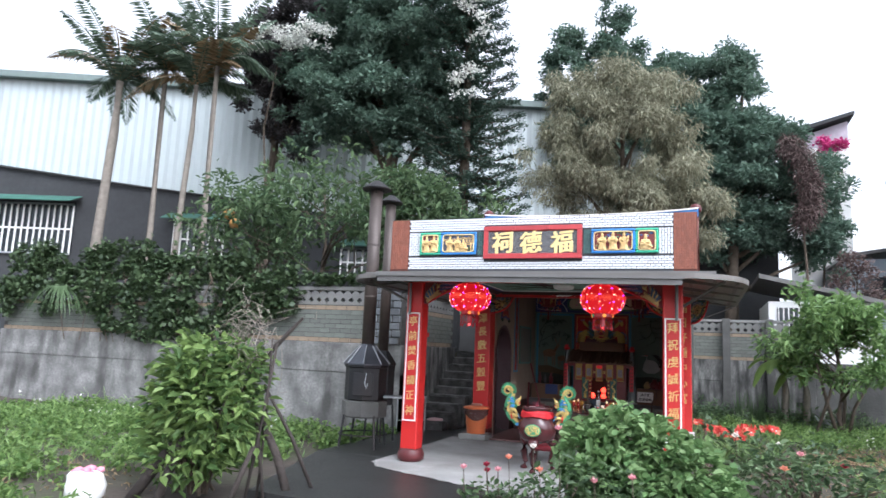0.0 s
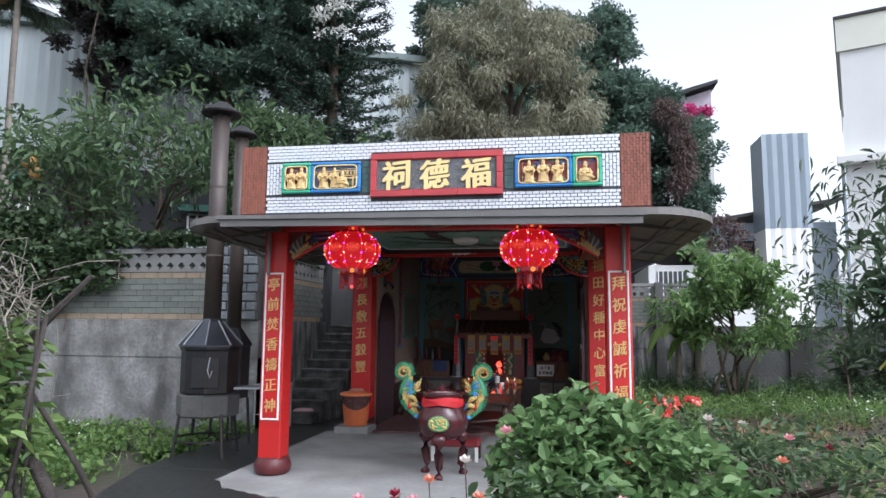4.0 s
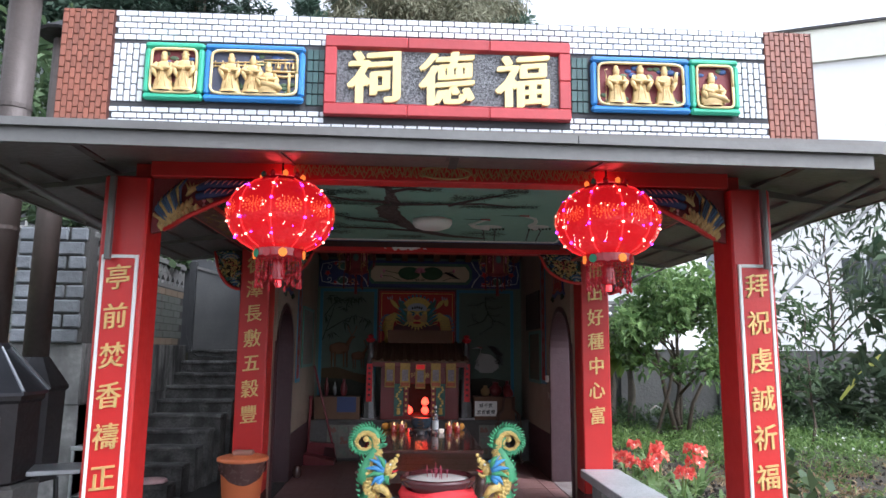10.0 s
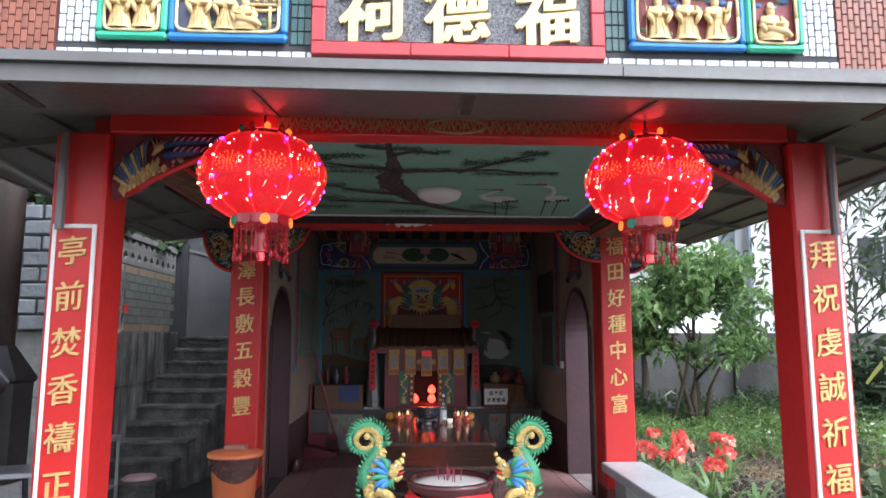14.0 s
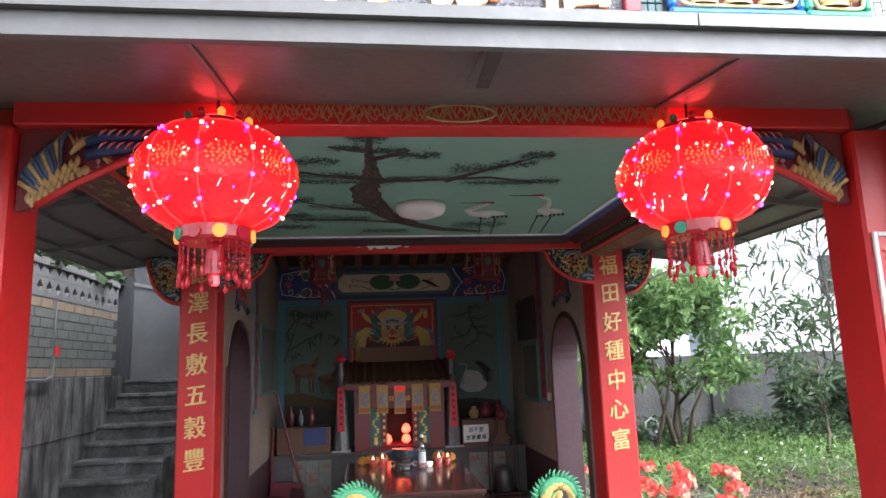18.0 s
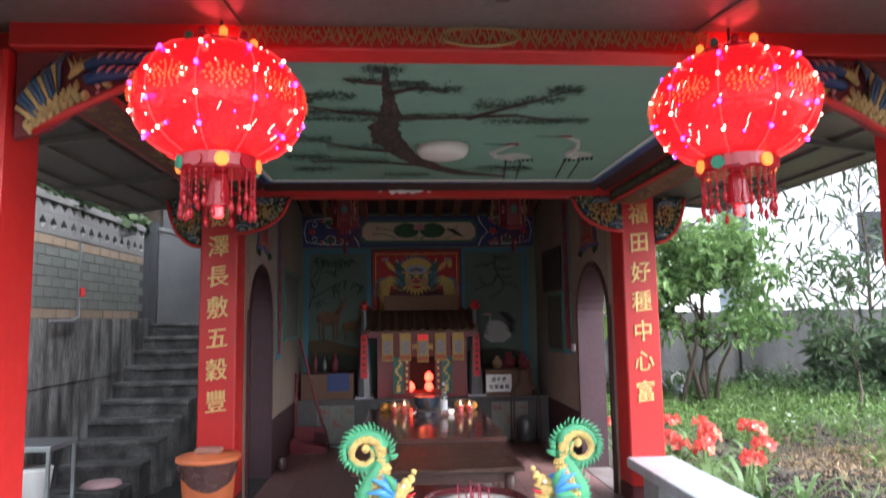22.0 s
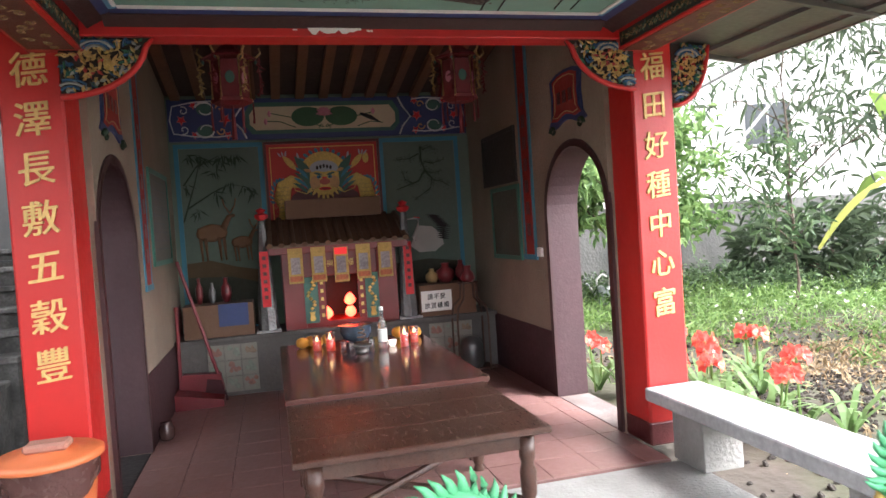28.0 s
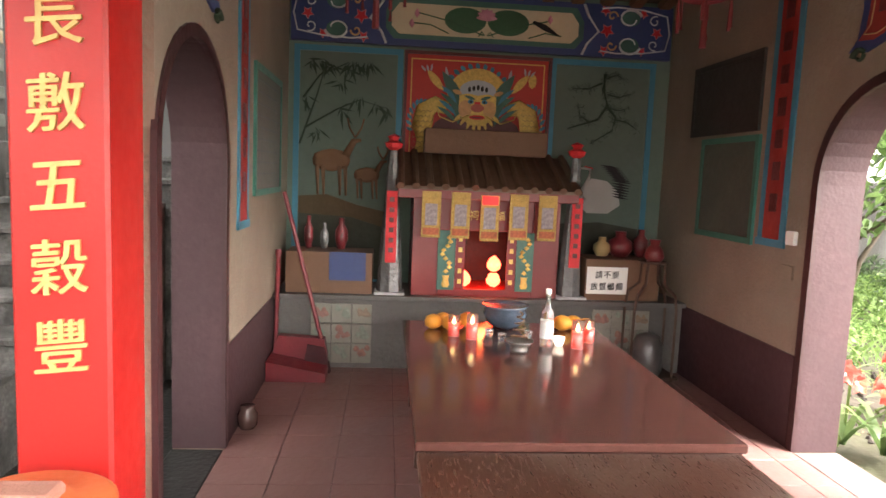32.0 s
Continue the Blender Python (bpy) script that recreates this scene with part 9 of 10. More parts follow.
BOARD = mat("dusty_slate", (0.035, 0.038, 0.036), 0.7, vary=0.2)
BOARDG = mat("dusty_green_board", (0.075, 0.095, 0.075), 0.75, vary=0.2, stain=0.3)
RIMG = mat("green_frame", (0.04, 0.17, 0.13), 0.5, vary=0.15)
wall_board(-3.525, 14.31, 15.3, 1.32, 2.13, 1, mat("pinned_paper", (0.15, 0.15, 0.135), 0.8, vary=0.12), RIMG, "green-framed notice board with faded printed sheets", 9)
wall_board(-0.375, 14.25, 15.2, 1.86, 2.372, -1, BOARD, BOARD, "dusty black slate board on the wall")
wall_board(-0.375, 14.22, 15.0, 1.137, 1.835, -1, BOARDG, RIMG, "green-framed empty notice board on the wall")
for s, x in ((1, -3.525), (-1, -0.375)):
    st2 = thing("wall_couplet", "painted red couplet strip with teal borders on the wall", "couplet", x, 14.02, 1.75)
    for a, b, m in ((-0.14, -0.09, TEAL), (-0.089, 0.089, RED), (0.09, 0.14, TEAL)):
        p0, p1 = sorted((0, s * 0.009))
        part("band", box(p0, a, -0.56, p1, b, 1.5), mat("faded_couplet_red", (0.30, 0.035, 0.03), 0.7, vary=0.2) if m is RED else SKYB, st2)
    p0, p1 = sorted((0, s * 0.016))
    part("foot_band", box(p0, -0.15, -0.6, p1, 0.15, -0.555), SKYB, st2)
    for k in range(7):
        p0, p1 = sorted((s * 0.0095, s * 0.012))
        part("writing_bar", box(p0, -0.04, 0.75 - k * 0.19, p1, 0.04, 0.86 - k * 0.19), DARKRED, st2)
    # fan-shaped painted panel above the doorway
    fp = thing("scroll_plaque", "scroll-shaped red painted plaque with dark curled ends above the doorway", "plaque", x, 13.14, 2.36)
    top = [(-0.27, 0.2), (-0.15, 0.235), (0, 0.245), (0.15, 0.235), (0.27, 0.2)]
    out = top + [(0.25, 0.05), (0.27, -0.1), (0.33, -0.16), (0.2, -0.175), (0.08, -0.14), (0, -0.13), (-0.08, -0.14), (-0.2, -0.175), (-0.33, -0.16), (-0.27, -0.1), (-0.25, 0.05)]
    p0, p1 = sorted((0, s * 0.012))
    part("plaque_edge", slab(out, p0, p1, axis="x"), NAVY, fp, "dark blue border")
    p0, p1 = sorted((s * 0.0125, s * 0.018))
    part("plaque_field", slab([(a * 0.78, b * 0.82 + 0.02) for a, b in out], p0, p1, axis="x"), mat("faded_couplet_red", (0.3, 0.035, 0.03)), fp)
    part("gilt_line", tube([(s * 0.019, a * 0.66, b * 0.7 + 0.025) for a, b in out + out[:1]], 0.004, 4), OCHRE, fp, "dull gold line")
    for q in (-1, 1):
        part("scroll_curl", tube([(s * 0.018, q * (0.24 + 0.05 * math.cos(0.6 * k) * (1 - 0.07 * k)), -0.19 + 0.04 * math.sin(0.6 * k) * (1 - 0.07 * k)) for k in range(11)], [0.017 - 0.001 * k for k in range(11)], 6), INKGREEN, fp, "dark curled end", True)
    for k in range(3):
        p0, p1 = sorted((s * 0.0185, s * 0.021))
        part("writing_bar", box(p0, -0.13 + 0.1 * k, 0.0, p1, -0.07 + 0.1 * k, 0.09), DARKRED, fp)
sw = thing("switch_box", "small white plastic switch box on the wall", "switch", -0.375, 13.79, 1.22)
part("box", box(-0.03, -0.04, -0.04, 0, 0.04, 0.04, 0.005), WHITE, sw)
so = thing("socket_plate", "small cream socket plate on the wall", "socket", -0.375, 13.82, 1.02)
part("plate", box(-0.012, -0.06, -0.04, 0, 0.06, 0.04, 0.003), PLASTER, so)

# ---- hanging palace lanterns in the room ----
PLANT = mat("faded_red_silk", (0.16, 0.014, 0.018), 0.6, vary=0.35, size=12, bump=0.2)
TINSEL = mat("tinsel_gilt", (0.55, 0.38, 0.15), 0.35, metal=0.5, vary=0.5, size=50, bump=0.5)
for x in (-2.80, -1.01):
    rg = random.Random(int(abs(x) * 10))
    hl = thing("palace_lantern", "hexagonal faded red palace lantern with gilt tinsel and red tassels", "lantern", x, 13.8, 2.70, group="palace lanterns of the room")
    part("body", lathe([(0.12, -0.15), (0.135, -0.14), (0.135, 0.13), (0.12, 0.14)], 6), PLANT, hl)
    part("roof", lathe([(0.2, 0.15), (0.195, 0.165), (0.1, 0.21), (0.05, 0.26)], 6), PLANT, hl)
    part("base", lathe([(0.09, -0.2), (0.15, -0.175), (0.155, -0.151)], 6), PLANT, hl)
    part("cord", rod((0, 0, 0.26), (0, 0, 0.62), 0.006), BLACK, hl)
    for i in range(6):
        a = math.pi / 3 * i
        c, q = math.cos(a), math.sin(a)
        part("gilt_corner", tube([(0.15 * c, 0.15 * q, -0.17), (0.137 * c, 0.137 * q, -0.14), (0.137 * c, 0.137 * q, 0.14), (0.2 * c, 0.2 * q, 0.17), (0.23 * c, 0.23 * q, 0.2), (0.22 * c, 0.22 * q, 0.235)], 0.009, 5), TINSEL, hl, smooth=True)
        bm = bmesh.new()
        for k in range(16):
            z = 0.17 - 0.018 * k
            tube([(0.215 * c, 0.215 * q, z), (0.215 * c + rg.gauss(0, 0.012), 0.215 * q + rg.gauss(0, 0.012), z - 0.02), (0.215 * c + rg.gauss(0, 0.02), 0.215 * q + rg.gauss(0, 0.02), z - 0.035)], [0.006, 0.009, 0.002], 4, bm)
        tagged(part("tinsel_drop", bm, TINSEL if i % 2 else PLANT, hl, "drop of crinkled tinsel"), kind="stuff")
        part("tassel", tube([(0.15 * c, 0.15 * q, -0.17), (0.152 * c, 0.152 * q, -0.26), (0.15 * c, 0.15 * q, -0.33 - 0.05 * (i % 2))], [0.004, 0.008, 0.011], 6), PLANT, hl, "red thread tassel")
        part("bead", lathe([(0.002, -0.018), (0.014, 0), (0.002, 0.018)], 7, at=(0.19 * c, 0.19 * q, 0.13)), DGREEN, hl, "green glass bead", True)
        part("flower_print", lathe([(0.04, 0), (0.03, 0.003), (0.01, 0.004)], 8, sx=0.9, sy=1.2), PINKLOTUS if i % 2 else DGREEN, hl).matrix_basis = pose(0.118 * math.cos(a + 0.524), 0.118 * math.sin(a + 0.524), 0.0, 90, 0, 120 + 60 * i)
    part("long_tassel", tube([(0, 0, -0.2), (0, 0, -0.3), (0, 0, -0.45)], [0.006, 0.016, 0.02], 8), PLANT, hl)

# floor tiles of the room
bm = box(-0.1474, -0.1474, 0, 0.1474, 0.1474, 0.012, 0.0015)
me = bpy.data.meshes.new("floor_tile")
bm.to_mesh(me)
bm.free()
me.materials.append(REDTILE)
for i in range(11):
    for j in range(11):
        x, y = -3.525 + 0.15 + i * 0.2985, 12.155 + j * 0.2985
        o = new("floor_tile", me)
        o.matrix_basis = Matrix.LocRotScale((x if i < 10 else x - 0.07, y, 0.009), None, (1 if i < 10 else 0.52, 1, 1))
        o.parent = floor

# ---- garden ----


def bush(name, label, clumps, n, size, leaf, seed, aspect=0.5, stems=8, base=None, cat="shrub", shell=0.6):
    cx = sum(c[0] for c in clumps) / len(clumps)
    cy = sum(c[1] for c in clumps) / len(clumps)
    t = thing(name, label, cat, cx, cy, -0.06)
    rg = random.Random(seed)
    bm = bmesh.new()
    for i in range(stems):
        c = clumps[i % len(clumps)]
        b = (rg.uniform(-0.15, 0.15), rg.uniform(-0.15, 0.15), 0)
        e = (c[0] - cx + rg.uniform(-0.1, 0.1), c[1] - cy + rg.uniform(-0.1, 0.1), c[2] + 0.06)
        tube([b, ((b[0] + e[0]) / 2, (b[1] + e[1]) / 2, e[2] * 0.55), e], [0.02, 0.014, 0.006], 6, bm)
    part("stem", bm, BARK, t, smooth=True)
    leaf_cloud("leaves", [(c[0] - cx, c[1] - cy, c[2] + 0.06) for c in clumps], [c[3] for c in clumps], n, size, leaf, t, seed, aspect=aspect, shell=shell, flat=0.5, broad=True)
    return t


HYD = leafy("broad_bush_leaf", (0.075, 0.15, 0.05), (0.21, 0.31, 0.13))
bush("hydrangea_bush", "dense broad-leaved green bush beside the porch", [(-0.95, 7.2, 0.55, (0.3, 0.36, 0.36)), (-0.65, 7.35, 0.68, (0.36, 0.4, 0.38)), (-0.3, 7.3, 0.6, (0.36, 0.4, 0.38)), (0.05, 7.2, 0.45, (0.34, 0.4, 0.34)), (0.28, 7.0, 0.25, (0.28, 0.34, 0.26)), (-0.7, 6.95, 0.38, (0.42, 0.32, 0.3)), (-0.1, 6.9, 0.25, (0.42, 0.3, 0.25))], 5200, 0.105, HYD, 51, 0.6, shell=0.72)
DARKBARK = mat("blackened_wood", (0.045, 0.035, 0.03), 0.9, vary=0.4, size=6, bump=0.9, bsize=25)
LEFTB = leafy("left_bush_leaf", (0.05, 0.10, 0.03), (0.22, 0.31, 0.10))
bush("tall_bush", "tall loose bush of large pointed green leaves", [(-4.9, 6.2, 0.9, (0.55, 0.5, 0.6)), (-5.25, 6.3, 0.7, (0.5, 0.5, 0.5)), (-4.6, 6.2, 0.75, (0.5, 0.45, 0.5)), (-4.95, 6.2, 1.35, (0.5, 0.4, 0.3)), (-5.3, 6.3, 1.15, (0.35, 0.35, 0.25)), (-4.5, 6.3, 1.3, (0.3, 0.3, 0.25)), (-5.0, 6.1, 0.35, (0.6, 0.4, 0.3))], 3300, 0.129, LEFTB, 52, 0.42, 14)
for i, (a, b, r) in enumerate((((-4.15, 6.35, -0.05), (-4.45, 6.3, 1.3), 0.02), ((-3.85, 6.9, -0.05), (-4.3, 6.4, 1.1), 0.022), ((-4.3, 6.2, -0.05), (-4.1, 6.3, 1.55), 0.018), ((-4.25, 6.35, -0.05), (-4.2, 6.35, 1.6), 0.014), ((-5.4, 5.75, -0.05), (-4.9, 6.2, 0.8), 0.06), ((-5.0, 5.7, -0.05), (-4.9, 6.1, 0.9), 0.05), ((-4.0, 6.6, -0.05), (-4.35, 6.45, 0.75), 0.05), ((-4.3, 5.9, -0.05), (-4.15, 6.1, 0.5), 0.03))):
    k = thing("wooden_stake", "weathered wooden stake propping the bush", "stake", *a, group="stakes round the bush")
    part("stake", tube([(0, 0, -0.1), ((b[0] - a[0]) / 2 + 0.02, (b[1] - a[1]) / 2, (b[2] - a[2]) / 2), (b[0] - a[0], b[1] - a[1], b[2] - a[2])], [r, r * 0.95, r * 0.8], 7), DARKBARK, k, smooth=True)
vn = thing("dry_vine", "tangle of dry grey vine over the bush top", "vine", -4.5, 6.4, 1.55)
bm = bmesh.new()
rg = random.Random(61)
for i in range(60):
    p = Vector((rg.gauss(0, 0.15), rg.gauss(0, 0.12), rg.gauss(0.1, 0.15)))
    pts = [p]
    for k in range(4):
        p = p + Vector((rg.gauss(0, 0.10), rg.gauss(0, 0.08), rg.gauss(-0.03, 0.1)))
        pts.append(p.copy())
    tube(pts, 0.004, 3, bm)
part("tangle", bm, PALEBARK, vn)
part("dead_branch", tube([(0.1, 0, -0.25), (0.35, 0, 0.0), (0.6, 0.05, 0.28)], [0.028, 0.026, 0.016], 6), DARKBARK, vn, "thick dark dead branch")
bg = thing("plastic_sack", "crumpled white plastic sack with pink scraps", "sack", -5.5, 5.3, -0.06)
bm = lathe([(0.12, 0), (0.17, 0.05), (0.18, 0.16), (0.16, 0.25), (0.13, 0.29)], 22)
for v in bm.verts:
    v.co += Vector((noise.noise(v.co * 14), noise.noise(v.co * 14 + Vector((5, 0, 0))), noise.noise(v.co * 11))) * 0.035
part("sack", bm, WHITE, bg, smooth=True)
bm = bmesh.new()
for i in range(10):
    bmesh.ops.create_icosphere(bm, subdivisions=1, radius=0.045, matrix=Matrix.LocRotScale((rg.uniform(-0.09, 0.09), rg.uniform(-0.09, 0.09), 0.27 + rg.uniform(0, 0.05)), None, (1.2, 1, 0.7)))
part("scraps", bm, PINKLOTUS, bg)


def rose(x, y, z, m, r=0.045):
    t = thing("rose", "open garden rose on a thin stem", "flower", x, y, -0.06, group="roses before the porch")
    part("stem", tube([(rg.uniform(-0.1, 0.1), rg.uniform(-0.1, 0.1), -0.05), (0.02, 0, z * 0.5), (0, 0, z + 0.05)], [0.007, 0.005, 0.004], 5), BARK, t)
    for k in range(9):
        a, up = k * 2.4, 0.25 + 0.09 * k
        rr = r * (1 - 0.06 * k)
        c, s = math.cos(a), math.sin(a)
        base = Vector((0, 0, z + 0.05))
        pts = [base, base + Vector((c * rr * 0.6 - s * rr * 0.6, s * rr * 0.6 + c * rr * 0.6, rr * up * 1.3)), base + Vector((c * rr * 1.1, s * rr * 1.1, rr * up * 2.2)), base + Vector((c * rr * 0.6 + s * rr * 0.6, s * rr * 0.6 - c * rr * 0.6, rr * up * 1.3))]
        quads("petal", pts, [(0, 1, 2, 3)], m, t)
    leaf_cloud("leaves", [(0, 0, z * 0.45), (0.03, 0, z * 0.7)], [(0.12, 0.12, 0.12)] * 2, 26, 0.065, MIDLEAF, t, int(abs(x * 100)), shell=0.4)


PALEROSE = leafy("pale_petal", (0.72, 0.62, 0.58), (0.85, 0.80, 0.74), 0.5)
WINE2 = leafy("wine_petal", (0.16, 0.008, 0.02), (0.34, 0.02, 0.05), 0.5)
PEACH = leafy("peach_petal", (0.70, 0.20, 0.12), (0.82, 0.36, 0.25), 0.5)
for x, z, m in ((-2.0, 0.45, ROSE), (-1.76, 0.5, WINE2), (-1.66, 0.46, ROSE), (-1.56, 0.58, PEACH), (-1.36, 0.68, PALEROSE), (-1.26, 0.5, PEACH), (-1.1, 0.88, ROSE), (-0.78, 0.44, ROSE), (-0.44, 0.52, ROSE), (-1.8, 0.42, WINE2)):
    rose(x, 6.5 + rg.uniform(-0.12, 0.12), z, m)
for x, y, z, m in ((1.0, 9.5, 0.58, PALEROSE), (0.47, 8.5, 0.74, PALEROSE), (1.11, 8.5, 0.6, ROSE), (1.6, 9.0, 0.45, WINE2), (0.9, 8.0, 0.5, PEACH)):
    rose(x, y, z, m, 0.05)


STRAP = leafy("strap_leaf", (0.075, 0.14, 0.05), (0.20, 0.31, 0.12), 0.4, 0.4)


def amaryllis(x, y, seed, flowers, h=0.42):
    """A clump of strap leaves with trumpet flowers."""
    q = random.Random(seed)
    t = thing("amaryllis", "clump of red trumpet amaryllis with strap leaves", "flower", x, y, -0.06, group="amaryllis bed by the porch")
    for i in range(11):
        a, l = q.uniform(0, 6.283), q.uniform(0.35, 0.6)
        c, s = math.cos(a), math.sin(a)
        v = []
        for u in (0, 0.3, 0.6, 0.85, 1.0):
            w = 0.022 * (1 - 0.75 * u ** 3) if u < 1 else 0.002
            rx, rz = l * 0.7 * u, l * (1.25 * u - 0.75 * u * u)
            v += [(c * rx - s * w, s * rx + c * w, rz), (c * rx + s * w, s * rx - c * w, rz)]
        quads("leaf", v, [(0, 1, 3, 2), (2, 3, 5, 4), (4, 5, 7, 6), (6, 7, 9, 8)], STRAP, t)
    for i in range(flowers):
        a = q.uniform(0, 6.283)
        px, py, pz = q.uniform(-0.12, 0.12), q.uniform(-0.12, 0.12), h * q.uniform(0.85, 1.2)
        st = part("stalk", tube([(px * 0.5, py * 0.5, 0), (px, py, pz)], 0.009, 5), FRESH, t)
        for f in range(3):
            aa = a + f * 2.1 + q.uniform(-0.4, 0.4)
            d = Vector((math.cos(aa), math.sin(aa), 0.25)).normalized()
            sd = Vector((-math.sin(aa), math.cos(aa), 0))
            up = d.cross(sd)
            o = Vector((px, py, pz))
            for k in range(6):
                b = k * math.pi / 3
                rad = sd * math.cos(b) + up * math.sin(b)
                tn = -sd * math.sin(b) + up * math.cos(b)
                w, l = q.uniform(0.02, 0.027), q.uniform(0.06, 0.08)
                pts = [o + d * 0.015, o + d * 0.055 + rad * 0.02 + tn * w * 0.8, o + d * 0.06 + rad * 0.018, o + d * 0.055 + rad * 0.02 - tn * w * 0.8,
                       o + d * 0.082 + rad * l * 0.65 + tn * w, o + d * 0.075 + rad * l * 0.62, o + d * 0.082 + rad * l * 0.65 - tn * w, o + d * 0.078 + rad * l * 1.05]
                quads("petal", pts, [(0, 1, 2), (0, 2, 3), (1, 4, 5, 2), (2, 5, 6, 3), (4, 7, 5), (5, 7, 6)], CORAL if (k + f) % 5 else PEACH, st)
            quads("throat", [o + d * 0.058 + (sd * math.cos(b) + up * math.sin(b)) * (0.019 if j % 2 else 0.009) for j, b in enumerate([0.5236 * j for j in range(12)])], [tuple(range(12))], PALEROSE, st)


for i, (x, y, n) in enumerate(((0.3, 13.75, 2), (0.15, 13.92, 2), (0.55, 13.5, 2), (0.8, 13.33, 2), (0.6, 12.95, 2), (0.5, 12.65, 0), (0.65, 12.36, 2), (0.76, 12.2, 1), (0.95, 12.02, 0), (1.32, 13.4, 1), (1.22, 13.15, 1), (1.05, 14.2, 1), (0.45, 13.15, 1), (0.85, 12.7, 0), (0.9, 14.35, 1), (0.42, 12.3, 0))):
    amaryllis(x, y, i + 3, n)


# tree beside the wall and its neighbours
TREEGREEN = leafy("glossy_tree_leaf", (0.08, 0.15, 0.05), (0.25, 0.37, 0.14), 0.35, 0.45)
for pts, r in ((((3.02, 18.15, -0.1), (2.8, 18.1, 0.7), (2.6, 18.0, 1.6)), 0.05), (((3.2, 18.2, -0.1), (3.35, 18.2, 0.6), (3.8, 18.1, 1.5)), 0.045), (((3.12, 18.3, -0.1), (3.2, 18.4, 0.8), (3.1, 18.5, 1.8)), 0.05), (((2.5, 18.0, -0.1), (2.85, 18.05, 0.9), (2.98, 18.1, 1.45)), 0.04)):
    o = pts[0]
    st = thing("leaning_stem", "grey-brown leaning stem of the small leafy tree", "tree stem", *o, group="stems of the small tree")
    part("stem", tube([(a - o[0], b - o[1], c - o[2]) for a, b, c in pts], [r, r * 0.8, r * 0.45], 8), BARK, st, smooth=True)
for x, y, seed in ((1.0, 19.7, 1), (1.5, 19.9, 2), (2.05, 19.8, 3), (1.3, 19.3, 4)):
    q = random.Random(seed)
    t = thing("iris_clump", "clump of upright blue-green sword leaves", "plant", x, y, -0.06, group="sword-leaved clumps by the wall")
    for i in range(34):
        a, l, lean = q.uniform(0, 6.283), q.uniform(0.5, 0.95), q.uniform(0.05, 0.35)
        c, d = math.cos(a), math.sin(a)
        bx, by = c * q.uniform(0, 0.16), d * q.uniform(0, 0.16)
        w = 0.018
        v = []
        for u in (0, 0.5, 1.0):
            k = w * (1 - u) + 0.002
            rx, rz = lean * l * u * u, l * u
            v += [(bx + c * rx - d * k, by + d * rx + c * k, rz), (bx + c * rx + d * k, by + d * rx - c * k, rz)]
        quads("leaf", v, [(0, 1, 3, 2), (2, 3, 5, 4)], MIDLEAF, t)
tree(3.1, 18.2, -0.05, 3.05, 1.3, 0.075, TREEGREEN, 4600, 0.16, 71, "small leafy tree with several leaning stems", low=0.42, fill=22, aspect=0.42, clump=0.24, limbs=16)
tree(4.7, 16.6, -0.05, 2.6, 0.8, 0.03, MIDLEAF, 420, 0.15, 72, "thin sparse sapling in the garden", low=0.5, fill=6, aspect=0.3, clump=0.3, limbs=7)
tree(6.6, 18.8, -0.05, 5.2, 1.9, 0.05, BAMBOO, 640, 0.26, 73, "tall sparse shrub tree with hanging narrow leaves", low=0.2, droop=0.9, fill=16, aspect=0.16, clump=0.36, limbs=18)
tree(8.6, 18.0, -0.05, 5.5, 1.8, 0.05, BAMBOO, 760, 0.26, 74, "tall sparse shrub tree with hanging narrow leaves", low=0.2, droop=0.9, fill=16, aspect=0.16, clump=0.36, limbs=18)
tree(4.65, 13.4, -0.05, 3.6, 1.1, 0.05, LOQUAT, 1000, 0.25, 76, "small loquat tree with long dark leathery leaves", low=0.5, droop=0.15, fill=10, aspect=0.3, clump=0.26, limbs=12)
bush("oleander_bush", "low dark bush of narrow leaves by the wall", [(6.0, 18.6, 0.7, (0.7, 0.6, 0.55)), (7.0, 18.4, 0.8, (0.8, 0.6, 0.65)), (8.0, 18.2, 0.8, (0.8, 0.6, 0.6)), (9.2, 17.8, 0.8, (0.8, 0.7, 0.6))], 2000, 0.26, BAMBOO, 75, 0.18)


def banana_leaf(t, base, mid, tip, w, m):
    base, mid, tip = Vector(base), Vector(mid), Vector(tip)
    vs, fs = [], []
    n = 10
    for i in range(n + 1):
        u = i / n
        p = base * (1 - u) ** 2 + mid * 2 * u * (1 - u) + tip * u * u
        d = (mid - base) * (1 - u) + (tip - mid) * u
        sd = Vector((-d.y, d.x, 0)).normalized() * w * math.sin(math.pi * min(1, 0.08 + 0.9 * u)) ** 0.6
        vs += [p + sd - Vector((0, 0, 0.06)), p, p - sd - Vector((0, 0, 0.06))]
        if i:
            k = 3 * i
            fs += [(k - 3, k, k + 1, k - 2), (k - 2, k + 1, k + 2, k - 1)]
    return quads("leaf", vs, fs, m, t)


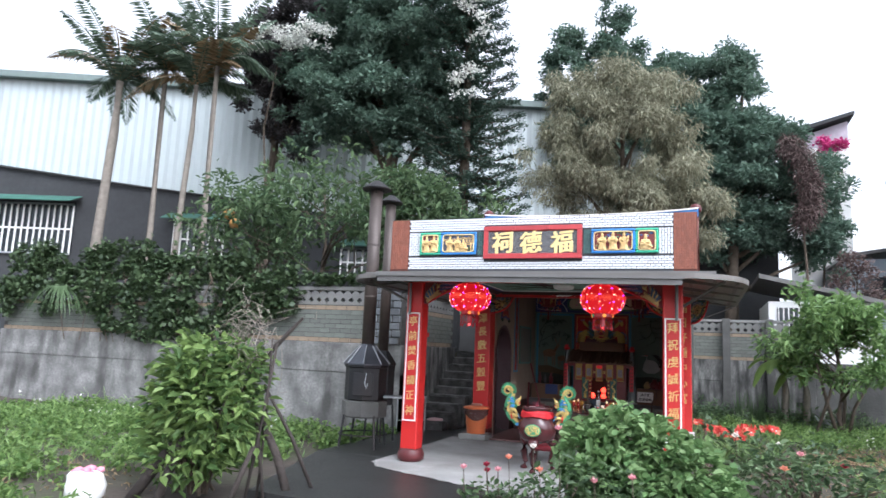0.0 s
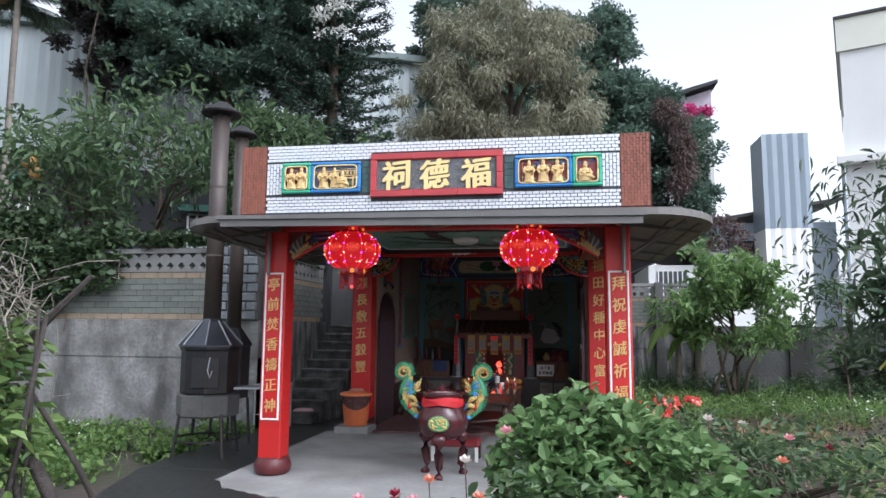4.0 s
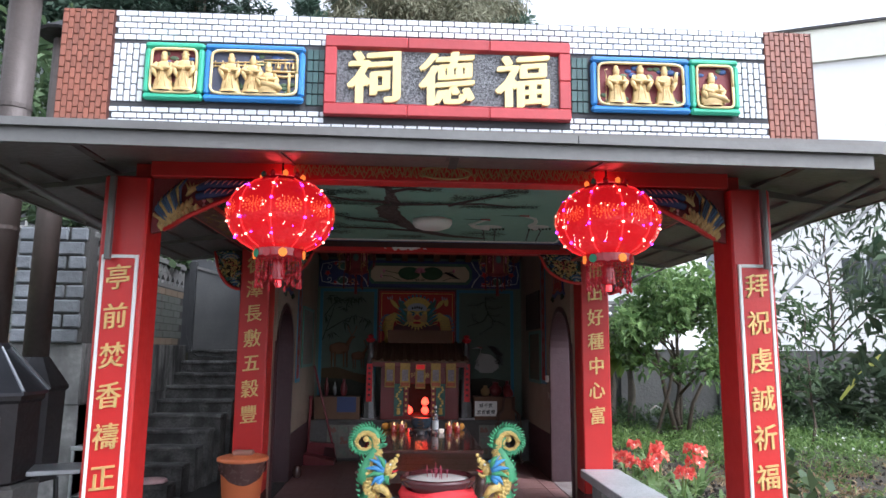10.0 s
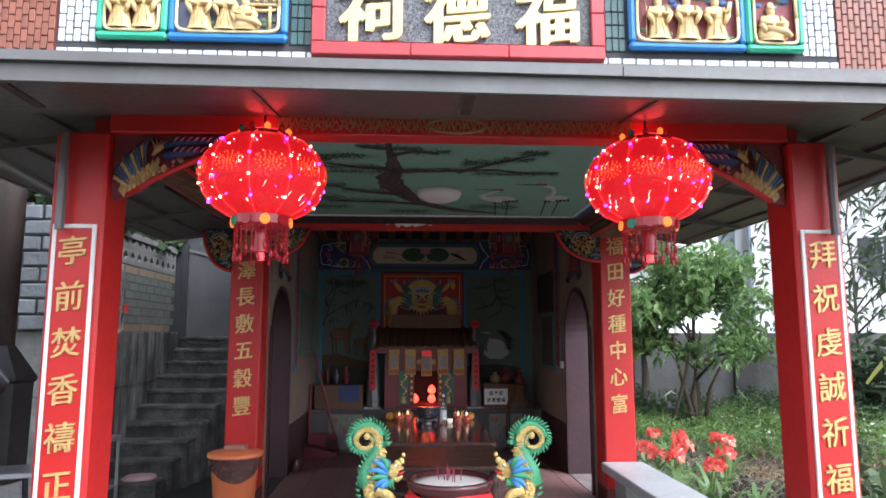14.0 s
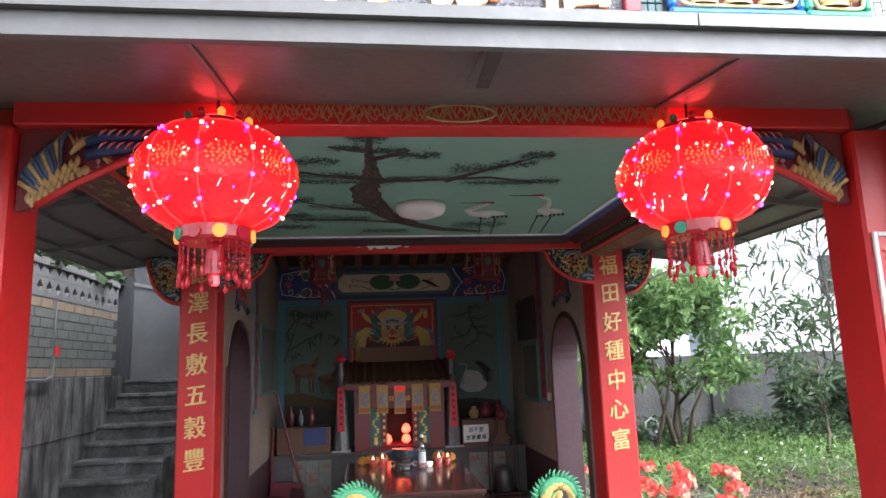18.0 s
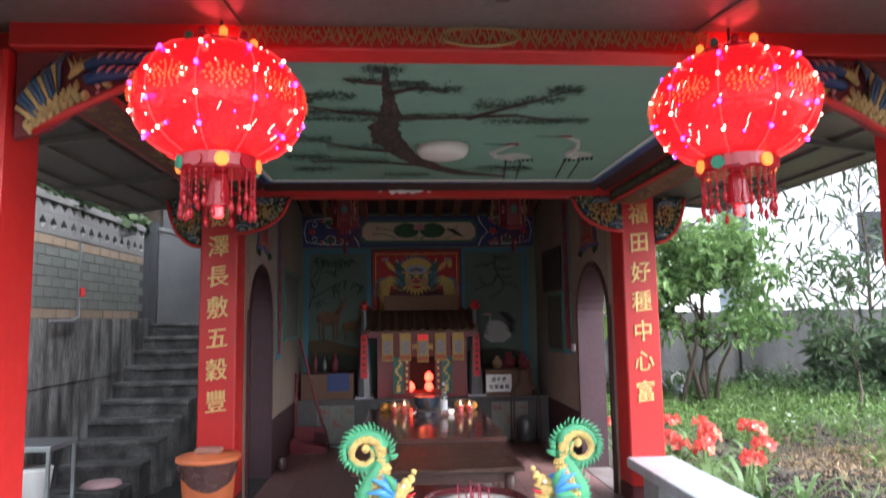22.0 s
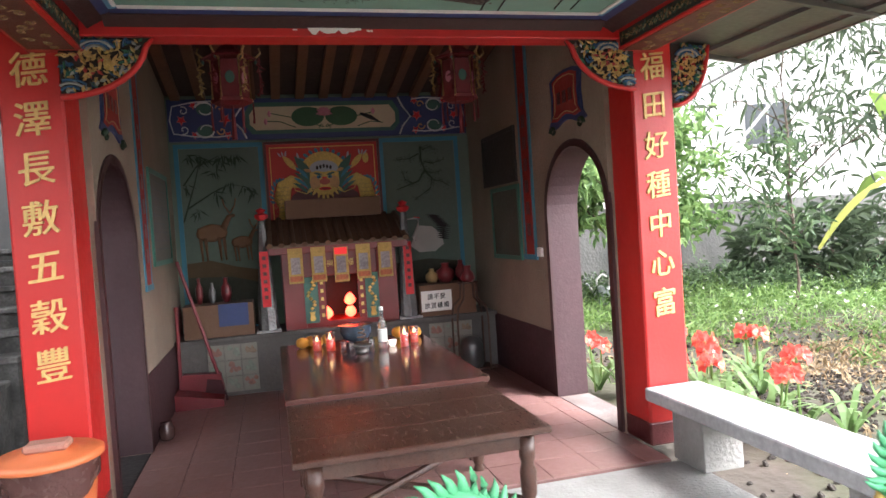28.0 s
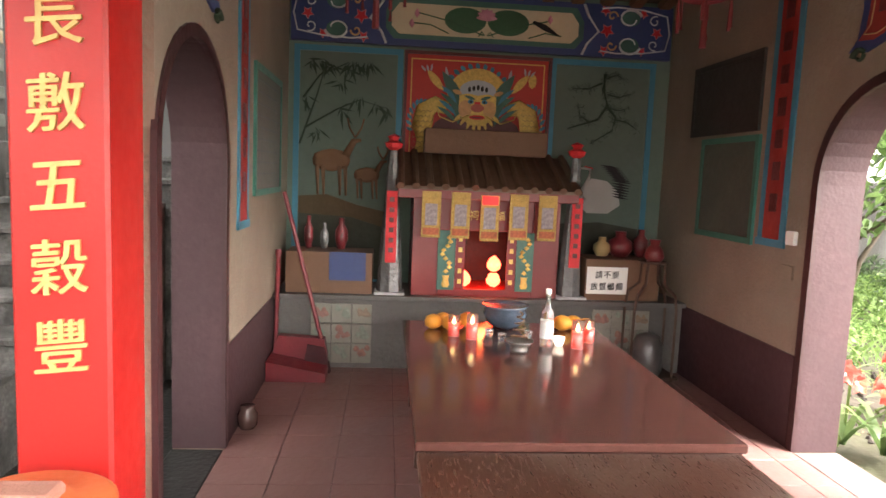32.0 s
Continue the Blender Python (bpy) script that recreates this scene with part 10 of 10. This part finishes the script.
BAN = leafy("banana_leaf", (0.10, 0.18, 0.04), (0.26, 0.36, 0.10), 0.4, 0.5)
YBAN = leafy("yellow_banana_leaf", (0.30, 0.32, 0.06), (0.42, 0.42, 0.12), 0.4, 0.5)
for x, y, h, seed in ((7.2, 17.0, 2.2, 1), (2.0, 19.0, 1.9, 2), (2.5, 19.3, 1.7, 3)):
    q = random.Random(seed)
    b = thing("banana_plant", "banana plant with broad arching pale green leaves", "plant", x, y, -0.06)
    part("stem", tube([(0, 0, 0), (0.04, 0, h * 0.5), (0, 0.03, h * 0.8)], [0.1, 0.08, 0.05], 9), PALEBARK, b, smooth=True)
    for k in range(6 if seed > 1 else 3):
        a = q.uniform(0, 6.283)
        r = q.uniform(0.7, 1.1)
        banana_leaf(b, (0, 0, h * 0.75), (math.cos(a) * r * 0.5, math.sin(a) * r * 0.5, h * 1.1), (math.cos(a) * r, math.sin(a) * r, h * q.uniform(0.5, 0.9)), 0.17, BAN)
    if seed == 1:
        banana_leaf(b, (0, -0.05, 1.9), (-0.9, -0.05, 1.95), (-1.75, -0.05, 0.86), 0.11, YBAN)
        banana_leaf(b, (0, 0, 2.2), (-0.3, -0.1, 3.2), (-0.8, -0.2, 3.2), 0.16, BAN)
wc = thing("watering_can", "old white watering can under the tree", "watering can", 3.0, 19.2, -0.05)
part("body", lathe([(0.15, 0), (0.16, 0.02), (0.16, 0.3), (0.14, 0.31)], 18), GALV, wc, smooth=True)
part("handle", tube([(-0.12, 0, 0.3), (-0.12, 0, 0.44), (0, 0, 0.52), (0.12, 0, 0.44), (0.12, 0, 0.3)], 0.02, 6), WHITE, wc, smooth=True)
part("spout", rod((-0.14, 0, 0.15), (-0.32, 0, 0.38), 0.03, 0.02), GALV, wc)
gy = thing("guy_pole", "pale slanting pole across the garden", "pole", 0, 0, 0)
part("pole", rod((8.6, 18.4, 5.75), (5.3, 18.4, 2.6), 0.03, seg=8), mat("pale_pole", (0.3, 0.3, 0.3), 0.6, vary=0.1), gy)
sr = thing("eave_stay", "thin steel stay under the canopy eave", "stay", 0, 0, 0)
part("stay", rod((-0.04, 12.35, 2.18), (0.62, 12.44, 2.46), 0.01, seg=6), STEEL, sr)
sk = thing("steel_stand", "small stainless wash stand with a white bucket", "wash stand", -5.05, 12.2, -0.012)
for a in (-0.2, 0.2):
    for b in (-0.2, 0.2):
        part("leg", box(a - 0.012, b - 0.012, 0, a + 0.012, b + 0.012, 0.62), GALV, sk)
part("top", box(-0.22, -0.22, 0.62, 0.22, 0.22, 0.66, 0.005), GALV, sk)
part("shelf", box(-0.2, -0.2, 0.2, 0.2, 0.2, 0.215), GALV, sk)
bkt = thing("white_bucket", "small white plastic bucket on the wash stand shelf", "bucket", -5.05, 12.2, 0.203)
part("bucket", lathe([(0.1, 0), (0.13, 0.24), (0.135, 0.25)], 20), WHITE, bkt, smooth=True)
pb = thing("pink_bag", "crumpled pale pink plastic bag on the step", "bag", -4.8, 12.82, 0.16)
bm = lathe([(0.06, 0), (0.16, 0.01), (0.14, 0.04), (0.05, 0.055)], 14)
for v in bm.verts:
    v.co += Vector((noise.noise(v.co * 18), noise.noise(v.co * 18 + Vector((7, 0, 0))), 0)) * 0.03
part("bag", bm, mat("pale_pink_plastic", (0.55, 0.36, 0.36), 0.4), pb, smooth=True)

# ---- low growth over the ground ----


def ground_cover(name, label, areas, n, size, leaf, seed, h, aspect=0.5, per=240):
    rg = random.Random(seed)
    cs, rr = [], []
    for x0, x1, y0, y1, dens in areas:
        for _ in range(int(dens)):
            x, y = rg.uniform(x0, x1), rg.uniform(y0, y1)
            k = rg.uniform(0.6, 1.3)
            cs.append((x, y, soil_height(x, y) + h * k * 0.45))
            rr.append((0.28 * k, 0.28 * k, h * k * 0.6))
    t = leaf_cloud(name, cs, rr, n, size, leaf, None, seed, aspect=aspect, shell=0.1)
    return tagged(t, label, "weeds", kind="stuff")


ground_cover("weeds", "bright green clover and weeds over the garden soil", [(-13, -5.5, 7.6, 11.8, 260), (-13, -5.9, 4.5, 8, 130), (-5.6, -5.3, 9.5, 11.9, 14)], 26000, 0.075, WEED, 81, 0.22, 0.7)
ground_cover("weeds", "lush green weeds in the far beds", [(2.2, 12, 15.9, 20.3, 330), (0.4, 2.6, 15.4, 20.3, 60), (4.2, 9, 13.6, 15.9, 34), (1.6, 4.2, 14.4, 15.9, 12)], 32000, 0.07, WEED, 82, 0.24, 0.5)
ground_cover("weeds", "darker leafy weeds along the wall foot", [(-0.5, 12, 18.5, 20.5, 120), (5, 12, 15.5, 18.5, 80)], 15000, 0.11, MIDLEAF, 83, 0.5, 0.4)
ground_cover("weeds", "scattered grass and weeds on the bare soil", [(0.4, 3.6, 12.4, 14.4, 10), (1.5, 7, 5, 12, 80), (-3.8, 0.2, 2.5, 5.9, 50), (1.5, 7, 1, 6, 60), (-12, -4, 1.5, 5, 90)], 13000, 0.09, WEED, 84, 0.2, 0.25)
ground_cover("grass", "tufts of pale grass blades in the beds", [(1.6, 11, 15.4, 19.5, 230), (1.6, 5, 14.4, 15.4, 10), (-0.2, 2.4, 15.0, 19.5, 50), (1.5, 7, 6, 12.5, 90), (-13, -5.6, 5, 11.8, 160)], 15000, 0.2, FRESH, 87, 0.22, 0.07)
ground_cover("dead_leaves", "brown dead leaves and straw on the soil", [(0.3, 5, 8.5, 15.4, 200), (1.8, 3.3, 12.9, 14.4, 150), (2.5, 5.5, 14.2, 15.8, 60), (-12, -5.8, 5, 8, 60)], 8000, 0.075, DRY, 85, 0.03, 0.2)
bm = bmesh.new()
rg = random.Random(55)
for x0, x1, y0, y1, n in ((1.15, 2.7, 12.1, 13.4, 700), (0.4, 5.0, 11.5, 15.8, 900), (-0.1, 0.5, 10.3, 12.2, 60)):
    for _ in range(n):
        x, y, r = rg.uniform(x0, x1), rg.uniform(y0, y1), rg.uniform(0.012, 0.05) ** 1.15
        bmesh.ops.create_icosphere(bm, subdivisions=1, radius=r, matrix=Matrix.LocRotScale((x, y, soil_height(x, y) + r * 0.3), Euler((rg.uniform(0, 3), rg.uniform(0, 3), 0)), (1.3, 1, 0.7)))
tagged(part("soil_clods", bm, mat("dark_clod", (0.035, 0.027, 0.022), 0.95, vary=0.5, size=20, bump=0.8, bsize=40)), "dark damp clods of dug soil", "soil", kind="stuff")
ground_cover("white_flowers", "tiny white weed flowers", [(3, 10, 15, 19, 80), (-13, -6.5, 9.5, 11.5, 40)], 500, 0.05, WHITEFLOWER, 86, 0.35, 0.9)
bush("rose_bush", "straggling rose bush with reddish young leaves", [(0.9, 8.8, 0.35, (0.5, 0.5, 0.35)), (1.4, 9.4, 0.35, (0.5, 0.5, 0.35)), (0.6, 9.5, 0.4, (0.4, 0.4, 0.35)), (1.9, 8.6, 0.3, (0.5, 0.4, 0.3))], 900, 0.10, MIDLEAF, 91, 0.45, 16, shell=0.3)
bush("rose_bush", "low rose bush before the porch slab", [(-1.7, 6.5, 0.2, (0.3, 0.15, 0.2)), (-1.3, 6.5, 0.3, (0.3, 0.15, 0.25)), (-1.0, 6.6, 0.4, (0.3, 0.2, 0.3)), (-0.6, 6.7, 0.3, (0.35, 0.25, 0.28))], 520, 0.08, MIDLEAF, 92, 0.5, 14, shell=0.3)
pot = thing("potted_succulent", "broad-leaved succulent standing by the pillar", "plant", 0.16, 9.3, -0.06)
part("stem", tube([(0, 0, 0), (0.02, 0, 0.45), (0.0, 0, 0.8)], [0.03, 0.025, 0.015], 6), BARK, pot)
leaf_cloud("leaves", [(0, 0, 0.7), (0.03, 0, 0.9), (0, 0, 0.5)], [(0.1, 0.1, 0.12)] * 3, 34, 0.12, MIDLEAF, pot, 93, aspect=0.6)
lf = ground_cover("fallen_leaves", "a few yellow fallen leaves on the wet paving", [(-5.1, -4.2, 9.5, 12.5, 12)], 26, 0.06, YBAN, 88, 0.01, 0.5)
lf.location.z = 0.045
